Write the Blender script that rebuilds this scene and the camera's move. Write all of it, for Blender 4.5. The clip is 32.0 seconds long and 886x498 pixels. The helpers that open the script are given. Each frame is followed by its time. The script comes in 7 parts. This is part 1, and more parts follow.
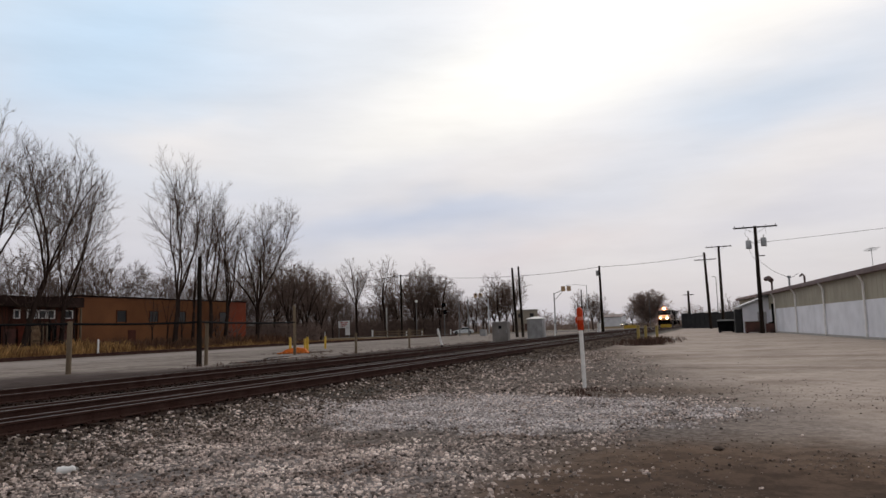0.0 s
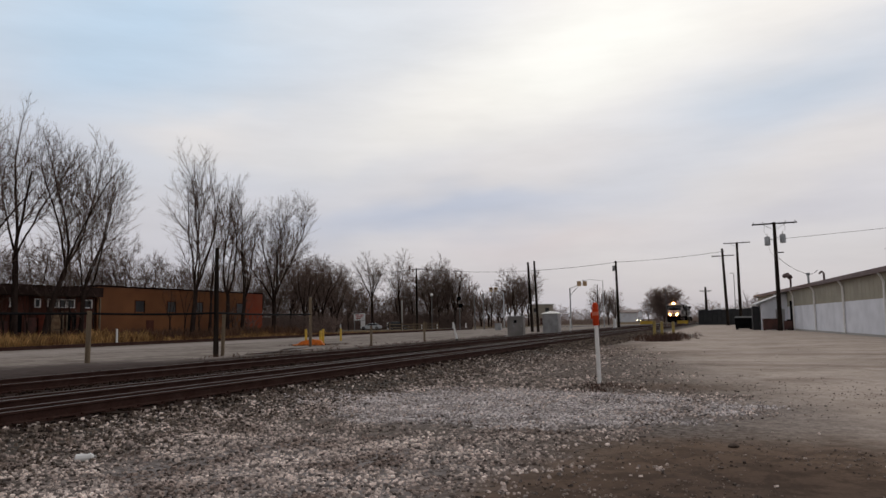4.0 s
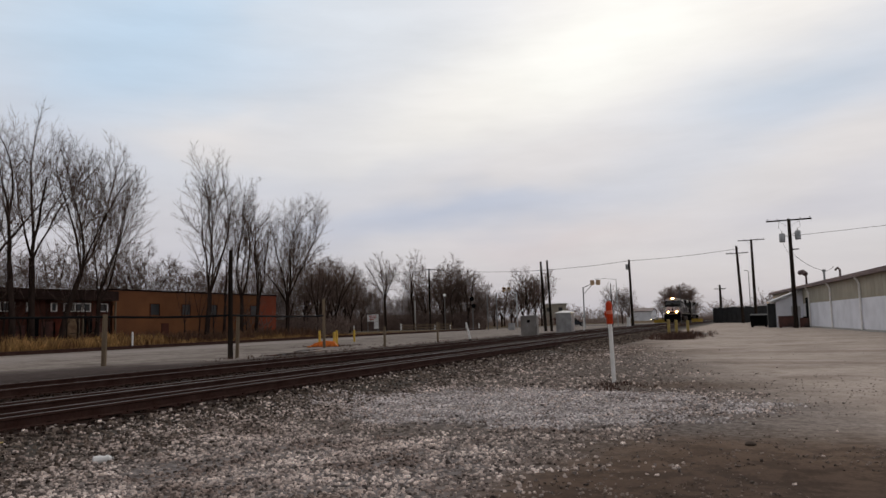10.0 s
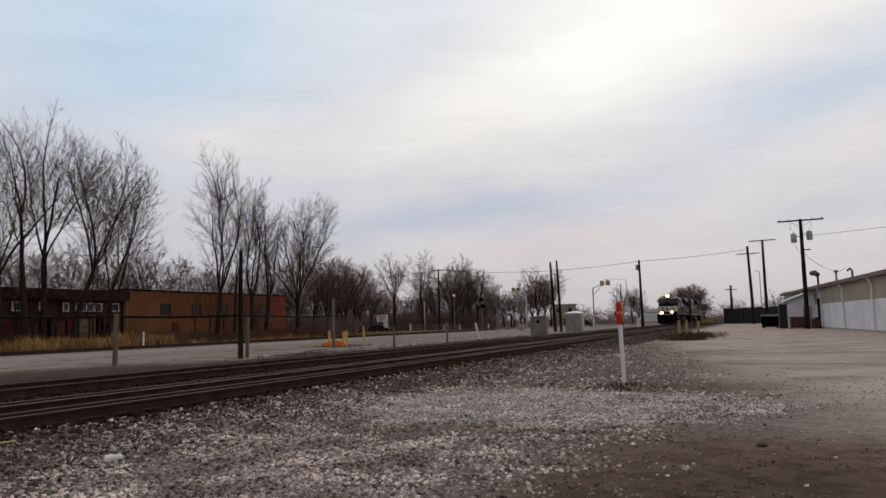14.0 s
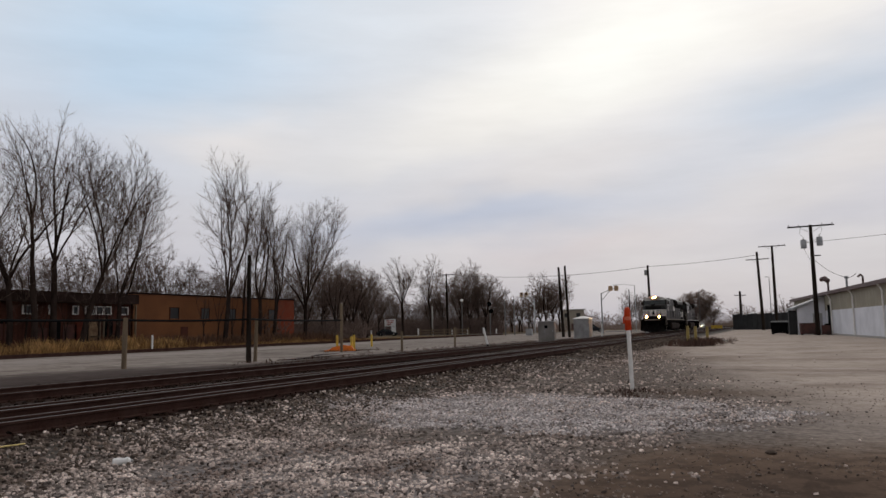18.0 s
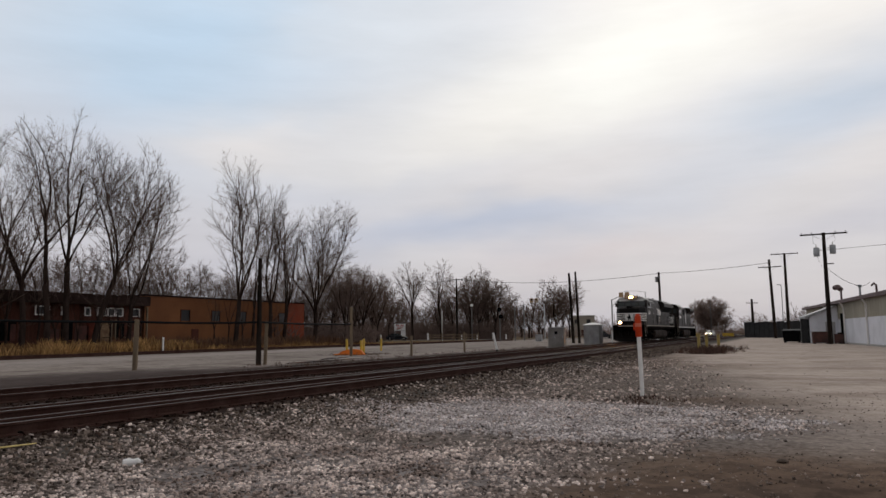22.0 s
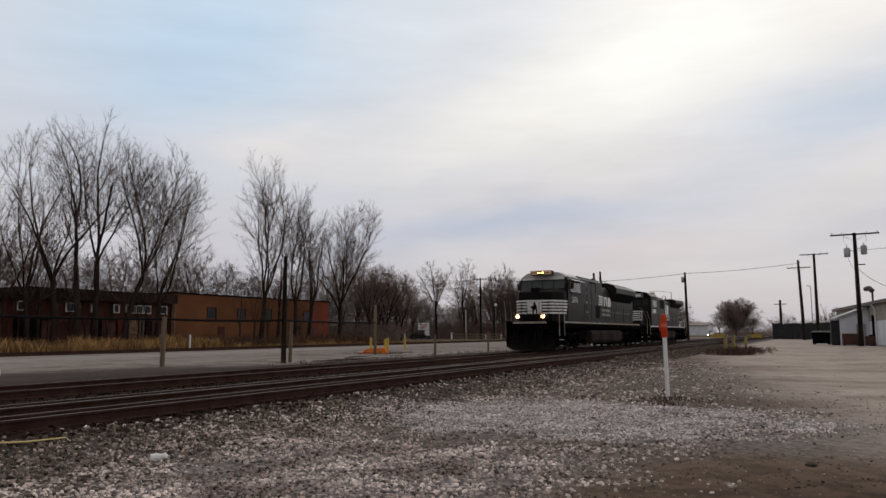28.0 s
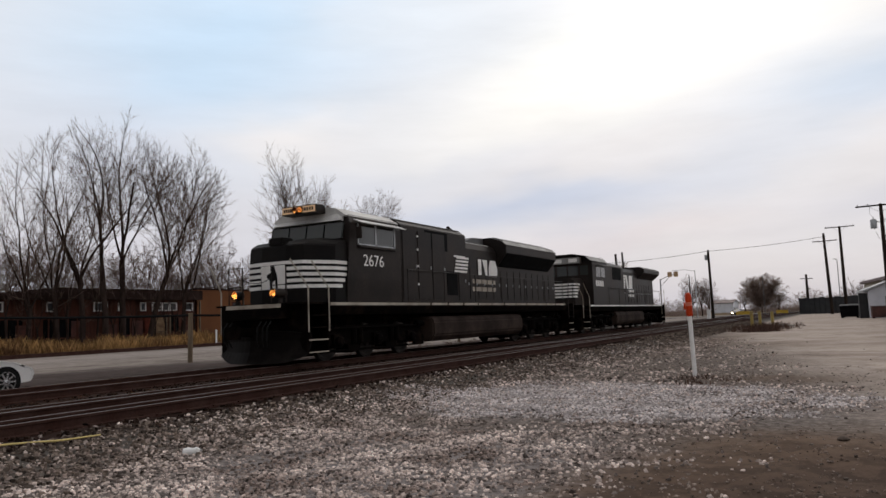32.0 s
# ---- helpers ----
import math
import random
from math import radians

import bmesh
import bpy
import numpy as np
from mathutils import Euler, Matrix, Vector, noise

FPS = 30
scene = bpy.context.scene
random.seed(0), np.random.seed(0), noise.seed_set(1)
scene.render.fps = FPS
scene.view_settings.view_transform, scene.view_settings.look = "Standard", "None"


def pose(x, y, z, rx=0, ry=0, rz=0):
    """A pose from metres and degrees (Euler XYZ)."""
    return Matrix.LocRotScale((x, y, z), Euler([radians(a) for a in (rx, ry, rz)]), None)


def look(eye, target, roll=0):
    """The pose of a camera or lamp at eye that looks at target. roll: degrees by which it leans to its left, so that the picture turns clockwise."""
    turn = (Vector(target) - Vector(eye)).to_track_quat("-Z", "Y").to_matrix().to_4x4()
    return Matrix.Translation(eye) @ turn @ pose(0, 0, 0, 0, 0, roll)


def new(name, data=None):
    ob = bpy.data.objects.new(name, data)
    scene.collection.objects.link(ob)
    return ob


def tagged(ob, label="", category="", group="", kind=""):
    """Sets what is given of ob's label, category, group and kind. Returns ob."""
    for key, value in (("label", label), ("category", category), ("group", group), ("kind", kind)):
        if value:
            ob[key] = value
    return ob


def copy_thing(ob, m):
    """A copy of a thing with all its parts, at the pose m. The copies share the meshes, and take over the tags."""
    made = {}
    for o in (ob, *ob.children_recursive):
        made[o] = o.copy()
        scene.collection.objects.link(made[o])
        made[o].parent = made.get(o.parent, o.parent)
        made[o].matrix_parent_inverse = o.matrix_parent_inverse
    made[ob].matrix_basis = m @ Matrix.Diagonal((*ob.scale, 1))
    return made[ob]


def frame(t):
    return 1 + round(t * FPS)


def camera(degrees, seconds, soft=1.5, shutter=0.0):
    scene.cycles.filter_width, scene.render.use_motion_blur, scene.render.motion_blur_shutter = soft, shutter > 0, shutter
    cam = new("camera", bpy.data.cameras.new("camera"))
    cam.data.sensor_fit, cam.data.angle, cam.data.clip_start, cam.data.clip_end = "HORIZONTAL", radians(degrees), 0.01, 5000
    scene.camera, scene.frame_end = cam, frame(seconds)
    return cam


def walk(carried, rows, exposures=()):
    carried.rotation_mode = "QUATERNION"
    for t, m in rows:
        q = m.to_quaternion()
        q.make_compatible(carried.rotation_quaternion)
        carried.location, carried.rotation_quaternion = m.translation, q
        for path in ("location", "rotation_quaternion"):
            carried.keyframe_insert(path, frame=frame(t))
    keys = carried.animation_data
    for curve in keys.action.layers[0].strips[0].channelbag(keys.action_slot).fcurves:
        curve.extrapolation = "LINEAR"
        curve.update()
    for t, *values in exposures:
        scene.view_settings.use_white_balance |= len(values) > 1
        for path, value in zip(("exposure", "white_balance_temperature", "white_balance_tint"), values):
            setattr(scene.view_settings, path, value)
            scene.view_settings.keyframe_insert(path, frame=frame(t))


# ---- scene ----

# ---- camera and its way: seconds, yaw, pitch, roll in degrees, small sway of the eye in metres ----
EYE_Z = 1.42
RAIL = 0.40
TRACK_FAR, TRACK_NEAR = -13.74, -9.35
PATH = (
    (0, -20.41, 6.11, -1.66, -0.000, 0.010), (0.5, -20.63, 6.43, -1.71, -0.000, 0.007), (1, -20.72, 6.42, -1.72, -0.002, 0.008),
    (1.5, -20.80, 6.36, -1.60, 0.005, 0.008), (2, -21.01, 6.13, -1.82, 0.004, 0.007), (2.5, -21.38, 5.90, -1.61, 0.001, 0.011),
    (3, -21.51, 5.68, -1.61, 0.008, 0.009), (3.5, -21.53, 5.62, -1.04, 0.008, 0.011), (5.5, -22.12, 5.74, -1.29, 0.003, 0.005),
    (6, -22.28, 5.66, -1.31, 0.002, 0.008), (6.5, -22.46, 5.69, -1.27, 0.003, 0.002), (7, -22.58, 5.67, -1.31, -0.002, 0.004),
    (7.5, -22.63, 5.68, -1.28, 0.004, 0.003), (8, -22.67, 5.71, -1.51, 0.002, 0.004), (8.5, -22.71, 5.68, -1.37, -0.000, 0.000),
    (9, -22.72, 5.67, -1.50, 0.000, 0.001), (9.5, -22.68, 5.69, -1.41, 0.004, 0.003), (10, -22.62, 5.70, -1.52, 0.003, 0.003),
    (10.5, -22.63, 5.68, -1.46, 0.002, 0.003), (11, -22.64, 5.67, -1.31, -0.001, 0.004), (11.5, -22.70, 5.69, -1.23, -0.003, -0.002),
    (12, -22.77, 5.72, -1.34, -0.000, -0.002), (12.5, -22.86, 5.74, -1.31, -0.004, 0.001), (13, -23.01, 5.78, -1.62, -0.001, 0.003),
    (13.5, -23.19, 5.76, -1.44, 0.003, 0.001), (14, -23.35, 5.75, -1.43, 0.000, -0.002), (14.5, -23.47, 5.80, -1.64, 0.005, -0.001),
    (16.5, -23.89, 5.92, -0.92, -0.002, 0.001), (17, -23.89, 6.03, -1.13, 0.001, -0.000), (17.5, -23.89, 6.12, -1.36, -0.002, 0.000),
    (18, -23.97, 6.12, -1.18, 0.003, 0.004), (18.5, -24.09, 6.17, -1.40, 0.004, 0.001), (19, -24.14, 6.27, -1.02, -0.003, 0.000),
    (19.5, -24.24, 6.36, -0.92, 0.004, -0.001), (20, -24.32, 6.43, -0.99, 0.009, 0.002), (20.5, -24.42, 6.43, -0.99, 0.008, 0.002),
    (21, -24.53, 6.47, -0.86, 0.003, -0.004), (21.5, -24.65, 6.49, -0.65, 0.001, -0.001), (22, -24.77, 6.51, -0.60, 0.002, -0.002),
    (22.5, -24.95, 6.52, -0.55, -0.001, -0.002), (23, -25.27, 6.51, -0.11, -0.002, -0.003), (23.5, -25.51, 6.59, -0.08, -0.003, -0.001),
    (24, -25.69, 6.66, 0.31, -0.008, -0.008), (24.5, -25.80, 6.66, 0.11, -0.011, -0.006), (25, -25.85, 6.38, 0.08, -0.024, -0.004),
    (25.5, -26.03, 6.32, 0.08, -0.020, -0.004), (27.5, -26.73, 6.52, -0.55, -0.000, -0.005), (28, -26.64, 6.47, -0.20, 0.001, -0.009),
    (28.5, -26.57, 6.26, -0.21, -0.004, -0.012), (29, -26.45, 6.16, -0.85, 0.009, -0.007), (29.5, -26.15, 6.20, -1.91, 0.005, -0.003),
    (30, -26.24, 6.06, -1.37, -0.002, -0.008), (30.5, -26.78, 6.05, -1.93, 0.001, -0.009), (31, -27.46, 5.82, -2.31, -0.005, -0.013),
    (31.5, -27.81, 5.62, -2.18, -0.003, -0.008), (32, -28.24, 5.50, -2.18, -0.006, -0.008),
)
cam = camera(61.8, 32.0, soft=1.5)
walk(cam, [(t, pose(dx, 0, EYE_Z + dz, 90 + pitch, 0, -yaw) @ pose(0, 0, 0, 0, 0, roll)) for t, yaw, pitch, roll, dx, dz in PATH],
     exposures=[(t, e, 7060, 12) for t, e in ((0, 0.16), (1, 0.04), (2, -0.06), (3.5, -0.02), (6, 0.0), (29.5, 0.0), (31, 0.14), (32, 0.22))])

# ---- world: high thin overcast with pale blue gaps ----
world = bpy.data.worlds.new("sky")
scene.world = world
world.use_nodes = True
wn, wl = world.node_tree.nodes, world.node_tree.links
wn.clear()


def wmath(op, a, b=0.0, clamp=False):
    n = wn.new("ShaderNodeMath")
    n.operation, n.use_clamp = op, clamp
    for i, v in enumerate((a, b)):
        if isinstance(v, (int, float)):
            n.inputs[i].default_value = v
        else:
            wl.new(v, n.inputs[i])
    return n.outputs[0]


def wmix(fac, a, b):
    n = wn.new("ShaderNodeMix")
    n.data_type = "RGBA"
    wl.new(fac, n.inputs[0])
    for i, v in ((6, a), (7, b)):
        if isinstance(v, tuple):
            n.inputs[i].default_value = (*v, 1)
        else:
            wl.new(v, n.inputs[i])
    return n.outputs[2]


w_tc = wn.new("ShaderNodeTexCoord")
w_sep = wn.new("ShaderNodeSeparateXYZ")
wl.new(w_tc.outputs["Generated"], w_sep.inputs[0])
w_az = wmath("ARCTAN2", w_sep.outputs[0], w_sep.outputs[1])
w_el = wmath("ARCSINE", w_sep.outputs[2])
# soft cloud structure, drawn out along slanting bands
w_comb = wn.new("ShaderNodeCombineXYZ")
wl.new(w_az, w_comb.inputs[0]), wl.new(w_el, w_comb.inputs[1])
w_map = wn.new("ShaderNodeMapping")
wl.new(w_comb.outputs[0], w_map.inputs[0])
w_map.inputs["Rotation"].default_value = (0, 0, radians(-22))
w_map.inputs["Scale"].default_value = (2.2, 5.5, 1)
w_noise = wn.new("ShaderNodeTexNoise")
wl.new(w_map.outputs[0], w_noise.inputs["Vector"])
w_noise.inputs["Scale"].default_value, w_noise.inputs["Detail"].default_value = 1.6, 3.0
w_wob = wmath("MULTIPLY", wmath("SUBTRACT", w_noise.outputs["Fac"], 0.5), 0.16)


def lobe(az, el, along, across, lean):
    """A soft cloud field: centre, half lengths and lean in degrees."""
    a = wmath("ADD", wmath("SUBTRACT", w_az, radians(az)), w_wob)
    e = wmath("ADD", wmath("SUBTRACT", w_el, radians(el)), w_wob)
    c, s = math.cos(radians(lean)), math.sin(radians(lean))
    u = wmath("DIVIDE", wmath("ADD", wmath("MULTIPLY", a, c), wmath("MULTIPLY", e, s)), radians(along))
    v = wmath("DIVIDE", wmath("SUBTRACT", wmath("MULTIPLY", e, c), wmath("MULTIPLY", a, s)), radians(across))
    q = wmath("ADD", wmath("MULTIPLY", u, u), wmath("MULTIPLY", v, v))
    return wmath("POWER", 2.718, wmath("MULTIPLY", q, -1.0))


w_sky = wn.new("ShaderNodeTexSky")
w_sky.sky_type, w_sky.sun_disc = "NISHITA", False
w_sky.sun_elevation, w_sky.sun_rotation = radians(30), radians(-5)
w_blue = wn.new("ShaderNodeMix")
w_blue.data_type, w_blue.blend_type = "RGBA", "MULTIPLY"
w_blue.inputs[0].default_value = 1.0
wl.new(w_sky.outputs[0], w_blue.inputs[6])
w_blue.inputs[7].default_value = (0.10, 0.10, 0.10, 1)
w_thin = wmix(wmath("ADD", wmath("MULTIPLY", w_noise.outputs["Fac"], 0.3), 0.72, True), w_blue.outputs[2], (0.77, 0.805, 0.87))
w_col = w_thin
for az, el, along, across, lean, strength, colour in (
    (-45, 20.5, 15, 8, 8, 0.85, (0.47, 0.70, 0.95)),
    (-26, 23, 11, 6, 0, 0.55, (0.72, 0.83, 0.95)),
    (-23, 8.2, 15, 2.3, 6, 0.80, (0.40, 0.54, 0.77)),
    (3.5, 15.2, 12, 3.6, 12, 0.80, (0.50, 0.66, 0.86)),
    (-18, 11.2, 15, 1.6, 8, 0.5, (0.84, 0.83, 0.83)),
    (-32, 11.2, 9, 1.8, 6, 0.50, (0.54, 0.64, 0.82)),
    (-17, 17.2, 15, 3.4, 16, 0.80, (0.94, 0.96, 0.94)),
    (-40, 14.4, 7, 2.1, 4, 0.65, (0.90, 0.88, 0.87)),
    (-8, 20.5, 13, 4.2, 14, 0.92, (1.06, 1.12, 1.12)),
    (8, 23, 8, 3.0, 8, 0.7, (0.98, 1.0, 1.0)),
    (6, 10.3, 9, 2.0, 10, 0.5, (0.84, 0.83, 0.82)),
    (5, 7.6, 7, 1.4, 8, 0.4, (0.52, 0.58, 0.74)),
    (-15, 5.6, 9, 1.4, 6, 0.45, (0.82, 0.71, 0.70)),
    (-52, 13, 7, 4.0, 0, 0.5, (0.58, 0.64, 0.77)),
    (-50, 5, 14, 3.5, 0, 0.5, (0.62, 0.62, 0.70)),
):
    w_col = wmix(wmath("MULTIPLY", lobe(az, el, along, across, lean), strength), w_col, colour)
w_hor = wmath("POWER", 2.718, wmath("MULTIPLY", wmath("ABSOLUTE", w_el), -5.0))
w_col = wmix(wmath("MULTIPLY", w_hor, 0.9), w_col, (0.45, 0.46, 0.54))
# the cloud thickens overhead and away from the bright part ahead
w_up = wn.new("ShaderNodeMapRange")
w_up.interpolation_type = "SMOOTHSTEP"
wl.new(w_sep.outputs[2], w_up.inputs[0])
w_up.inputs[1].default_value, w_up.inputs[2].default_value, w_up.inputs[3].default_value, w_up.inputs[4].default_value = 0.52, 0.9, 1.0, 0.66
w_back = wn.new("ShaderNodeMapRange")
w_back.interpolation_type = "SMOOTHSTEP"
wl.new(w_sep.outputs[1], w_back.inputs[0])
w_back.inputs[1].default_value, w_back.inputs[2].default_value, w_back.inputs[3].default_value, w_back.inputs[4].default_value = -0.6, 0.45, 0.56, 1.0
w_dim = wn.new("ShaderNodeMix")
w_dim.data_type, w_dim.blend_type = "RGBA", "MULTIPLY"
w_dim.inputs[0].default_value = 1.0
# faint ragged streaks in the cloud
w_map2 = wn.new("ShaderNodeMapping")
wl.new(w_comb.outputs[0], w_map2.inputs[0])
w_map2.inputs["Rotation"].default_value = (0, 0, radians(-10))
w_map2.inputs["Scale"].default_value = (3.0, 15.0, 1)
w_fine = wn.new("ShaderNodeTexNoise")
wl.new(w_map2.outputs[0], w_fine.inputs["Vector"])
w_fine.inputs["Scale"].default_value, w_fine.inputs["Detail"].default_value, w_fine.inputs["Roughness"].default_value = 1.5, 5.0, 0.6
w_streak = wmath("ADD", wmath("MULTIPLY", w_fine.outputs["Fac"], 0.22), 0.89)
wl.new(w_col, w_dim.inputs[6]), wl.new(wmath("MULTIPLY", w_streak, wmath("MULTIPLY", w_up.outputs[0], w_back.outputs[0])), w_dim.inputs[7])
w_col = w_dim.outputs[2]
w_bg = wn.new("ShaderNodeBackground")
wl.new(w_col, w_bg.inputs[0])
w_bg.inputs[1].default_value = 1.0
w_out = wn.new("ShaderNodeOutputWorld")
wl.new(w_bg.outputs[0], w_out.inputs[0])

sun = new("sun", bpy.data.lights.new("sun", "SUN"))
sun.data.energy, sun.data.angle, sun.data.color = 0.3, radians(25), (1.0, 0.96, 0.9)
sun.matrix_world = look((0, 0, 60), (4, -52, 0))

# ---- materials ----
def mat(name, col, rough=0.7, metal=0.0, var=0.3, scale=1.5, fine=30.0, bump=0.15, col2=None, patch=0.5, rnd=0.0, spec=0.5, stretch=(1, 1, 1), island=False):
    """A worn surface: colour varied by large stains and fine grain, with fine relief."""
    m = bpy.data.materials.new(name)
    m.use_nodes = True
    n, l = m.node_tree.nodes, m.node_tree.links
    b = n["Principled BSDF"]
    b.inputs["Metallic"].default_value = metal
    b.inputs["Specular IOR Level"].default_value = spec
    tc = n.new("ShaderNodeTexCoord")
    mp = n.new("ShaderNodeMapping")
    mp.inputs["Scale"].default_value = stretch
    l.new(tc.outputs["Object"], mp.inputs[0])
    big, small = n.new("ShaderNodeTexNoise"), n.new("ShaderNodeTexNoise")
    for t, s, d in ((big, scale, 4), (small, fine, 3)):
        l.new(mp.outputs[0], t.inputs["Vector"])
        t.inputs["Scale"].default_value, t.inputs["Detail"].default_value = s, d
    other = col2 or tuple(c * (1 - var) for c in col)
    ramp = n.new("ShaderNodeMapRange")
    ramp.inputs[1].default_value, ramp.inputs[2].default_value = patch - 0.13, patch + 0.13
    l.new(big.outputs["Fac"], ramp.inputs[0])
    mix = n.new("ShaderNodeMix")
    mix.data_type = "RGBA"
    l.new(ramp.outputs[0], mix.inputs[0])
    mix.inputs[6].default_value, mix.inputs[7].default_value = (*col, 1), (*other, 1)
    grain = n.new("ShaderNodeMapRange")
    grain.inputs[3].default_value, grain.inputs[4].default_value = 1 - var, 1 + var
    l.new(small.outputs["Fac"], grain.inputs[0])
    val = grain.outputs[0]
    if rnd:
        src = n.new("ShaderNodeNewGeometry").outputs["Random Per Island"] if island else n.new("ShaderNodeObjectInfo").outputs["Random"]
        rr = n.new("ShaderNodeMapRange")
        rr.inputs[3].default_value, rr.inputs[4].default_value = 1 - rnd, 1 + rnd
        l.new(src, rr.inputs[0])
        mul = n.new("ShaderNodeMath")
        mul.operation = "MULTIPLY"
        l.new(val, mul.inputs[0]), l.new(rr.outputs[0], mul.inputs[1])
        val = mul.outputs[0]
    hsv = n.new("ShaderNodeHueSaturation")
    l.new(mix.outputs[2], hsv.inputs["Color"]), l.new(val, hsv.inputs["Value"])
    l.new(hsv.outputs[0], b.inputs["Base Color"])
    rg = n.new("ShaderNodeMapRange")
    rg.inputs[3].default_value, rg.inputs[4].default_value = max(0.02, rough - 0.12), min(1, rough + 0.12)
    l.new(big.outputs["Fac"], rg.inputs[0]), l.new(rg.outputs[0], b.inputs["Roughness"])
    if bump:
        bp = n.new("ShaderNodeBump")
        bp.inputs["Strength"].default_value, bp.inputs["Distance"].default_value = bump, 0.02
        l.new(small.outputs["Fac"], bp.inputs["Height"]), l.new(bp.outputs[0], b.inputs["Normal"])
    return m


def glow(name, col, strength):
    m = bpy.data.materials.new(name)
    m.use_nodes = True
    b = m.node_tree.nodes["Principled BSDF"]
    b.inputs["Base Color"].default_value = (*col, 1)
    b.inputs["Emission Color"].default_value, b.inputs["Emission Strength"].default_value = (*col, 1), strength
    return m


def glass(name, tint, rough=0.06):
    m = bpy.data.materials.new(name)
    m.use_nodes = True
    b = m.node_tree.nodes["Principled BSDF"]
    b.inputs["Base Color"].default_value, b.inputs["Roughness"].default_value = (*tint, 1), rough
    b.inputs["IOR"].default_value, b.inputs["Transmission Weight"].default_value = 1.45, 0.35
    return m


BLACK = mat("engine black paint", (0.0185, 0.0148, 0.0136), 0.42, 0, 0.35, 0.7, 14, 0.04, (0.038, 0.029, 0.0245), spec=0.08)
ROOFGREY = mat("dusty roof paint", (0.40, 0.39, 0.37), 0.6, 0, 0.2, 0.9, 12, 0.05, (0.22, 0.21, 0.20))
HOODTOP = mat("sooty hood top", (0.05, 0.05, 0.052), 0.55, 0, 0.3, 0.8, 12, 0.05, (0.10, 0.10, 0.10))
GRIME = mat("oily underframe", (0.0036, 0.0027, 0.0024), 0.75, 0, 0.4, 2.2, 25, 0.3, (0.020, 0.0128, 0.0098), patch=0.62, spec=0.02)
TANKGREY = mat("dusty fuel tank", (0.062, 0.043, 0.035), 0.7, 0, 0.3, 0.9, 16, 0.1, (0.028, 0.0195, 0.0165), spec=0.04)
PLOW = mat("sooty plow steel", (0.0065, 0.005, 0.0046), 0.6, 0, 0.35, 1.6, 18, 0.1, (0.017, 0.0135, 0.012), patch=0.6, spec=0.04)
WHITE = mat("white stripe paint", (0.92, 0.90, 0.87), 0.5, 0, 0.08, 2.0, 20, 0.03, (0.80, 0.77, 0.73))
# pale visor paint; on the cab roof its brightness paints the sheen
VISOR = mat("pale visor paint and roof sheen", (0.66, 0.65, 0.62), 0.55, 0, 0.15, 1.2, 14, 0.04, (0.46, 0.45, 0.43))
# black of the nose, set darker than the engine black
NOSEBLACK = mat("deep nose black", (0.0062, 0.0052, 0.0050), 0.5, 0, 0.3, 0.9, 14, 0.04, (0.012, 0.0098, 0.0088), spec=0.07)
BUFF = mat("faded sill stripe", (0.50, 0.44, 0.36), 0.6, 0, 0.25, 1.5, 20, 0.05, (0.30, 0.25, 0.20))
# near-black for dark parts; on flat sheets it paints the shade of openings
DARK = mat("dark parts and opening shade", (0.004, 0.004, 0.0045), 0.85, 0, 0.3, 3, 20, 0.1, spec=0.1)
STEEL = mat("bare steel", (0.28, 0.27, 0.26), 0.35, 0.9, 0.2, 3, 40, 0.05)
RAILDULL = mat("dull worn rail head", (0.12, 0.092, 0.084), 0.5, 0.3, 0.15, 0.7, 30, 0.02)
RAILTOP = mat("polished rail head", (0.19, 0.172, 0.165), 0.36, 0.8, 0.1, 0.7, 30, 0.02)
RAILRUST = mat("rusty rail web", (0.048, 0.0225, 0.0175), 0.85, 0, 0.35, 2.5, 30, 0.3, (0.066, 0.036, 0.029), spec=0.06)
TIE = mat("weathered timber tie", (0.020, 0.0115, 0.0085), 0.9, 0, 0.4, 2.0, 25, 0.5, (0.040, 0.0255, 0.020), rnd=0.3, stretch=(0.3, 3, 3), spec=0.06)
CABGLASS = glass("cab glass", (0.075, 0.082, 0.080), 0.08)
LAMP = glow("lit headlight", (1.0, 0.40, 0.10), 2800)
REFLECTOR = mat("headlight reflector bowl", (0.0016, 0.0008, 0.0006), 0.7, 0.0, 0.1, 4, 30, 0, spec=0.01)
LAMPDIM = glow("lit class lamp", (1.0, 0.75, 0.45), 25)
PEELED = glow("lit number board", (0.50, 0.33, 0.20), 0.40)
POLE = mat("creosoted pole timber", (0.016, 0.0115, 0.0095), 0.9, 0, 0.3, 1.5, 22, 0.5, (0.036, 0.027, 0.022), stretch=(3, 3, 0.3), spec=0.06)
POST = mat("grey weathered post", (0.25, 0.19, 0.13), 0.85, 0, 0.3, 1.5, 22, 0.5, (0.16, 0.12, 0.085), stretch=(3, 3, 0.3), spec=0.06)
GALV = mat("galvanised steel", (0.42, 0.43, 0.44), 0.5, 0.5, 0.2, 2, 25, 0.08, (0.32, 0.33, 0.34))
ALU = mat("silver cabinet paint", (0.40, 0.395, 0.40), 0.55, 0.2, 0.15, 1.5, 20, 0.05, (0.29, 0.285, 0.28))
YELLOW = mat("yellow bollard paint", (0.66, 0.42, 0.035), 0.55, 0, 0.2, 3, 20, 0.08, (0.50, 0.31, 0.04))
ORANGE = mat("orange plastic", (0.85, 0.22, 0.02), 0.5, 0, 0.15, 3, 20, 0.05)
REDORANGE = mat("red orange sleeve", (0.62, 0.060, 0.016), 0.5, 0, 0.15, 6, 40, 0.05, (0.48, 0.044, 0.012), spec=0.15)
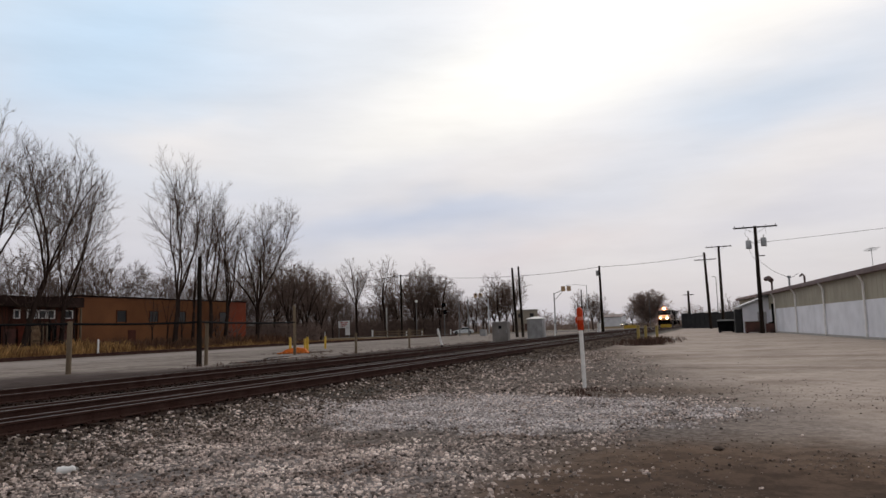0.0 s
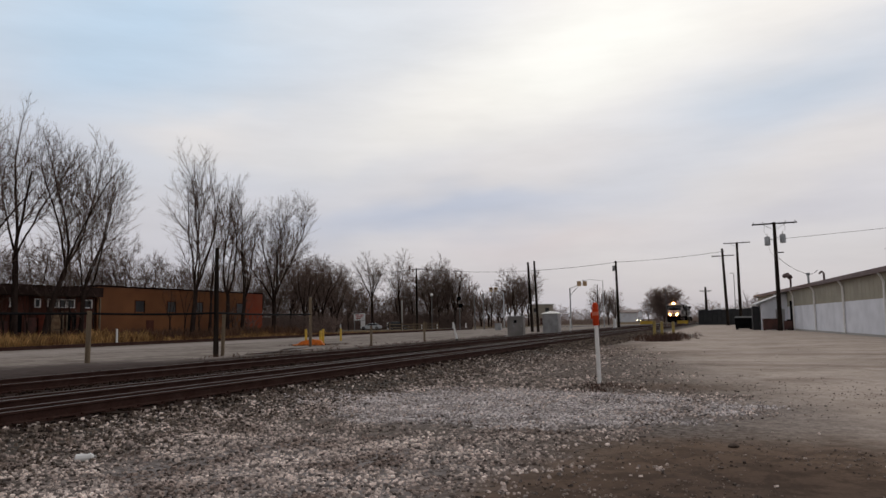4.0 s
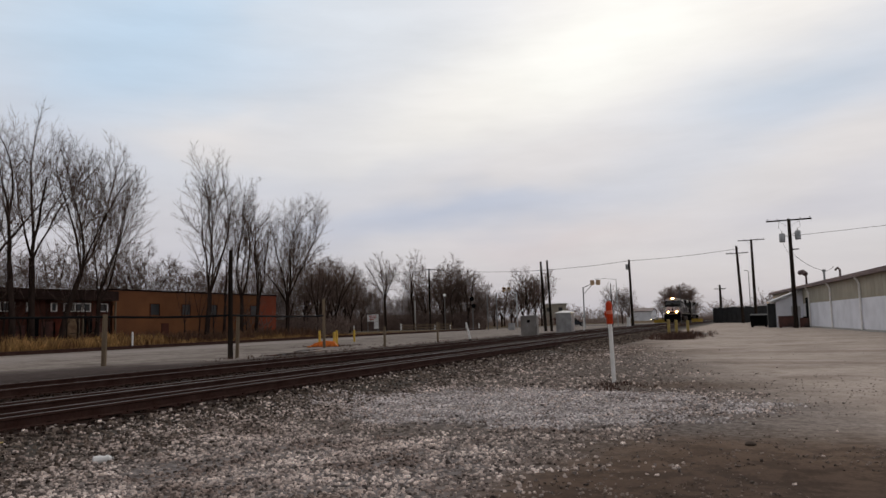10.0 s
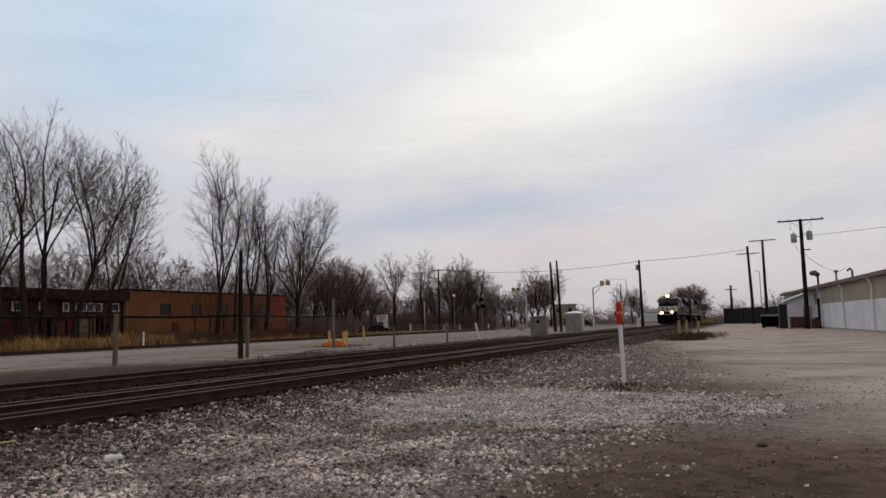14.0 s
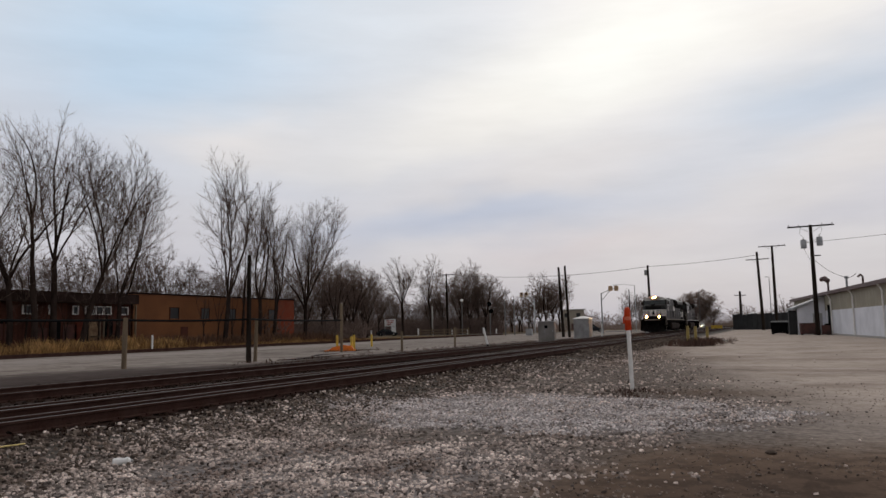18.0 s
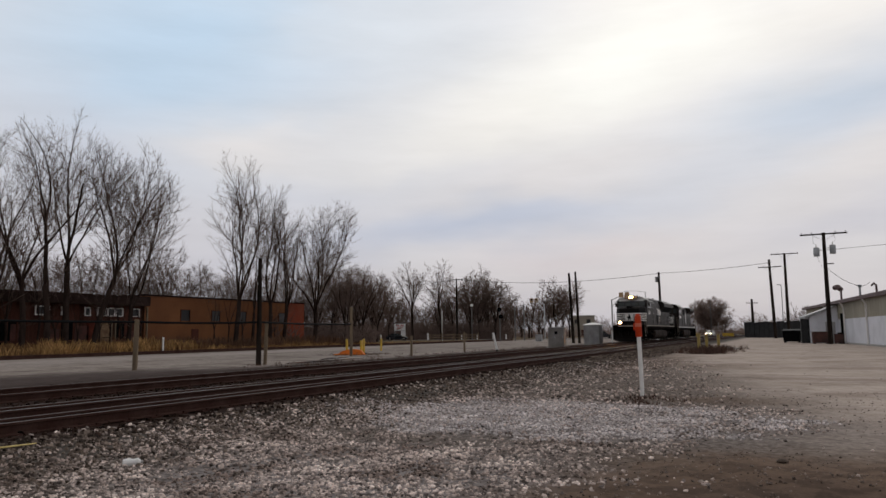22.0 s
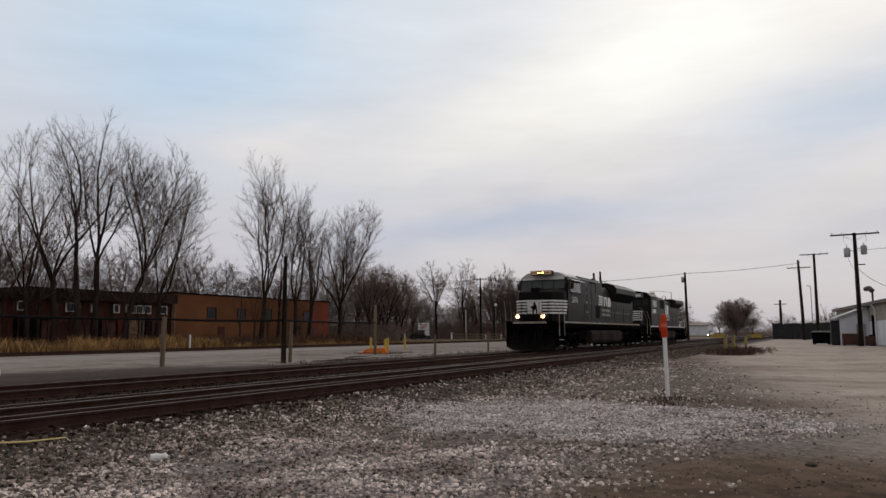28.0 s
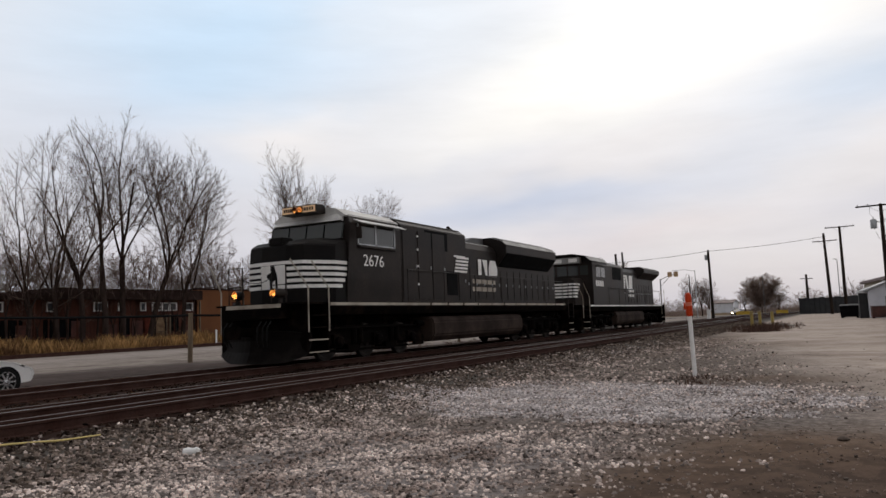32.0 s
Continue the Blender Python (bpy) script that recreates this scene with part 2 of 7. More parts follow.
POSTWHITE = mat("white plastic post", (0.90, 0.89, 0.88), 0.45, 0, 0.06, 5, 40, 0.04, (0.78, 0.77, 0.75))
WALLTAN = mat("tan metal cladding", (0.34, 0.31, 0.235), 0.6, 0, 0.12, 0.5, 14, 0.05, (0.29, 0.265, 0.20))
WALLWHITE = mat("white painted block", (0.80, 0.82, 0.88), 0.7, 0, 0.1, 0.6, 16, 0.12, (0.68, 0.70, 0.75))
EAVE = mat("dark red eave trim", (0.085, 0.035, 0.032), 0.5, 0, 0.2, 1, 14, 0.05)
ROOFMETAL = mat("grey roof sheet", (0.13, 0.12, 0.12), 0.45, 0.4, 0.15, 0.7, 10, 0.05)
BRICK = mat("brown brick", (0.230, 0.098, 0.045), 0.88, 0, 0.25, 0.22, 9, 0.25, (0.155, 0.066, 0.034), spec=0.06)
BRICKRED = mat("red brick", (0.25, 0.052, 0.026), 0.85, 0, 0.25, 0.5, 9, 0.25, (0.24, 0.075, 0.045), spec=0.06)
DARKSIDING = mat("dark brown siding", (0.050, 0.020, 0.0145), 0.85, 0, 0.4, 0.5, 12, 0.2, (0.105, 0.041, 0.029), stretch=(1, 2.5, 0.4), spec=0.06)
DARKROOF = mat("dark shingles", (0.046, 0.028, 0.024), 0.9, 0, 0.3, 1.0, 14, 0.3, spec=0.06)
WINGLASS = glass("window glass", (0.012, 0.013, 0.015), 0.3)
FENCE = mat("dark grey fence", (0.020, 0.021, 0.023), 0.8, 0, 0.25, 1.0, 14, 0.2)
BARK = mat("bark", (0.029, 0.0185, 0.0155), 0.9, 0, 0.3, 2.0, 15, 0.4, (0.052, 0.036, 0.030), stretch=(2, 2, 0.4), spec=0.06)
TWIG = mat("bare twigs", (0.085, 0.058, 0.048), 0.9, 0, 0.25, 0.5, 10, 0, (0.13, 0.092, 0.074), spec=0.06)
TWIGDARK = mat("dark bare twigs", (0.115, 0.080, 0.069), 0.9, 0, 0.25, 0.5, 10, 0, (0.165, 0.118, 0.100), spec=0.06)
# twigs for far growth, with the haze of distance mixed into the colour
TWIGHAZE = mat("haze-paled brown twigs", (0.20, 0.145, 0.125), 0.9, 0, 0.25, 0.5, 10, 0, (0.26, 0.195, 0.17), spec=0.06)
DRYGRASS = mat("dry straw grass", (0.46, 0.275, 0.112), 0.9, 0, 0.3, 0.6, 8, 0, (0.14, 0.075, 0.040), rnd=0.6, island=True, spec=0.06)
CONCRETE = mat("pale concrete", (0.42, 0.41, 0.39), 0.85, 0, 0.2, 1.5, 20, 0.2, (0.33, 0.32, 0.30))
RUBBER = mat("tyre rubber", (0.008, 0.008, 0.008), 0.85, 0, 0.2, 4, 30, 0.1, spec=0.2)
YELLOWDULL = mat("faded yellow paint", (0.36, 0.26, 0.07), 0.7, 0, 0.25, 2, 15, 0.1, (0.25, 0.18, 0.06))
GREYPOST = mat("dull grey steel", (0.20, 0.20, 0.20), 0.7, 0.2, 0.2, 2, 20, 0.05, (0.13, 0.13, 0.13))
CARWHITE = mat("white car paint", (0.88, 0.86, 0.83), 0.25, 0, 0.05, 1, 10, 0)
CARSILVER = mat("silver car paint", (0.72, 0.75, 0.77), 0.3, 0.15, 0.06, 1, 10, 0)
CARDARK = mat("dark car paint", (0.016, 0.018, 0.024), 0.25, 0, 0.06, 1, 10, 0)
CHROME = mat("alloy rim", (0.62, 0.62, 0.63), 0.28, 0.9, 0.1, 4, 20, 0)
WIRE = mat("black cable", (0.010, 0.010, 0.011), 0.9, 0, 0.1, 4, 20, 0, spec=0.1)
STONE = mat("pale limestone stones", (0.66, 0.558, 0.508), 0.9, 0, 0.25, 1.2, 60, 0.2, (0.27, 0.210, 0.182), rnd=0.85, island=True, spec=0.06)
STONEOILY = mat("oily brown ballast stones", (0.038, 0.0225, 0.0168), 0.9, 0, 0.25, 6, 60, 0.2, (0.024, 0.0142, 0.0105), rnd=0.7, island=True, spec=0.06)
STONEDARK = mat("grey ballast stones", (0.180, 0.142, 0.118), 0.9, 0, 0.25, 6, 60, 0.2, (0.098, 0.073, 0.058), rnd=0.8, island=True, spec=0.06)
STONEMUD = mat("muddy brown stones", (0.31, 0.25, 0.215), 0.9, 0, 0.25, 2.0, 60, 0.2, (0.16, 0.118, 0.095), rnd=0.6, island=True, spec=0.06)
SIGNWHITE = mat("white sign board", (0.92, 0.92, 0.92), 0.5, 0, 0.08, 2, 20, 0)
RED = glow("lit red lamp", (1.0, 0.06, 0.03), 6)
STONEFINE = mat("fine white stones", (0.70, 0.64, 0.63), 0.9, 0, 0.2, 1.5, 60, 0.2, (0.46, 0.41, 0.395), rnd=0.5, island=True, spec=0.06)

# ---- mesh tools ----
class Shape:
    """Vertices and faces of one part."""

    def __init__(self):
        self.v, self.f = [], []

    def add(self, verts, faces):
        k = len(self.v)
        self.v += [tuple(p) for p in verts]
        self.f += [tuple(i + k for i in q) for q in faces]
        return self

    def box(self, x0, x1, y0, y1, z0, z1, m=None):
        p = [Vector((x, y, z)) for z in (z0, z1) for y in (y0, y1) for x in (x0, x1)]
        if m:
            p = [m @ q for q in p]
        return self.add(p, [(0, 2, 3, 1), (4, 5, 7, 6), (0, 1, 5, 4), (2, 6, 7, 3), (0, 4, 6, 2), (1, 3, 7, 5)])

    def prism(self, outline, axis, a, b):
        """An outline in the other two axes (in x, y, z order), drawn out from a to b along the axis."""
        n = len(outline)
        pts = []
        for d in (a, b):
            for u, w in outline:
                pts.append((d, u, w) if axis == "x" else (u, d, w) if axis == "y" else (u, w, d))
        faces = [tuple(range(n)), tuple(range(2 * n - 1, n - 1, -1))]
        faces += [(i, i + n, (i + 1) % n + n, (i + 1) % n) for i in range(n)]
        return self.add(pts, faces)

    def tube(self, path, radii, n=8):
        path = [Vector(p) for p in path]
        if isinstance(radii, (int, float)):
            radii = [radii] * len(path)
        k = len(self.v)
        for i, p in enumerate(path):
            d = (path[min(i + 1, len(path) - 1)] - path[max(i - 1, 0)]).normalized()
            a = d.cross(Vector((0, 0, 1)) if abs(d.z) < 0.9 else Vector((1, 0, 0))).normalized()
            b = d.cross(a)
            for j in range(n):
                t = 2 * math.pi * j / n
                self.v.append(tuple(p + (a * math.cos(t) + b * math.sin(t)) * radii[i]))
        for i in range(len(path) - 1):
            for j in range(n):
                self.f.append((k + i * n + j, k + i * n + (j + 1) % n, k + (i + 1) * n + (j + 1) % n, k + (i + 1) * n + j))
        self.f.append(tuple(k + j for j in range(n - 1, -1, -1)))
        e = k + (len(path) - 1) * n
        self.f.append(tuple(e + j for j in range(n)))
        return self

    def lathe(self, profile, axis="z", centre=(0, 0, 0), n=20, caps=True):
        """Pairs of radius and distance along the axis."""
        k, c = len(self.v), Vector(centre)
        for r, h in profile:
            for j in range(n):
                t = 2 * math.pi * j / n
                u, w = r * math.cos(t), r * math.sin(t)
                self.v.append(tuple(c + Vector((h, u, w) if axis == "x" else (u, h, w) if axis == "y" else (u, w, h))))
        for i in range(len(profile) - 1):
            for j in range(n):
                self.f.append((k + i * n + j, k + i * n + (j + 1) % n, k + (i + 1) * n + (j + 1) % n, k + (i + 1) * n + j))
        if not caps:
            return self
        self.f.append(tuple(k + j for j in range(n)))
        e = k + (len(profile) - 1) * n
        self.f.append(tuple(e + j for j in range(n - 1, -1, -1)))
        return self

    def loft(self, rings):
        """Rings of equally many points, capped at both ends."""
        n, k = len(rings[0]), len(self.v)
        for r in rings:
            self.v += [tuple(p) for p in r]
        for i in range(len(rings) - 1):
            for j in range(n):
                self.f.append((k + i * n + j, k + i * n + (j + 1) % n, k + (i + 1) * n + (j + 1) % n, k + (i + 1) * n + j))
        self.f.append(tuple(k + j for j in range(n)))
        e = k + (len(rings) - 1) * n
        self.f.append(tuple(e + j for j in range(n - 1, -1, -1)))
        return self


def mesh_of(name, shape, material, bevel=0.0, smooth=False):
    me = bpy.data.meshes.new(name)
    bm = bmesh.new()
    vs = [bm.verts.new(p) for p in shape.v]
    for f in shape.f:
        try:
            bm.faces.new([vs[i] for i in f])
        except ValueError:
            pass
    bmesh.ops.recalc_face_normals(bm, faces=bm.faces)
    if bevel:
        sharp = [e for e in bm.edges if len(e.link_faces) == 2 and e.calc_face_angle(0) > 0.6]
        bmesh.ops.bevel(bm, geom=sharp, offset=bevel, segments=2, affect="EDGES", clamp_overlap=True)
    if smooth:
        for f in bm.faces:
            f.smooth = True
        for e in bm.edges:
            if len(e.link_faces) == 2 and e.calc_face_angle(0) > 0.6:
                e.smooth = False
    bm.to_mesh(me)
    bm.free()
    me.materials.append(material)
    return me


def part(name, shape, material, parent, label="", bevel=0.0, smooth=False, at=None):
    ob = new(name, mesh_of(name, shape, material, bevel, smooth))
    if at is not None:
        ob.location = at
    ob.parent = parent
    return tagged(ob, label)


def thing(name, label, category, m=None, group="", kind=""):
    ob = new(name)
    ob.empty_display_size = 0.2
    if m is not None:
        ob.matrix_basis = m
    return tagged(ob, label, category, group, kind)


def solid(name, shape, material, label, category, m=None, group="", kind="", bevel=0.0, smooth=False):
    ob = new(name, mesh_of(name, shape, material, bevel, smooth))
    if m is not None:
        ob.matrix_basis = m
    return tagged(ob, label, category, group, kind)


def lettering(name, text, size, m, material, parent, thick=0.004, bold=0.0):
    """Raised letters; m puts the text's own x to the right and y up."""
    cu = bpy.data.curves.new(name, "FONT")
    cu.body, cu.size, cu.extrude, cu.offset = text, size, thick, bold
    cu.align_x, cu.align_y = "CENTER", "CENTER"
    tmp = bpy.data.objects.new("tmp_text", cu)
    me = bpy.data.meshes.new_from_object(tmp)
    bpy.data.objects.remove(tmp)
    me.materials.clear()
    me.materials.append(material)
    ob = new(name, me)
    ob.matrix_basis = m
    ob.parent = parent
    return ob

# ---- ground: one sheet with the raised track bed in it ----
def ground_z(x, y):
    """Height of the ground: level yards, a low ballast bed under the two tracks."""
    knots = ((-40, 0.0), (-20.5, 0.0), (-17.0, 0.10), (-15.6, 0.22), (-8.0, 0.22), (-7.0, 0.05), (-6.0, 0.0), (40, 0.0))
    return float(np.interp(x, [k[0] for k in knots], [k[1] for k in knots]))


def ground_sheet():
    xs = [-3000, -1500, -700, -350, -200, -140, -100, -75, -60, -50, -40, -34, -28, -24]
    xs += list(np.arange(-21.5, 6.01, 0.25)) + [8, 11, 15, 20, 30, 45, 70, 120, 220, 400, 800, 1500, 3000]
    ys = [-3000, -1200, -500, -200, -80, -30, -12, -5, 0] + list(np.arange(1.5, 24, 0.3)) + list(np.arange(24, 60, 1.5))
    ys += [63, 67, 72, 78, 85, 95, 106, 118, 132, 150, 170, 195, 230, 280, 350, 450, 600, 900, 1500, 3000]
    v, f = [], []
    for y in ys:
        for x in xs:
            near = -21.6 < x < 6.1 and 0 < y < 60
            w = 0.035 * noise.noise((x * 0.9, y * 0.9, 0)) + 0.02 * noise.noise((x * 3, y * 3, 4)) if near else 0.0
            v.append((x, y, ground_z(x, y) + w))
    n = len(xs)
    for j in range(len(ys) - 1):
        for i in range(n - 1):
            f.append((j * n + i, j * n + i + 1, (j + 1) * n + i + 1, (j + 1) * n + i))
    me = bpy.data.meshes.new("ground")
    me.from_pydata(v, [], f)
    me.polygons.foreach_set("use_smooth", [True] * len(f))
    me.materials.append(ground_material())
    return tagged(new("ground", me), "gravel, dirt and packed stone yard beside the tracks", "ground", kind="structure")


def ground_material():
    m = bpy.data.materials.new("yard surface")
    m.use_nodes = True
    n, l = m.node_tree.nodes, m.node_tree.links
    b = n["Principled BSDF"]
    b.inputs["Roughness"].default_value = 0.92
    b.inputs["Specular IOR Level"].default_value = 0.06
    geo = n.new("ShaderNodeNewGeometry")
    pos = geo.outputs["Position"]
    sep = n.new("ShaderNodeSeparateXYZ")
    l.new(pos, sep.inputs[0])
    X, Y = sep.outputs[0], sep.outputs[1]

    def val(op, a, c=0.0, clamp=False):
        k = n.new("ShaderNodeMath")
        k.operation, k.use_clamp = op, clamp
        for i, q in enumerate((a, c)):
            if isinstance(q, (int, float)):
                k.inputs[i].default_value = q
            else:
                l.new(q, k.inputs[i])
        return k.outputs[0]

    def noise_at(scale, detail=4, rough=0.55):
        k = n.new("ShaderNodeTexNoise")
        l.new(pos, k.inputs["Vector"])
        k.inputs["Scale"].default_value, k.inputs["Detail"].default_value, k.inputs["Roughness"].default_value = scale, detail, rough
        return k.outputs["Fac"]

    def mix(fac, a, c):
        k = n.new("ShaderNodeMix")
        k.data_type = "RGBA"
        l.new(fac, k.inputs[0])
        for i, q in ((6, a), (7, c)):
            if isinstance(q, tuple):
                k.inputs[i].default_value = (*q, 1)
            else:
                l.new(q, k.inputs[i])
        return k.outputs[2]

    def ramp(v, lo, hi):
        k = n.new("ShaderNodeMapRange")
        k.interpolation_type = "SMOOTHSTEP"
        k.inputs[1].default_value, k.inputs[2].default_value = lo, hi
        l.new(v, k.inputs[0])
        return k.outputs[0]

    edge = val("SUBTRACT", noise_at(0.35, 5, 0.65), 0.5)
    edge2 = val("SUBTRACT", noise_at(1.6, 4, 0.6), 0.5)
    wob = val("ADD", val("MULTIPLY", edge, 3.0), val("MULTIPLY", edge2, 1.4))

    def spot(cx, cy, rx, ry, soft=0.5, turn=0.0):
        """A patch of another surface: 1 inside, with a ragged edge."""
        c, s = math.cos(radians(turn)), math.sin(radians(turn))
        dx, dy = val("SUBTRACT", X, cx), val("SUBTRACT", Y, cy)
        u = val("DIVIDE", val("ADD", val("MULTIPLY", dx, c), val("MULTIPLY", dy, s)), rx)
        w = val("DIVIDE", val("SUBTRACT", val("MULTIPLY", dy, c), val("MULTIPLY", dx, s)), ry)
        d = val("SQRT", val("ADD", val("MULTIPLY", u, u), val("MULTIPLY", w, w)))
        d = val("ADD", d, val("MULTIPLY", wob, 0.30))
        k = n.new("ShaderNodeMapRange")
        k.interpolation_type = "SMOOTHSTEP"
        k.inputs[1].default_value, k.inputs[2].default_value = 1 + soft, 1 - soft
        k.inputs[3].default_value, k.inputs[4].default_value = 0, 1
        l.new(d, k.inputs[0])
        return k.outputs[0]

    fine, grit, coarse = noise_at(26, 4, 0.7), noise_at(9, 4, 0.7), noise_at(0.6, 5, 0.6)
    mid = ramp(noise_at(2.2, 5, 0.7), 0.36, 0.64)
    long = n.new("ShaderNodeTexNoise")
    lm = n.new("ShaderNodeMapping")
    lm.inputs["Scale"].default_value = (0.28, 0.42, 1)
    l.new(pos, lm.inputs[0]), l.new(lm.outputs[0], long.inputs["Vector"])
    long.inputs["Scale"].default_value, long.inputs["Detail"].default_value, long.inputs["Roughness"].default_value = 1.0, 3, 0.55
    ruts = ramp(long.outputs["Fac"], 0.50, 0.70)
    lot = mix(ruts, mix(mid, (0.52, 0.44, 0.385), (0.46, 0.382, 0.330)), mix(mid, (0.42, 0.347, 0.298), (0.36, 0.292, 0.248)))
    far_yard = mix(ruts, mix(mid, (0.35, 0.305, 0.275), (0.25, 0.213, 0.188)), mix(mid, (0.20, 0.165, 0.143), (0.125, 0.098, 0.083)))
    # gravel and pale are darkened to paint the shadow in gaps between stones
    gravel = mix(ramp(grit, 0.35, 0.65), (0.058, 0.043, 0.035), (0.215, 0.177, 0.153))
    pale = mix(ramp(grit, 0.3, 0.6), (0.085, 0.072, 0.067), (0.25, 0.222, 0.213))
    dirt = mix(ramp(mid, 0.2, 0.8), (0.165, 0.110, 0.078), (0.108, 0.071, 0.050))
    mud = mix(ramp(mid, 0.2, 0.8), (0.094, 0.062, 0.046), (0.060, 0.039, 0.029))
    ballast = mix(ramp(grit, 0.3, 0.7), (0.055, 0.047, 0.041), (0.125, 0.112, 0.099))
    oily = mix(coarse, (0.022, 0.0112, 0.0083), (0.034, 0.0185, 0.0138))
    straw = mix(coarse, (0.17, 0.118, 0.062), (0.10, 0.070, 0.040))
    blotch = ramp(noise_at(0.22, 3, 0.6), 0.42, 0.66)
    col = mix(val("MULTIPLY", blotch, 0.35), lot, (0.29, 0.23, 0.185))
    # wheel tracks and damp streaks that run across the lot
    track_n = n.new("ShaderNodeTexNoise")
    tm = n.new("ShaderNodeMapping")
    tm.inputs["Scale"].default_value, tm.inputs["Rotation"].default_value = (0.28, 0.45, 1), (0, 0, radians(12))
    l.new(pos, tm.inputs[0]), l.new(tm.outputs[0], track_n.inputs["Vector"])
    track_n.inputs["Scale"].default_value, track_n.inputs["Detail"].default_value, track_n.inputs["Roughness"].default_value = 1.0, 7, 0.72
    col = mix(val("MULTIPLY", ramp(track_n.outputs["Fac"], 0.50, 0.68), 0.6), col, (0.22, 0.172, 0.138))
    col = mix(val("MULTIPLY", ramp(noise_at(1.1, 6, 0.75), 0.56, 0.70), 0.45), col, (0.17, 0.125, 0.095))
    # the near gravel field, its pale patch, the muddy corner and wheel ruts
    side = val("ADD", X, val("MULTIPLY", wob, 0.45))
    col = mix(ramp(val("ADD", val("ADD", X, val("MULTIPLY", wob, 1.1)), val("MULTIPLY", Y, 0.2)), 5.2, 0.9), col, gravel)
    col = mix(val("MULTIPLY", spot(-3.7, 12.4, 3.7, 2.6, 0.6, -8), 0.8), col, pale)
    col = mix(spot(-3.9, 6.0, 2.3, 2.6, 0.45), col, pale)
    for q, power in (((0.5, 6.6, 2.7, 3.1, 0.35, -8), 0.95), ((-1.6, 16.4, 1.6, 0.8, 0.5, 0), 0.5), ((-4.9, 54, 1.5, 6.5, 0.4, 3), 0.9), ((-2.6, 33, 2.2, 1.6, 0.6, 0), 0.35), ((1.5, 24, 3.0, 0.7, 0.6, -4), 0.4), ((2.5, 31, 4.0, 0.8, 0.6, 6), 0.35), ((-5.6, 34, 1.2, 9, 0.5, 0), 0.45)):
        col = mix(val("MULTIPLY", spot(*q), power), col, dirt)
    col = mix(val("MULTIPLY", spot(0.2, 5.6, 1.9, 2.4, 0.5, -6), 0.85), col, mud)
    # ballast, oily between the rails, and the yard beyond
    col = mix(ramp(side, -6.3, -7.4), col, ballast)
    col = mix(ramp(val("ADD", X, val("MULTIPLY", wob, 0.12)), -7.55, -8.1), col, oily)
    col = mix(ramp(side, -20.6, -23.2), col, far_yard)
    lane = n.new("ShaderNodeTexNoise")
    nm = n.new("ShaderNodeMapping")
    nm.inputs["Scale"].default_value = (0.62, 0.11, 1)
    l.new(pos, nm.inputs[0]), l.new(nm.outputs[0], lane.inputs["Vector"])
    lane.inputs["Scale"].default_value, lane.inputs["Detail"].default_value, lane.inputs["Roughness"].default_value = 1.0, 7, 0.75
    beyond = ramp(side, -20.6, -23.2)
    col = mix(val("MULTIPLY", val("MULTIPLY", ramp(lane.outputs["Fac"], 0.48, 0.62), 0.55), beyond), col, (0.135, 0.105, 0.088))
    col = mix(val("MULTIPLY", val("MULTIPLY", ramp(noise_at(0.9, 7, 0.8), 0.52, 0.66), 0.4), beyond), col, (0.10, 0.080, 0.066))
    col = mix(val("MULTIPLY", spot(-31, 60, 6, 26, 0.5, 6), 0.2), col, (0.13, 0.112, 0.10))
    col = mix(val("MULTIPLY", spot(-21.0, 14, 5.2, 12, 0.3, 12), 0.9), col, mix(mid, (0.066, 0.047, 0.042), (0.044, 0.031, 0.028)))
    col = mix(val("MULTIPLY", spot(-40, 40, 3.0, 40, 0.7, 3), 0.45), col, (0.40, 0.36, 0.335))
    col = mix(ramp(val("ADD", X, val("MULTIPLY", wob, 0.4)), -46.5, -47.6), col, straw)
    col = mix(ramp(val("ADD", Y, val("MULTIPLY", wob, 3.0)), 185, 225), col, straw)
    k = n.new("ShaderNodeHueSaturation")
    l.new(col, k.inputs["Color"])
    speck = noise_at(4.5, 6, 0.8)
    l.new(val("ADD", val("ADD", val("MULTIPLY", fine, 0.7), val("MULTIPLY", speck, 0.75)), 0.28), k.inputs["Value"])
    l.new(k.outputs[0], b.inputs["Base Color"])
    bp = n.new("ShaderNodeBump")
    bp.inputs["Strength"].default_value, bp.inputs["Distance"].default_value = 0.15, 0.015
    l.new(val("ADD", fine, grit), bp.inputs["Height"])
    l.new(bp.outputs[0], b.inputs["Normal"])
    return m


ground_sheet()


# ---- tracks ----
def rail_line(x, name_parent, top, y0=-60, y1=420):
    """One rail: rusty foot and web, polished head on top."""
    body = Shape().prism([(-0.07, 0), (0.07, 0), (0.07, 0.014), (0.012, 0.03), (0.012, 0.115), (0.036, 0.125), (0.036, 0.155), (-0.036, 0.155), (-0.036, 0.125), (-0.012, 0.115), (-0.012, 0.03), (-0.07, 0.014)], "y", y0, y1)
    ob = part("rail", body, RAILRUST, name_parent, at=(x, 0, RAIL - 0.16))
    head = Shape().prism([(-0.020, 0.1552), (0.020, 0.1552), (0.017, 0.16), (-0.017, 0.16)], "y", y0, y1)
    part("running_surface", head, top, ob, "worn steel running surface")


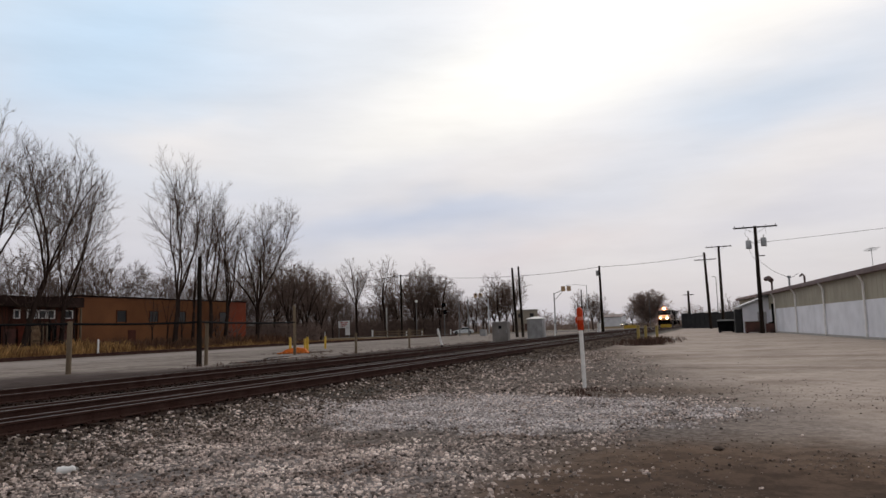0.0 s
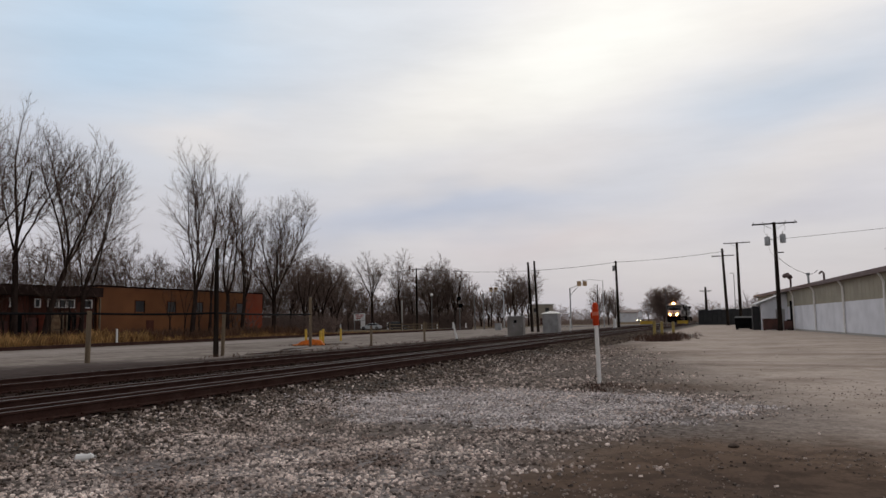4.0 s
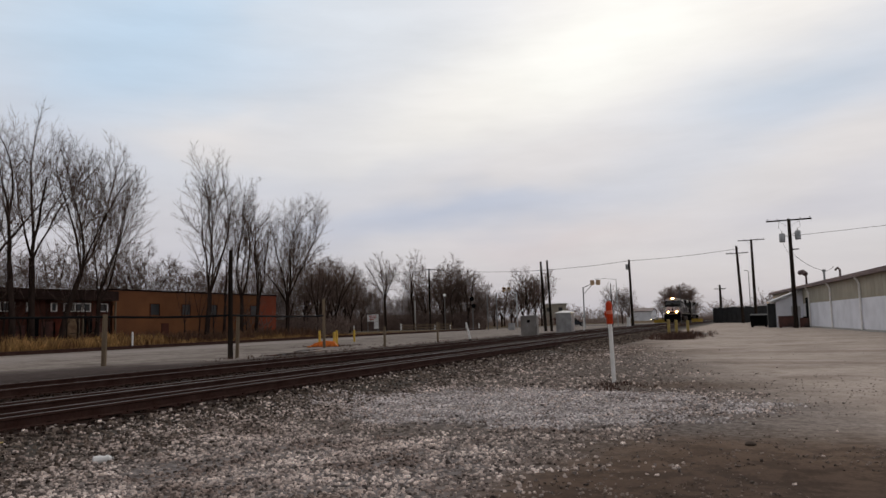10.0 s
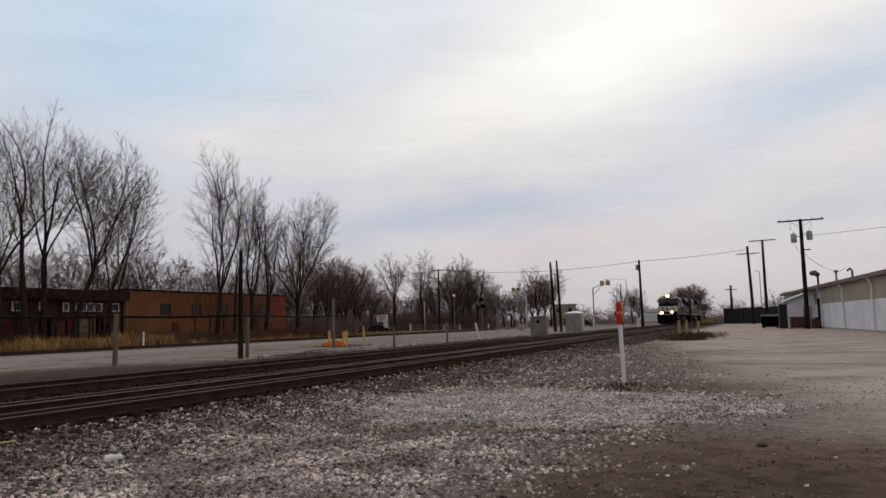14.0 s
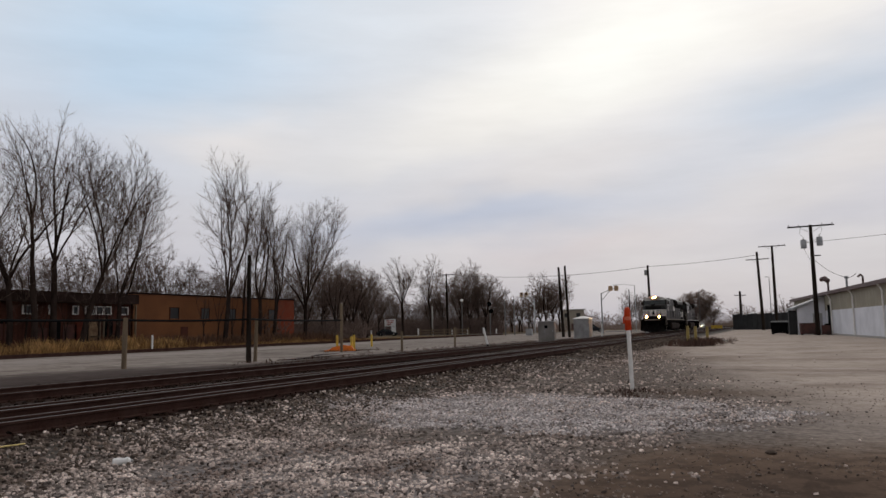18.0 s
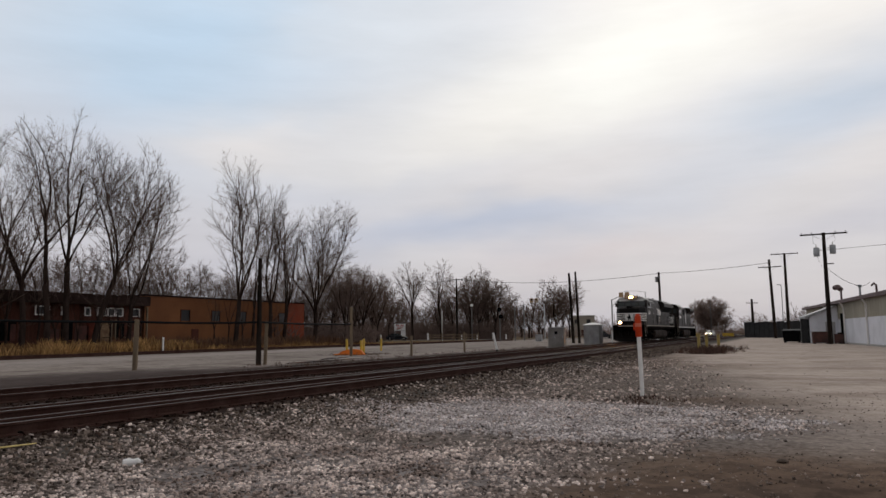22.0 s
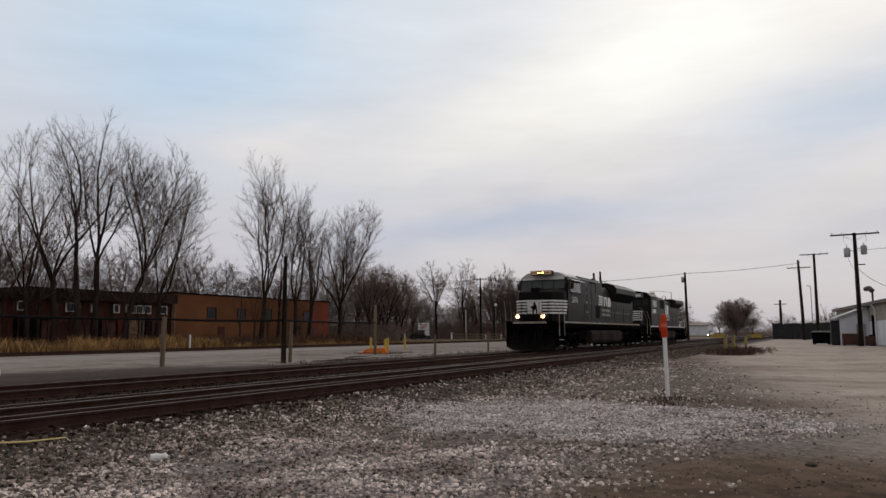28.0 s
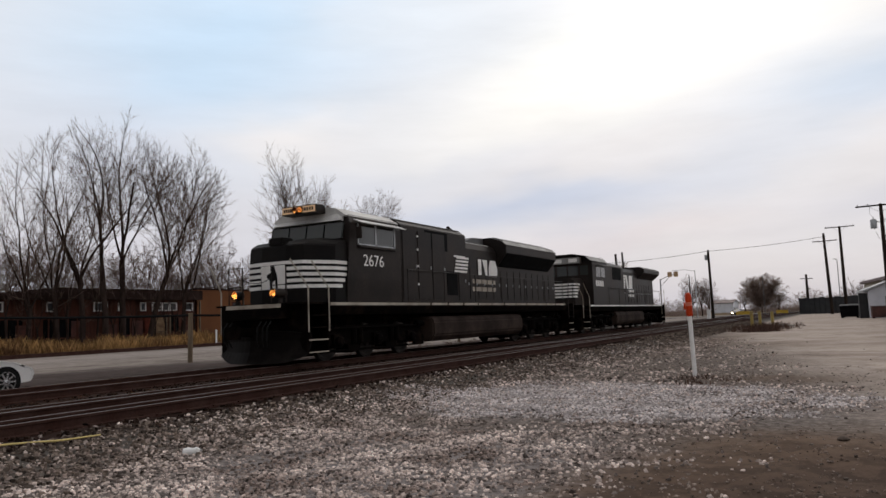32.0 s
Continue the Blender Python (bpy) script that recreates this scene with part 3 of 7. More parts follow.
def track(name, x, label):
    t = thing(name, label, "railway track", kind="structure")
    for dx in (-0.72, 0.72):
        rail_line(x + dx, t, RAILTOP if x > -12 and dx < 0 else RAILDULL)
    tie = mesh_of("tie", Shape().box(-1.28, 1.28, -0.115, 0.115, 0, 0.17), TIE, 0.012)
    plate = mesh_of("tie_plate", Shape().box(-0.11, 0.11, -0.09, 0.09, 0, 0.02).box(-0.10, -0.07, -0.05, -0.02, 0.02, 0.045).box(0.07, 0.10, 0.02, 0.05, 0.02, 0.045), RAILRUST)
    r = random.Random(name)
    y, rest = -6.0, Shape()
    while y < 240:
        top = RAIL - 0.18
        dx, rz = r.uniform(-0.06, 0.06), r.uniform(-0.02, 0.02)
        if 0 < y < 52:
            ob = new("tie", tie)
            ob.location, ob.rotation_euler = (x + dx, y, top - 0.17 + r.uniform(-0.006, 0.004)), (0, 0, rz)
            ob.parent = t
            for s in (-0.72, 0.72):
                if y < 30:
                    p = new("tie_plate", plate)
                    p.location = (s - dx, 0, 0.172)
                    p.parent = ob
        else:
            rest.box(x + dx - 1.28, x + dx + 1.28, y - 0.115, y + 0.115, top - 0.17, top)
        y += 0.53 + r.uniform(-0.02, 0.02)
    tagged(part("far_ties", rest, TIE, t), kind="stuff")


track("track_far", TRACK_FAR, "main line track with rusty rails on dark timber ties")
track("track_near", TRACK_NEAR, "second main line track with a shiny rail head")
# extra rails added beside the near running rails, for a second line along each
for dx in (-0.72, 0.72):
    extra_rail = thing("rail", "long rusty rail added beside the running rail for a second line", "rail", kind="structure")
    rail_line(TRACK_NEAR + dx - 0.44, extra_rail, RAILDULL, -60, 75)

# ---- road over the crossing, kerb, puddles ----
ASPHALT = mat("worn asphalt", (0.062, 0.060, 0.060), 0.9, 0, 0.25, 0.4, 12, 0.2, (0.095, 0.092, 0.090))
WATER = mat("puddle water", (0.05, 0.05, 0.05), 0.1, 0, 0.1, 0.5, 2, 0.02, spec=1.0)


def road_y(x):
    return 143 + (x + 83) * 11 / 29


def cross_road():
    xs = [-260, -160, -100, -60, -30, -20, -17, -15.4, -8.2, -6.6, -3, 5, 30, 120]
    zs = [0.03] * 5 + [0.05, 0.2, 0.375, 0.375, 0.2, 0.05, 0.03, 0.03, 0.03]
    v, f = [], []
    for x, z in zip(xs, zs):
        for s in (-4.2, 4.2):
            v += [(x - s * 0.35, road_y(x) + s, z), (x - s * 0.35, road_y(x) + s, z - 0.5)]
    for i in range(len(xs) - 1):
        a, b = i * 4, i * 4 + 4
        f += [(a, b, b + 2, a + 2), (a, a + 1, b + 1, b), (a + 2, b + 2, b + 3, a + 3)]
    sh = Shape().add(v, f)
    solid("road", sh, ASPHALT, "worn asphalt road over the crossing", "road", kind="structure")
    lines = Shape()
    for x in range(-150, 40, 6):
        if not -18 < x < -6:
            lines.add([(x, road_y(x) - 0.06, 0.036), (x + 3, road_y(x + 3) - 0.06, 0.036), (x + 3, road_y(x + 3) + 0.06, 0.036), (x, road_y(x) + 0.06, 0.036)], [(0, 1, 2, 3)])
    solid("road_marking", lines, YELLOW, "faded yellow centre line on the road", "road marking", kind="structure")


cross_road()
solid("kerb", Shape().box(-46.4, -46.05, -30, 130, -0.1, 0.26).box(-47.9, -47.75, -30, 130, -0.1, 0.15), RAILRUST, "dark rusty edge along the far side of the yard", "kerb", kind="structure")
PALEPAD = mat("pale concrete slab", (0.40, 0.39, 0.38), 0.8, 0, 0.15, 1.2, 15, 0.1, (0.30, 0.29, 0.28))


def blot(name, cx, cy, rx, ry, z, material, label, category, seed, turn=0.0):
    r = random.Random(seed)
    pts = []
    for i in range(26):
        a = 2 * math.pi * i / 26
        k = 1 + 0.28 * math.sin(a * 3 + seed) + r.uniform(-0.12, 0.12)
        u, w = rx * k * math.cos(a), ry * k * math.sin(a)
        c, s = math.cos(radians(turn)), math.sin(radians(turn))
        pts.append((cx + u * c - w * s, cy + u * s + w * c))
    return solid(name, Shape().prism(pts, "z", z - 0.02, z), material, label, category, kind="structure")


blot("puddle_1", -22.6, 33.5, 0.35, 3.2, 0.035, WATER, "long shallow puddle by the track bed", "puddle", 3, 4)
blot("puddle_2", -24.6, 37.6, 0.3, 1.6, 0.03, WATER, "shallow puddle in the gravel road", "puddle", 5, 10)

# ---- the train: two black diesel locomotives, built with the front plate at y = 0 and the rail top at z = 0 ----
def truck(loco, y_mid, name="truck", axles=(-1.98, 0, 1.98)):
    t = Shape()
    for s in (-1, 1):
        x = s * 1.06
        t.prism([(-2.75, 0.62), (-2.45, 0.44), (-1.35, 0.44), (-1.1, 0.60), (-0.85, 0.44), (0.85, 0.44), (1.1, 0.60), (1.35, 0.44), (2.45, 0.44), (2.75, 0.62), (2.7, 0.86), (1.2, 0.98), (-1.2, 0.98), (-2.7, 0.86)], "x", x - 0.07 * s, x + 0.07 * s)
        for a in axles:
            t.box(x - 0.02, x + s * 0.17, a - 0.2, a + 0.2, 0.36, 0.74)
            t.lathe([(0.15, 0), (0.15, 0.10), (0.09, 0.14)] if s > 0 else [(0.15, 0), (0.15, -0.10), (0.09, -0.14)], "x", (x + s * 0.16, a, 0.54), 12)
        for a in (-1.0, 1.0):
            for k in (-0.16, 0.16):
                t.lathe([(0.09, 0.46), (0.09, 0.9)], "z", (x + s * 0.1, a + k, 0), 8)
        t.tube([(x + s * 0.16, -2.3, 0.90), (x + s * 0.16, 2.3, 0.90)], 0.035, 6)
        for a in (-2.55, 2.55):
            t.lathe([(0.10, -0.22), (0.10, 0.22)], "y", (x + s * 0.14, a, 0.95), 8)
    t.box(-1.0, 1.0, -0.35, 0.35, 0.5, 0.95)
    for a in axles:
        t.box(-0.62, 0.62, a - 0.75, a + 0.6, 0.16, 0.85)
    for s in (-1, 1):
        x = s * 1.02
        for a in (-2.75, -1.0, 1.0, 2.75):
            t.box(x - 0.05, x + 0.05, a - 0.3, a + 0.3, 0.24, 0.6)
        t.tube([(x, -2.6, 0.27), (x, 2.6, 0.27)], 0.03, 6)
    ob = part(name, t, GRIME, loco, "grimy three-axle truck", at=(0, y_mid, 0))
    for a in axles:
        w = Shape()
        for s in (-1, 1):
            w.lathe([(0.12, s * 0.66), (0.50, s * 0.66), (0.535, s * 0.68), (0.51, s * 0.70), (0.505, s * 0.79), (0.44, s * 0.80), (0.40, s * 0.765), (0.18, s * 0.765), (0.12, s * 0.82)], "x", (0, 0, 0), 28)
        w.lathe([(0.09, -0.9), (0.09, 0.9)], "x", (0, 0, 0), 12)
        wheels = part("wheelset", w, STEEL_DIRTY, ob, at=(0, a, 0.505))
        WHEELSETS.append(wheels)
    return ob


STEEL_DIRTY = mat("dirty wheel steel", (0.030, 0.022, 0.018), 0.6, 0.3, 0.3, 3, 20, 0.1, (0.04, 0.034, 0.03))
WHEELSETS = []


def bars(s, x, y0, y1, z0, z1, count, gap=0.4, slant=0.0, thick=0.006):
    """Level stripes on a side wall."""
    h = (z1 - z0) / (count - gap)
    for i in range(count):
        z = z0 + i * h
        a, b = slant * (z - z0), slant * (z + h * (1 - gap) - z0)
        s.add([(x, y0 - a, z), (x, y1 - a, z), (x, y1 - b, z + h * (1 - gap)), (x, y0 - b, z + h * (1 - gap)),
               (x + thick, y0 - a, z), (x + thick, y1 - a, z), (x + thick, y1 - b, z + h * (1 - gap)), (x + thick, y0 - b, z + h * (1 - gap))],
              [(0, 1, 2, 3), (4, 7, 6, 5), (0, 4, 5, 1), (1, 5, 6, 2), (2, 6, 7, 3), (3, 7, 4, 0)])
    return s


def handrail(loco, x, y0, y1, z0=1.66, h=1.02, step=2.3):
    r = Shape().tube([(x, y0, z0 + h), (x, y1, z0 + h)], 0.017, 6)
    n = max(1, round((y1 - y0) / step))
    for i in range(n + 1):
        y = y0 + (y1 - y0) * i / n
        r.tube([(x, y, z0), (x, y, z0 + h)], 0.015, 6)
    part("side_handrail", r, BLACK, loco)


def running_gear(loco, length, tank0, tank1, sill_z, tank_bottom=0.32):
    s = Shape().prism([(-1.42, sill_z - 0.34), (1.42, sill_z - 0.34), (1.52, sill_z - 0.12), (1.52, sill_z), (-1.52, sill_z), (-1.52, sill_z - 0.12)], "y", 1.35, length - 0.9)
    s.box(-1.0, 1.0, 0.1, 1.35, sill_z - 0.4, sill_z).box(-1.0, 1.0, length - 0.9, length, sill_z - 0.4, sill_z)
    s.box(-0.5, 0.5, 3, length - 3, 0.75, sill_z - 0.3)
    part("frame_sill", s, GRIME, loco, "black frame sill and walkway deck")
    t = Shape().prism([(-1.25, tank_bottom), (1.25, tank_bottom), (1.43, tank_bottom + 0.2), (1.43, 0.98), (1.3, 1.16), (-1.3, 1.16), (-1.43, 0.98), (-1.43, tank_bottom + 0.2)], "y", tank0, tank1)
    part("fuel_tank", t, TANKGREY, loco, "dusty dark grey fuel tank", 0.05)
    truck(loco, 4.15)
    truck(loco, length - 4.15)
    for y, d in ((0.0, -1), (length, 1)):
        c = Shape().box(-0.12, 0.12, min(y, y + d * 0.7), max(y, y + d * 0.7), 0.78, 1.0).box(-0.17, 0.17, y + d * 0.62 - 0.12, y + d * 0.62 + 0.12, 0.72, 1.04)
        part("coupler", c, GRIME, loco, bevel=0.02)
        for x in (-0.75, -0.6, 0.6, 0.75, 0.42):
            part("air_hose", Shape().tube([(x, y + d * 0.05, 1.15), (x, y + d * 0.2, 1.0), (x, y + d * 0.22, 0.7), (x * 0.9, y + d * 0.12, 0.5)], 0.022, 6), RUBBER, loco)


def steps_and_rails(loco, y_in, y_out, sill_z, bright=True):
    """Corner steps with bent grab rails; y_out is the end plate's side."""
    for s in (-1, 1):
        x0, x1 = sorted((s * 1.0, s * 1.50))
        a, b = sorted((y_in, y_out))
        st = Shape().box(x0, x1, a + 0.03, a + 0.06, 0.28, sill_z).box(x0, x1, b - 0.06, b - 0.03, 0.28, sill_z)
        st.box(min(s * 0.98, s * 1.0), max(s * 0.98, s * 1.0), a + 0.03, b - 0.03, 0.28, sill_z)
        well = part("step_well", st, GRIME, loco)
        for i, z in enumerate((0.30, 0.62, 0.94, 1.26)):
            part("step", Shape().box(x0, x1, a + 0.08, b - 0.08, z, z + 0.03), GRIME, well)
            if i < 2:
                part("step_edge", Shape().box(min(s * 1.5, s * 1.512), max(s * 1.5, s * 1.512), a + 0.08, b - 0.08, z - 0.005, z + 0.03), BUFF, well, "pale painted step edge")
        back = 1 if y_in > y_out else -1
        for y in (a + 0.05, b - 0.05):
            g = Shape().tube([(s * 1.53, y, 0.85), (s * 1.53, y, 2.0), (s * 1.50, y - back * 0.12, 2.16), (s * 1.40, y - back * 0.55, 2.72)], 0.02, 6)
            part("grab_rail", g, BUFF if bright else BLACK, loco, "pale grab rail" if bright else "")


def ditch_light(loco, x, y, z, material, deep=0.0):
    """A round lamp on a bracket; deep sets the lens further back in its housing."""
    h = Shape().lathe([(0.02, 0.34), (0.10, 0.32), (0.125, 0.26), (0.125, 0.02 - deep), (0.105, 0.02 - deep), (0.105, 0.24), (0.02, 0.25)], "y", (x, y, z), 18).box(x - 0.03, x + 0.03, y + 0.1, y + 0.2, z - 0.32, z - 0.12)
    lamp = part("ditch_light", h, BLACK, loco)
    part("reflector", Shape().lathe([(0.1045, 0.03 - deep), (0.098, 0.15), (0.078, 0.225)], "y", (x, y, z), 18, False), REFLECTOR, lamp, "bright reflector bowl")
    part("lens", Shape().lathe([(0.01, 0.215), (0.055, 0.22), (0.077, 0.232), (0.077, 0.24)], "y", (x, y, z), 16), material, lamp, "lit ditch light lens")


def hood_doors(hood, x, s, y0, step, count, z0, z1):
    """A row of access doors with latches on one side of a hood."""
    h = z1 - z0
    door = mesh_of("hood_door", Shape().box(min(0, s * 0.022), max(0, s * 0.022), 0, step - 0.07, 0, h), BLACK, 0.01)
    latch = mesh_of("latch", Shape().box(min(0, s * 0.02), max(0, s * 0.02), 0, 0.04, 0, 0.11), GALV)
    for i in range(count):
        d = new("hood_door", door)
        d.location, d.parent = (x, y0 + i * step, z0), hood
        k = new("latch", latch)
        k.location, k.parent = (s * 0.022, step - 0.17, h * 0.45), d


def lead_engine():
    L = 21.9
    loco = thing("locomotive", "black wide-cab diesel locomotive with white nose stripes, leading the train", "locomotive", pose(TRACK_FAR, 15, RAIL), "locomotives of the train")
    sz = 1.62
    running_gear(loco, L, 7.3, 15.2, sz)
    for x in (-1.52, 1.516):
        s, y = Shape(), 1.45
        while y < 20.7:
            b = min(y + (5.6 if y < 6 else 1.22), 20.7)
            s.box(x, x + 0.006, y, b - 0.10, sz - 0.085, sz - 0.005)
            y = b
        part("sill_stripe", s, BUFF, loco, "faded white sill stripe")
    # pilot and plow
    p = Shape().loft([[(-1.42, 0.46, 1.25), (1.42, 0.46, 1.25), (1.38, 0.60, 0.75), (1.20, 0.62, 0.24), (-1.20, 0.62, 0.24), (-1.38, 0.60, 0.75)],
                      [(-1.42, 0.7, 1.25), (1.42, 0.7, 1.25), (1.38, 0.7, 0.75), (1.20, 0.7, 0.24), (-1.20, 0.7, 0.24), (-1.38, 0.7, 0.75)]])
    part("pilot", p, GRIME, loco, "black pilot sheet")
    plow = Shape()
    for s in (-1, 1):
        rings = []
        for i in range(9):
            u = i / 8
            x, y = s * 1.50 * u, -0.18 + 0.62 * u ** 1.3
            low, top = 0.06 + 0.20 * max(0.0, u - 0.55) ** 1.5 / 0.3, 0.92 - 0.10 * u ** 2
            rings.append([(x, y, low), (x, y + 0.13, low + (top - low) * 0.35), (x, y + 0.18, low + (top - low) * 0.7), (x, y + 0.14, top), (x, y + 0.19, top), (x, y + 0.23, low + (top - low) * 0.7), (x, y + 0.18, low + (top - low) * 0.35), (x, y + 0.05, low)])
        plow.loft(rings if s > 0 else rings[::-1])
    part("snow_plow", plow, PLOW, loco, "sooty steel plow")
    part("anticlimber", Shape().box(-0.92, 0.92, 0.14, 0.45, 1.32, 1.56).box(-0.92, 0.92, 0.10, 0.14, 1.50, 1.56), BLACK, loco, bevel=0.015)
    part("front_stripe", Shape().box(-0.95, 0.95, 0.088, 0.098, 1.50, 1.60), BUFF, loco, "pale stripe on the front plate")
    part("front_platform", Shape().box(-1.45, 1.45, 0.22, 1.4, sz - 0.04, sz + 0.004), GRIME, loco)
    steps_and_rails(loco, 1.42, 0.45, sz)
    steps_and_rails(loco, L - 0.9, L - 0.05, sz, False)
    for a, b in ((-1.0, -0.5), (0.5, 1.0)):
        fr = Shape().tube([(a, 0.26, sz), (a, 0.26, 2.62), (b, 0.26, 2.62), (b, 0.26, sz)], 0.02, 6).tube([(a, 0.26, 2.1), (b, 0.26, 2.1)], 0.012, 6)
        part("front_handrail", fr, BLACK, loco)
    part("safety_chain", Shape().tube([(-0.5, 0.26, 2.3), (-0.25, 0.27, 2.2), (0, 0.27, 2.17), (0.25, 0.27, 2.2), (0.5, 0.26, 2.3)], 0.01, 6), BLACK, loco)
    ditch_light(loco, -0.75, 0.17, 1.88, LAMP)
    ditch_light(loco, 0.75, 0.17, 1.88, LAMP, 0.17)
    # wide nose: a flat centre with slanting cheeks, sloping back to the windscreen
    rings = []
    for z, inset, half, back in ((1.62, 0.0, 1.40, 3.0), (2.80, 0.0, 1.40, 3.0), (3.22, 0.05, 1.38, 3.0), (3.36, 0.30, 1.34, 3.0), (3.44, 0.75, 1.30, 3.0)):
        y = 0.92 + inset
        rings.append([(-half, back, z), (-half, y + 0.95, z), (-0.95, y + 0.10, z), (-0.42, y, z), (0.42, y, z), (0.95, y + 0.10, z), (half, y + 0.95, z), (half, back, z)])
    nose = part("nose", Shape().loft(rings), NOSEBLACK, loco, "wide black safety nose", 0.02)
    part("nose_door", Shape().box(0.43, 0.93, 0.0, 0.02, 0, 1.35, pose(0, 0.935, 1.75, 0, 0, 10.7)), NOSEBLACK, nose, bevel=0.01)
    part("nose_headlight_housing", Shape().box(-0.24, 0.24, 1.0, 1.5, 3.26, 3.46), NOSEBLACK, nose, bevel=0.02)
    # stripes that wrap from cheek to cheek
    st = Shape()
    for i in range(5):
        z0 = 2.03 + i * 0.165
        z1 = z0 + 0.095
        e = 0.02
        reach = 0.30 + i * 0.13
        for s in (-1, 1):
            pts = [(0.45 * s, 0.92 - e), (0.95 * s, 1.02 - e), (1.40 * s + 0.004 * s, 1.87 - e), (1.412 * s, 1.87 + reach)]
            inner = [(0.45 * s, 0.94), (0.95 * s, 1.04), (1.38 * s, 1.89), (1.38 * s, 1.87 + reach)]
            for k in range(3):
                a, b, c, d = pts[k], pts[k + 1], inner[k + 1], inner[k]
                st.add([(*a, z0), (*b, z0), (*c, z0), (*d, z0), (*a, z1), (*b, z1), (*c, z1), (*d, z1)],
                       [(0, 1, 2, 3), (4, 7, 6, 5), (0, 4, 5, 1), (1, 5, 6, 2), (2, 6, 7, 3), (3, 7, 4, 0)])
    st.box(-0.45, 0.45, 0.90, 0.93, 2.69, 2.785)
    part("nose_stripes", st, WHITE, nose, "five white stripes round the nose")
    emblem = Shape().prism([(-0.40, 2.03), (0.40, 2.03), (0.43, 2.68), (-0.43, 2.68)], "y", 0.898, 0.93)
    part("nose_emblem", emblem, WHITE, nose, "white emblem panel")
    mark = Shape().prism([(-0.10, 2.04), (-0.03, 2.04), (-0.02, 2.22), (0.08, 2.28), (0.10, 2.04), (0.17, 2.04), (0.15, 2.40), (0.10, 2.52), (0.04, 2.70), (-0.08, 2.62), (-0.03, 2.50), (-0.20, 2.44), (-0.22, 2.36), (-0.12, 2.30)], "y", 0.89, 0.899)
    part("emblem_mark", mark, NOSEBLACK, nose, "plain dark mark on the emblem")
    # cab
    prof = [(-1.42, 1.62), (1.42, 1.62), (1.45, 2.3), (1.45, 3.9), (1.30, 4.16), (0.95, 4.36), (0.4, 4.44), (-0.4, 4.44), (-0.95, 4.36), (-1.30, 4.16), (-1.45, 3.9), (-1.45, 2.3)]

    front = [(x, 2.35 + 0.30 * max(0, min(1, (z - 3.3) / 1.0)), z) for x, z in prof]
    body = Shape().loft([front, [(x, 5.3, z) for x, z in prof]])
    cabp = part("cab", body, BLACK, loco, "black crew cab", 0.02)
    roof = Shape().loft([[(x, y, z) for x, z in ((-1.34, 4.13), (-0.97, 4.372), (-0.4, 4.455), (0.4, 4.455), (0.97, 4.372), (1.34, 4.13), (1.30, 4.10), (-1.30, 4.10))] for y in (2.50, 5.36)])
    part("cab_roof", roof, VISOR, cabp, "pale grey cab roof with its sheen put into the colour")
    brow = Shape().loft([[(-1.22, 2.34, 3.98), (1.22, 2.34, 3.98), (1.2, 2.60, 4.18), (0.9, 2.62, 4.36), (-0.9, 2.62, 4.36), (-1.2, 2.60, 4.18)],
                         [(-1.22, 2.66, 3.98), (1.22, 2.66, 3.98), (1.2, 2.66, 4.18), (0.9, 2.66, 4.36), (-0.9, 2.66, 4.36), (-1.2, 2.66, 4.18)]])
    part("visor_band", brow, VISOR, cabp, "pale band over the windscreen")
    for x0, x1 in ((-1.28, -0.68), (-0.62, -0.03), (0.03, 0.62), (0.68, 1.28)):
        w = Shape()
        w.add([(x0, 2.325, 3.46), (x1, 2.325, 3.46), (x1, 2.42, 3.92), (x0, 2.42, 3.92), (x0, 2.40, 3.46), (x1, 2.40, 3.46), (x1, 2.52, 3.92), (x0, 2.52, 3.92)],
              [(0, 1, 2, 3), (4, 7, 6, 5), (0, 4, 5, 1), (1, 5, 6, 2), (2, 6, 7, 3), (3, 7, 4, 0)])
        part("windscreen_pane", w, CABGLASS, cabp)
    for s in (-1, 1):
        a = s * 1.452
        for y0, y1 in ((2.95, 3.80), (3.88, 4.86)):
            part("side_window", Shape().box(min(a, a + s * 0.008), max(a, a + s * 0.008), y0, y1, 3.34, 3.86), CABGLASS, cabp)
        fr = Shape()
        for y0, y1 in ((2.88, 2.95), (3.80, 3.88), (4.86, 4.93)):
            fr.box(min(a, a + s * 0.02), max(a, a + s * 0.02), y0, y1, 3.28, 3.92)
        fr.box(min(a, a + s * 0.02), max(a, a + s * 0.02), 2.88, 4.93, 3.28, 3.34)
        part("window_frame", fr, GALV, cabp, "bare metal window frame")
        part("arm_rest", Shape().box(min(a, a + s * 0.1), max(a, a + s * 0.1), 2.9, 4.9, 3.22, 3.28), BLACK, cabp)
        shade = Shape().add([(s * 1.42, 2.75, 4.02), (s * 1.72, 2.75, 3.90), (s * 1.72, 5.2, 3.90), (s * 1.42, 5.2, 4.02), (s * 1.42, 2.75, 4.04), (s * 1.72, 2.75, 3.92), (s * 1.72, 5.2, 3.92), (s * 1.42, 5.2, 4.04)],
                            [(0, 1, 2, 3), (4, 7, 6, 5), (0, 4, 5, 1), (1, 5, 6, 2), (2, 6, 7, 3), (3, 7, 4, 0)])
        part("sun_shade", shade, VISOR, cabp, "pale awning over the side window")
        part("mirror", Shape().box(min(s * 1.5, s * 1.68), max(s * 1.5, s * 1.68), 2.78, 2.82, 3.45, 3.8), BLACK, cabp)
    nb = Shape().box(-0.62, -0.213, 2.05, 2.5, 4.24, 4.48).box(0.193, 0.62, 2.05, 2.5, 4.24, 4.48)
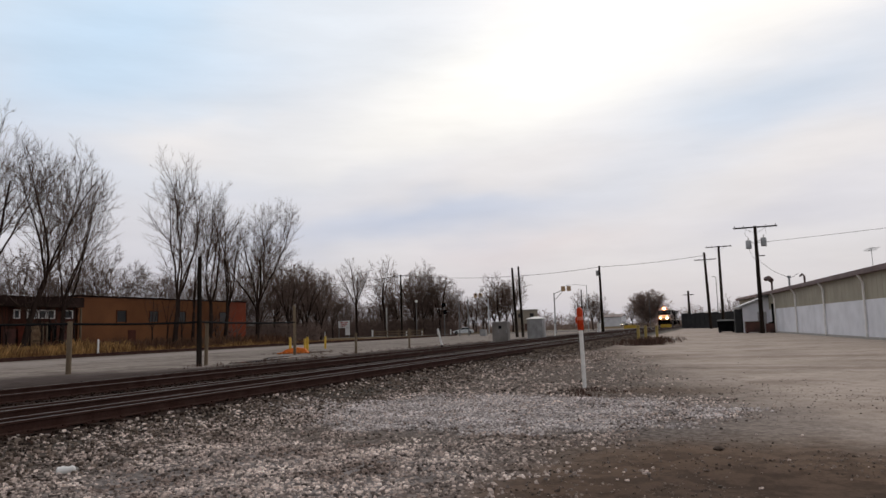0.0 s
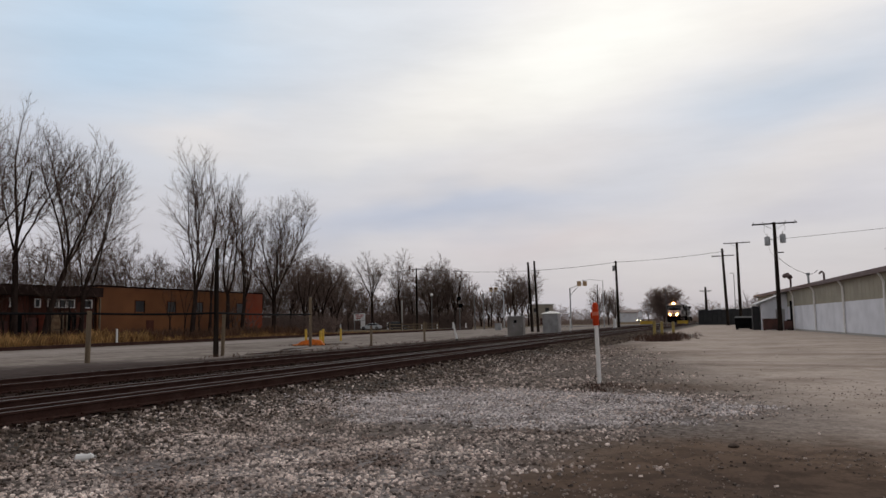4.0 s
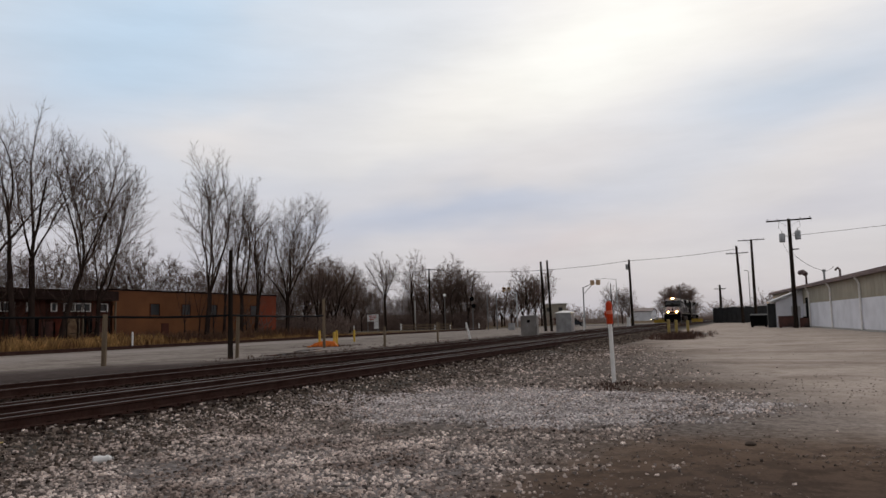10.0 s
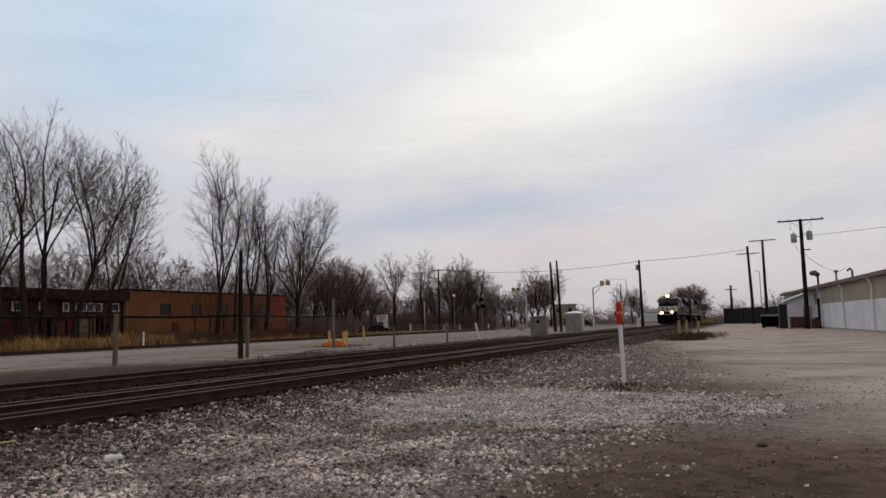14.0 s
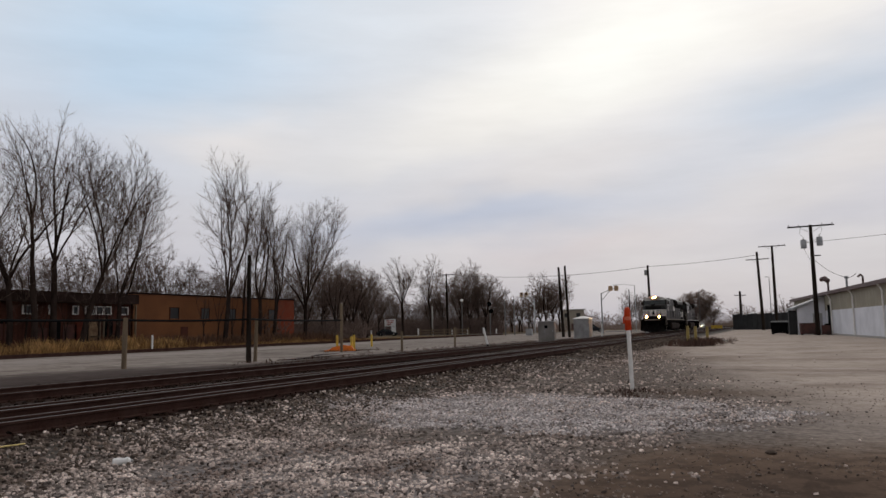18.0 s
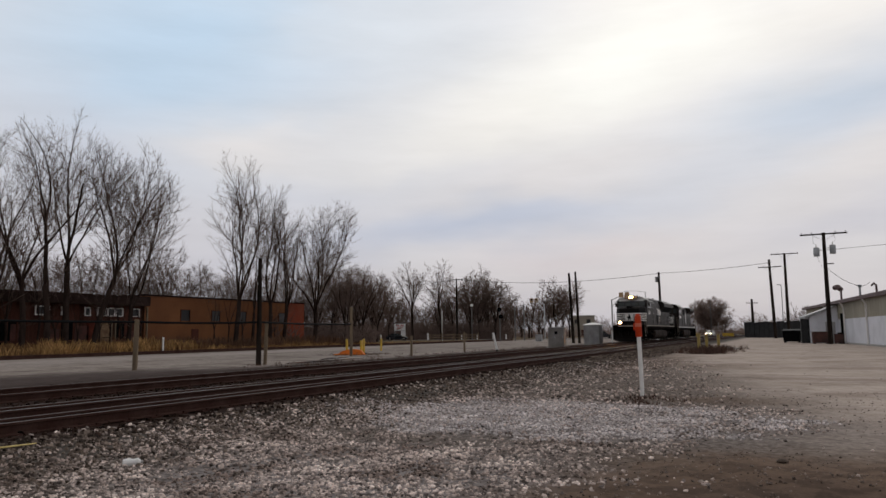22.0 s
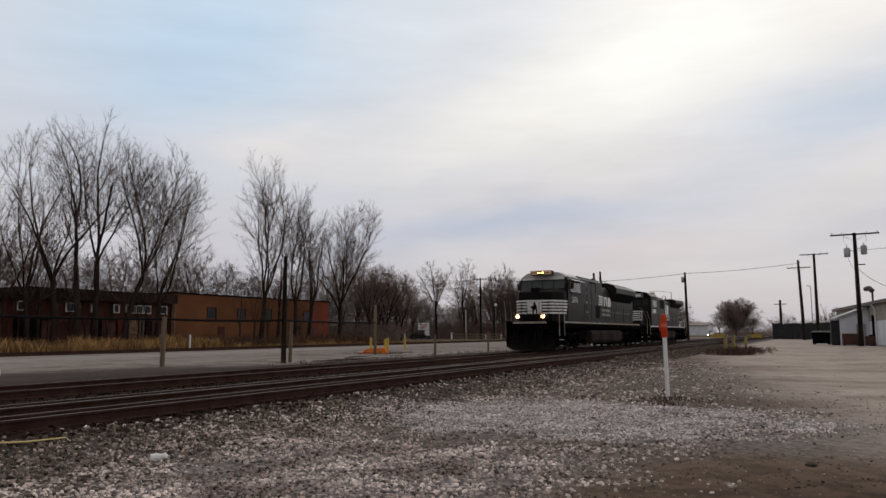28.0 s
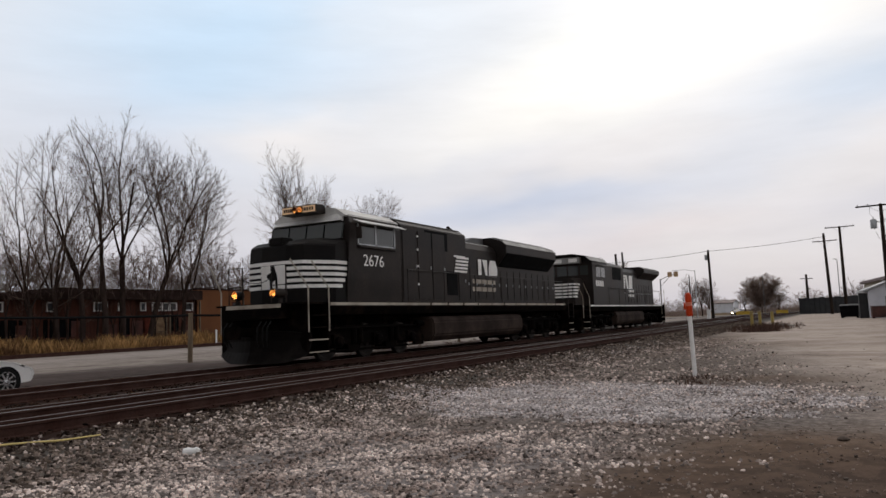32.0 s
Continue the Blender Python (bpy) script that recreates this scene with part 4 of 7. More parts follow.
    nb.box(-0.213, 0.193, 2.05, 2.5, 4.455, 4.48).box(-0.213, 0.193, 2.05, 2.5, 4.24, 4.265).box(-0.213, 0.193, 2.47, 2.5, 4.265, 4.455)
    numb = part("headlight_box", nb, BLACK, cabp)
    for x0, x1 in ((-0.60, -0.20), (0.16, 0.60)):
        part("number_board", Shape().box(x0, x1, 2.036, 2.052, 4.27, 4.455), PEELED, numb, "lit amber number board")
        plate = Shape()
        for i in range(4):
            u = x0 + 0.05 + i * (x1 - x0 - 0.08) / 4
            plate.box(u, u + 0.06, 2.030, 2.037, 4.31, 4.415)
        part("number_bars", plate, BLACK, numb)
    for x in (-0.115, 0.095):
        # a deep round bowl with the lamp at its bottom
        hood = part("headlight_hood", Shape().lathe([(0.094, 0.43), (0.094, -0.04), (0.082, -0.04), (0.082, 0.43)], "y", (x, 2.02, 4.36), 18), BLACK, numb)
        part("reflector", Shape().lathe([(0.0815, -0.03), (0.079, 0.25), (0.070, 0.405)], "y", (x, 2.02, 4.36), 18, False), REFLECTOR, hood, "bright reflector bowl")
        part("headlight_lens", Shape().lathe([(0.01, 0.385), (0.045, 0.39), (0.069, 0.40), (0.069, 0.42)], "y", (x, 2.02, 4.36), 16), LAMP, hood, "lit headlight")
    for x, mm in ((1.452, 1), (-1.452, -1)):
        turn = Matrix(((0, 0, 1, 0), (1, 0, 0, 0), (0, 1, 0, 0), (0, 0, 0, 1))) if mm > 0 else Matrix(((0, 0, -1, 0), (-1, 0, 0, 0), (0, 1, 0, 0), (0, 0, 0, 1)))
        lettering("road_number", "2676", 0.46, Matrix.Translation((x, 3.72, 2.84)) @ turn @ Matrix.Diagonal((1.22, 1.06, 1, 1)), WHITE, cabp)
    # equipment housing behind the cab, hood and radiator section
    h1 = Shape().prism([(-1.36, 1.62), (1.36, 1.62), (1.36, 4.14), (1.12, 4.32), (-1.12, 4.32), (-1.36, 4.14)], "y", 5.42, 10.1)
    hood1 = part("electrical_housing", h1, BLACK, loco, "tall black housing behind the cab", 0.02)
    part("housing_roof", Shape().prism([(-1.16, 4.325), (1.16, 4.325), (1.08, 4.36), (-1.08, 4.36)], "y", 5.45, 10.05), HOODTOP, hood1)
    for s in (-1, 1):
        a = s * 1.362
        part("blower_intake", Shape().box(min(a, a + s * 0.01), max(a, a + s * 0.01), 7.0, 8.6, 3.45, 4.1), DARK, hood1, "dark intake screen")
        part("battery_hatch", Shape().box(min(a, a + s * 0.012), max(a, a + s * 0.012), 8.5, 9.3, 1.9, 2.75), DARK, hood1)
        hood_doors(hood1, a, s, 5.5, 0.98, 3, 1.72, 4.02)
        for z in (2.2, 2.8, 3.35, 3.8):
            part("hinge", Shape().box(min(a, a + s * 0.03), max(a, a + s * 0.03), 6.43, 6.50, z, z + 0.07), POSTWHITE, hood1)
        hood_doors(hood1, a, s, 9.4, 0.66, 1, 1.72, 3.2)
        part("lifting_tabs", bars(Shape(), a, 9.1, 10.0, 3.30, 3.36, 1, 0.3), WHITE, hood1)
    h2 = Shape().prism([(-1.02, 1.62), (1.02, 1.62), (1.02, 3.75), (0.86, 4.0), (-0.86, 4.0), (-1.02, 3.75)], "y", 10.1, 20.6)
    hood2 = part("engine_hood", h2, BLACK, loco, "long black engine hood", 0.015)
    part("hood_roof", Shape().prism([(-0.85, 4.004), (0.85, 4.004), (0.75, 4.05), (-0.75, 4.05)], "y", 10.12, 13.3), ROOFGREY, hood2, "dusty grey hood roof")
    for s in (-1, 1):
        a = s * 1.022
        hood_doors(hood2, a, s, 10.3, 0.72, 14, 1.78, 3.0)
        # logo: slanting bars and plain blocks, with bars for the lettering
        b = a + (0.026 if s > 0 else -0.032)
        part("logo_bars", bars(Shape(), s * 1.386 - (0.006 if s < 0 else 0), 9.05, 10.06, 2.74, 3.32, 5, 0.40, -0.35), WHITE, hood1, "white slanted bars of the mark")
        lg = Shape().prism([(11.75, 2.72), (12.05, 2.72), (12.05, 3.38), (11.75, 3.38)], "x", b, b + 0.006)
        lg.prism([(12.15, 3.38), (12.45, 2.72), (12.60, 2.72), (12.60, 3.38)], "x", b, b + 0.006)
        lg.prism([(12.75, 2.72), (13.55, 2.72), (13.6, 3.05), (13.4, 3.38), (12.9, 3.38), (12.75, 3.1)], "x", b, b + 0.006)
        part("hood_logo", lg, WHITE, hood2, "white slanted bars and blocks as a plain mark")
        tx = Shape()
        for z in (2.40, 2.10):
            for y0, y1 in ((11.2, 11.45), (11.52, 12.0), (12.06, 12.5), (12.58, 13.0), (13.1, 13.35)):
                tx.box(b, b + 0.006, y0, y1, z, z + 0.17)
        part("lettering_bars", tx, BUFF, hood2, "pale bars of small lettering")
    rad = Shape().prism([(-1.05, 3.2), (1.05, 3.2), (1.48, 3.72), (1.48, 4.05), (1.30, 4.22), (0.8, 4.40), (-0.8, 4.40), (-1.30, 4.22), (-1.48, 4.05), (-1.48, 3.72)], "y", 13.6, 19.7)
    radp = part("radiator_section", rad, BLACK, loco, "flared black radiator section", 0.02)
    for s in (-1, 1):
        # screen panel whose black also paints the shade under the flare
        q = [(s * 1.06, 3.19), (s * 1.492, 3.715), (s * 1.502, 3.70), (s * 1.07, 3.175)]
        part("radiator_screen", Shape().prism(q if s > 0 else q[::-1], "y", 13.7, 19.6), DARK, radp, "radiator screen with the shade under the flare in its black")
        # thin pale strip that paints the highlight along the upper edge
        q = [(s * 1.30, 4.225), (s * 1.485, 4.055), (s * 1.495, 4.07), (s * 1.31, 4.245)]
        part("radiator_highlight", Shape().prism(q if s > 0 else q[::-1], "y", 13.62, 19.68), ROOFGREY, radp, "pale strip painted as the highlight on the radiator roof edge")
    part("radiator_roof", Shape().loft([[(-0.8, y, 4.404), (0.8, y, 4.404), (1.25, y, 4.25), (1.25, y, 4.27), (0.78, y, 4.45), (-0.78, y, 4.45), (-1.25, y, 4.27), (-1.25, y, 4.25)] for y in (14.0, 19.5)]), HOODTOP, radp)
    for s in (-1, 1):
        g = Shape()
        for i in range(9):
            t = i / 9
            g.box(min(s * (1.12 + 0.35 * t), s * (1.10 + 0.35 * t)), max(s * (1.12 + 0.35 * t), s * (1.10 + 0.35 * t)) + 0.012 * s if s > 0 else max(s * (1.12 + 0.35 * t), s * (1.10 + 0.35 * t)), 13.9, 19.4, 3.24 + 0.46 * t, 3.26 + 0.46 * t)
        part("radiator_grille", g, DARK, radp)
    ex = Shape().prism([(11.6, 4.0), (14.2, 4.0), (13.9, 4.42), (12.6, 4.36), (12.0, 4.2)], "x", -0.45, 0.45)
    part("exhaust_silencer", ex, HOODTOP, loco, bevel=0.03)
    part("aerial", Shape().tube([(0.3, 9.75, 4.3), (0.3, 9.75, 4.52)], 0.03, 6).box(-0.25, 0.45, 9.7, 9.8, 4.48, 4.54), BLACK, loco)
    part("horn", Shape().tube([(0.9, 9.85, 4.28), (0.9, 9.85, 4.42)], 0.03, 6).lathe([(0.02, 0.3), (0.06, 0.06), (0.09, 0.0)], "y", (0.9, 9.6, 4.42), 8), BLACK, loco)
    handrail(loco, 1.48, 5.6, 20.4)
    handrail(loco, -1.48, 5.6, 20.4)
    return loco


def trail_engine(y_off):
    """The second engine, with a narrow nose and a standard cab; its front plate stands y_off behind the first one's."""
    L = 20.6
    loco = thing("locomotive", "black narrow-nose diesel locomotive coupled behind the leader", "locomotive", pose(TRACK_FAR, 15 + y_off, RAIL), "locomotives of the train")
    sz = 1.55
    running_gear(loco, L, 7.0, 14.0, sz)
    for x in (-1.52, 1.516):
        s, y = Shape(), 1.5
        while y < L - 1.0:
            b = min(y + 3.6, L - 1.0)
            s.box(x, x + 0.006, y, b - 0.10, sz - 0.085, sz - 0.005)
            y = b
        part("sill_stripe", s, WHITE, loco, "white sill stripe")
    part("pilot", Shape().box(-1.45, 1.45, 0.0, 0.12, 0.2, 1.3), GRIME, loco, bevel=0.03)
    part("rear_pilot", Shape().box(-1.45, 1.45, L - 0.12, L, 0.2, 1.3), GRIME, loco, bevel=0.03)
    part("end_platform", Shape().box(-1.45, 1.45, 0.02, 1.5, sz - 0.04, sz + 0.004), GRIME, loco)
    part("rear_platform", Shape().box(-1.45, 1.45, L - 1.6, L, sz - 0.04, sz + 0.004), GRIME, loco)
    steps_and_rails(loco, 1.35, 0.1, sz)
    steps_and_rails(loco, L - 1.35, L - 0.1, sz)
    for a, b in ((-1.3, -0.5), (0.5, 1.3)):
        rr = Shape().tube([(a, L - 0.05, sz), (a, L - 0.05, 2.6), (b, L - 0.05, 2.6), (b, L - 0.05, sz)], 0.022, 6).tube([(a, L - 0.05, 2.1), (b, L - 0.05, 2.1)], 0.016, 6)
        part("end_handrail", rr, WHITE, loco, "white end handrail")
    nose = part("short_hood", Shape().loft([[(-0.9, 0.75, sz), (0.9, 0.75, sz), (0.9, 0.80, 2.85), (0.7, 0.85, 3.05), (-0.7, 0.85, 3.05), (-0.9, 0.80, 2.85)],
                                             [(-0.9, 2.6, sz), (0.9, 2.6, sz), (0.9, 2.6, 2.95), (0.7, 2.6, 3.12), (-0.7, 2.6, 3.12), (-0.9, 2.6, 2.95)]]), BLACK, loco, "low narrow nose", 0.03)
    st = Shape()
    for i in range(5):
        z = 1.98 + i * 0.17
        st.box(-0.91, 0.91, 0.735, 0.765, z, z + 0.10)
        for s in (-1, 1):
            st.box(min(s * 0.902, s * 0.914), max(s * 0.902, s * 0.914), 0.76, 1.2 + i * 0.12, z, z + 0.10)
    part("nose_stripes", st, WHITE, nose, "white stripes round the narrow nose")
    cab = part("cab", Shape().prism([(-1.45, sz), (1.45, sz), (1.45, 4.0), (1.2, 4.28), (0.5, 4.42), (-0.5, 4.42), (-1.2, 4.28), (-1.45, 4.0)], "y", 2.4, 5.3), BLACK, loco, "black standard cab", 0.02)
    part("cab_roof", Shape().loft([[(-1.5, y, 4.02), (-1.23, y, 4.30), (-0.5, y, 4.44), (0.5, y, 4.44), (1.23, y, 4.30), (1.5, y, 4.02), (1.44, y, 4.05), (1.2, y, 4.284), (0.5, y, 4.424), (-0.5, y, 4.424), (-1.2, y, 4.284), (-1.44, y, 4.05)] for y in (1.9, 5.4)]), ROOFGREY, cab, "dusty pale cab roof")
    for x0, x1 in ((-1.2, -0.75), (-0.62, -0.05), (0.05, 0.62), (0.75, 1.2)):
        part("windscreen_pane", Shape().box(x0, x1, 2.385, 2.402, 3.25, 3.8), CABGLASS, cab)
    nbx = part("headlight_box", Shape().box(-0.85, 0.85, 2.05, 2.4, 3.92, 4.26), ROOFGREY, cab, bevel=0.02)
    for x0, x1 in ((-0.7, -0.2), (0.2, 0.7)):
        part("number_board", Shape().box(x0, x1, 2.038, 2.052, 3.98, 4.2), WHITE, nbx)
    for s in (-1, 1):
        a = s * 1.452
        for y0, y1 in ((3.1, 3.9), (4.0, 4.8)):
            part("side_window", Shape().box(min(a, a + s * 0.008), max(a, a + s * 0.008), y0, y1, 3.15, 3.72), CABGLASS, cab)
        nm = Shape()
        for i in range(4):
            nm.box(min(a, a + s * 0.006), max(a, a + s * 0.006), 2.95 + i * 0.4, 3.25 + i * 0.4, 2.62, 2.95)
        part("number_bars", nm, WHITE, cab, "pale bars of a number")
        part("sun_shade", Shape().box(min(s * 1.45, s * 1.7), max(s * 1.45, s * 1.7), 3.0, 4.9, 3.80, 3.83), ROOFGREY, cab)
    h0 = part("electrical_housing", Shape().prism([(-1.40, sz), (1.40, sz), (1.40, 3.9), (1.15, 4.12), (-1.15, 4.12), (-1.40, 3.9)], "y", 5.3, 9.2), BLACK, loco, "black housing behind the cab", 0.02)
    hood = part("engine_hood", Shape().prism([(-1.0, sz), (1.0, sz), (1.0, 3.75), (0.85, 3.98), (-0.85, 3.98), (-1.0, 3.75)], "y", 9.2, L - 1.5), BLACK, loco, "long black engine hood", 0.02)
    part("hood_roof", Shape().box(-0.84, 0.84, 9.3, L - 4.6, 3.984, 4.02), HOODTOP, hood)
    for s in (-1, 1):
        a = s * 1.402
        part("intake_screen", Shape().box(min(a, a + s * 0.01), max(a, a + s * 0.01), 6.6, 8.6, 3.1, 3.85), DARK, h0, "dark intake screen")
        a = s * 1.002
        hood_doors(hood, a, s, 9.4, 0.75, 12, 1.72, 3.0)
        b = a + (0.024 if s > 0 else -0.03)
        lg = bars(Shape(), b, 9.3, 10.9, 2.65, 3.55, 5, 0.2, -0.3)
        lg.prism([(11.05, 3.55), (11.35, 2.65), (11.75, 2.65), (11.5, 3.55)], "x", b, b + 0.006).prism([(11.85, 2.65), (12.8, 2.65), (12.9, 3.55), (12.0, 3.55)], "x", b, b + 0.006)
        part("hood_logo", lg, WHITE, hood, "white slanted bars and blocks as a plain mark")
        tx = Shape()
        for z in (2.42, 2.12):
            for k in range(4):
                tx.box(b, b + 0.006, 11.6 + k * 0.42, 11.92 + k * 0.42, z, z + 0.17)
        part("lettering_bars", tx, WHITE, hood, "pale bars of small lettering")
    part("radiator_section", Shape().prism([(-1.02, 3.4), (1.02, 3.4), (1.5, 3.82), (1.5, 4.08), (1.2, 4.24), (-1.2, 4.24), (-1.5, 4.08), (-1.5, 3.82)], "y", L - 6.2, L - 1.3), BLACK, loco, "overhanging radiator wings", 0.02)
    ex = Shape().box(-0.4, 0.4, 11.5, 13.0, 3.98, 4.14)
    part("exhaust_stack", ex, HOODTOP, loco, bevel=0.02)
    handrail(loco, 1.48, 5.4, L - 1.6, sz)
    handrail(loco, -1.48, 5.4, L - 1.6, sz)
    return loco


LEAD = lead_engine()
TRAIL_OFF = 23.3
TRAIL = trail_engine(TRAIL_OFF)

# ---- poles, posts, cabinets ----
def utility_pole(x, y, h, arms=(), r=0.16, lean=0.0, label="tall creosoted timber utility pole", extras=()):
    """arms: height below the top, half length, turn in degrees; extras: names of fittings."""
    p = thing("utility_pole", label, "utility pole", pose(x, y, 0, 0, lean, 0))
    part("pole", Shape().tube([(0, 0, -0.3), (0, 0, h * 0.5), (0, 0, h)], [r, r * 0.85, r * 0.66], 12), POLE, p, smooth=True)
    for drop, half, turn in arms:
        z = h - drop
        m = pose(0, 0, 0, 0, 0, turn)
        a = part("crossarm", Shape().box(-half, half, -0.2, -0.1, z - 0.07, z + 0.07, m), POLE, p)
        br = Shape().tube([m @ Vector((-half * 0.5, -0.16, z - 0.05)), m @ Vector((0, -0.12, z - 0.7))], 0.018, 5)
        br.tube([m @ Vector((half * 0.5, -0.16, z - 0.05)), m @ Vector((0, -0.12, z - 0.7))], 0.018, 5)
        part("arm_brace", br, GALV, a)
        for u in (-0.92, -0.5, 0.5, 0.92):
            c = m @ Vector((half * u, -0.15, 0))
            part("insulator", Shape().lathe([(0.02, z + 0.06), (0.02, z + 0.11), (0.05, z + 0.13), (0.055, z + 0.19), (0.03, z + 0.23)], "z", (c.x, c.y, 0), 8), GALV, a)
    if "transformers" in extras:
        for s, drop in ((-1, 1.9), (1, 1.7)):
            c = (s * 0.72, -0.12, h - drop)
            t = part("transformer", Shape().lathe([(0.24, -0.45), (0.28, -0.40), (0.28, 0.34), (0.24, 0.42), (0.1, 0.46)], "z", c, 14), GALV, p, "grey can transformer", smooth=True)
            part("bushing", Shape().lathe([(0.05, 0.44), (0.03, 0.6), (0.05, 0.62), (0.02, 0.72)], "z", (c[0], c[1], c[2]), 8), CONCRETE, t)
            part("hanger", Shape().tube([(s * 0.08, 0, h - drop + 0.1), (s * 0.5, -0.1, h - drop + 0.2)], 0.04, 6), GALV, t)
        part("cutout_arm", Shape().box(-0.1, 0.75, -0.06, 0.06, h - 3.15, h - 3.05), POLE, p)
        lead = Shape().tube([(-0.9, -0.15, h - 0.1), (-1.0, -0.1, h - 0.9), (-0.75, -0.12, h - 1.2)], 0.012, 5)
        lead.tube([(0.9, -0.15, h - 0.1), (1.0, -0.1, h - 0.8), (0.75, -0.12, h - 1.0)], 0.012, 5)
        lead.tube([(-0.7, -0.1, h - 2.35), (-0.4, 0, h - 3.2), (-0.1, 0, h - 3.6)], 0.012, 5)
        part("drop_leads", lead, WIRE, p)
    if "can" in extras:
        part("transformer", Shape().lathe([(0.22, -0.5), (0.26, -0.44), (0.26, 0.4), (0.2, 0.48)], "z", (-0.42, 0, h - 1.3), 14), GALV, p, "grey can transformer", smooth=True)
    return p


def street_lamp(x, y, h, reach, turn):
    p = thing("street_lamp", "thin grey street lamp with a curved arm", "street lamp", pose(x, y, 0, 0, 0, turn))
    part("pole", Shape().tube([(0, 0, -0.2), (0, 0, h - 0.4), (0, 0, h)], [0.10, 0.07, 0.06], 10), GALV, p, smooth=True)
    part("arm", Shape().tube([(0, 0, h - 0.1), (reach * 0.5, 0, h + 0.25), (reach, 0, h + 0.2)], 0.035, 6), GALV, p)
    part("lamp_head", Shape().loft([[(reach - 0.1, -0.1, h + 0.14), (reach - 0.1, 0.1, h + 0.14), (reach - 0.1, 0.06, h + 0.26), (reach - 0.1, -0.06, h + 0.26)], [(reach + 0.6, -0.12, h + 0.1), (reach + 0.6, 0.12, h + 0.1), (reach + 0.6, 0.05, h + 0.18), (reach + 0.6, -0.05, h + 0.18)]]), GALV, p)
    return p


utility_pole(3.75, 81.8, 10.95, ((0.15, 2.1, -4),), 0.23, 0, "dark timber utility pole with crossarm and two transformers", ("transformers",))
utility_pole(-1.9, 139, 13.5, ((1.3, 1.85, 8),), 0.28, -1.5, "dark timber utility pole with one crossarm")
utility_pole(0.2, 134, 14.0, ((0.12, 2.1, -6),), 0.27, 0, "dark timber utility pole with a top crossarm")
utility_pole(-6.75, 175, 8.2, ((0.9, 1.2, 5),), 0.32, 0, "short timber pole with a small crossarm")
utility_pole(-20.6, 138.5, 12.1, (), 0.27, -0.6, "dark timber pole with a can transformer near the top", ("can",))
utility_pole(-25.1, 94.2, 9.05, (), 0.21, -2.2, "bare leaning timber pole, one of two")
utility_pole(-24.0, 93.0, 9.1, (), 0.18, -1.8, "bare leaning timber pole, one of two")
utility_pole(-23.0, 28.7, 5.15, (), 0.13, 0, "short dark timber pole beside the gravel road")
utility_pole(-66, 150, 13.5, ((0.3, 1.4, 20),), 0.2, 0, "distant timber pole among the trees")
street_lamp(-24.5, 146, 9.0, -4.0, 0)
street_lamp(-0.6, 146, 9.3, -0.6, 0)


def wooden_post(x, y, h, r=0.11, lean=0.0, label="grey weathered timber post"):
    p = Shape().tube([(0, 0, -0.2), (0, 0, h * 0.6), (0, 0, h - 0.02), (0, 0, h)], [r, r * 0.97, r * 0.93, r * 0.7], 12)
    return solid("timber_post", p, POST, label, "post", pose(x, y, 0, 0, lean, 0), "timber posts along the gravel road", smooth=True)


for x, y, h, r, lean in ((-25.3, 23.4, 2.15, 0.11, 1), (-26.9, 13.6, 2.2, 0.17, 4), (-23.4, 29.7, 2.1, 0.09, 2), (-26.1, 42, 3.2, 0.10, 0), (-21.7, 42.1, 1.3, 0.08, 0), (-22.5, 52.5, 1.5, 0.08, 0), (-20.3, 68, 1.3, 0.08, 0)):
    wooden_post(x, y, h, r, lean)


def marker_post():
    p = thing("marker_post", "white plastic marker post with a red orange sleeve, beside the gravel", "marker post", pose(-2.95, 16.7, 0, 0, -1.2, 0))
    part("white_post", Shape().lathe([(0.046, -0.2), (0.046, 1.33)], "z", (0, 0, 0), 16), POSTWHITE, p, smooth=True)
    s = part("sleeve", Shape().lathe([(0.066, 1.30), (0.070, 1.31), (0.070, 1.70), (0.064, 1.76), (0.04, 1.80), (0.02, 1.81)], "z", (0, 0, 0), 18), REDORANGE, p, "red orange plastic sleeve", smooth=True)
    part("label_band", Shape().lathe([(0.0715, 1.52), (0.0715, 1.60)], "z", (0, 0, 0), 18), mat("pale red label", (0.66, 0.16, 0.09), 0.5, 0, 0.1, 8, 40, 0), s)
    part("bracket", Shape().box(-0.10, -0.064, -0.04, 0.04, 1.45, 1.6), REDORANGE, p)


marker_post()


def bollard(x, y, h=1.1, r=0.09, lean=0.0, paint=YELLOW, label="yellow painted steel bollard"):
    b = Shape().lathe([(r, -0.2), (r, h - 0.05), (r * 0.8, h - 0.01), (r * 0.3, h)], "z", (0, 0, 0), 14)
    return solid("bollard", b, paint, label, "bollard", pose(x, y, 0, 0, lean, 0), "yellow bollards", smooth=True)


for q in ((-28.7, 45.6, 1.1), (-27.3, 45.6, 1.1), (-26.9, 44.6, 1.0), (-31.9, 56.2, 1.05)):
    bollard(*q)
for q in ((-5.9, 57.0, 1.25), (-5.6, 59.5, 1.2), (-4.95, 61.9, 1.15)):
    bollard(*q, 0.11, 0, YELLOWDULL, "faded yellow steel bollard among brown weeds")


def orange_barrier():
    b = thing("road_barrier", "low orange plastic barrier lying by the bollards", "barrier", pose(-27.5, 44.3, 0, 0, 0, 12))
    part("base", Shape().box(-0.95, 0.95, -0.25, 0.25, 0, 0.12), ORANGE, b, bevel=0.03)
    part("panel", Shape().prism([(-0.9, 0.12), (0.9, 0.12), (0.7, 0.36), (0.1, 0.42), (-0.6, 0.30)], "y", -0.12, 0.12), ORANGE, b, bevel=0.02)
    part("foot", Shape().box(-1.15, -0.85, -0.4, 0.4, 0, 0.08), ORANGE, b)


orange_barrier()


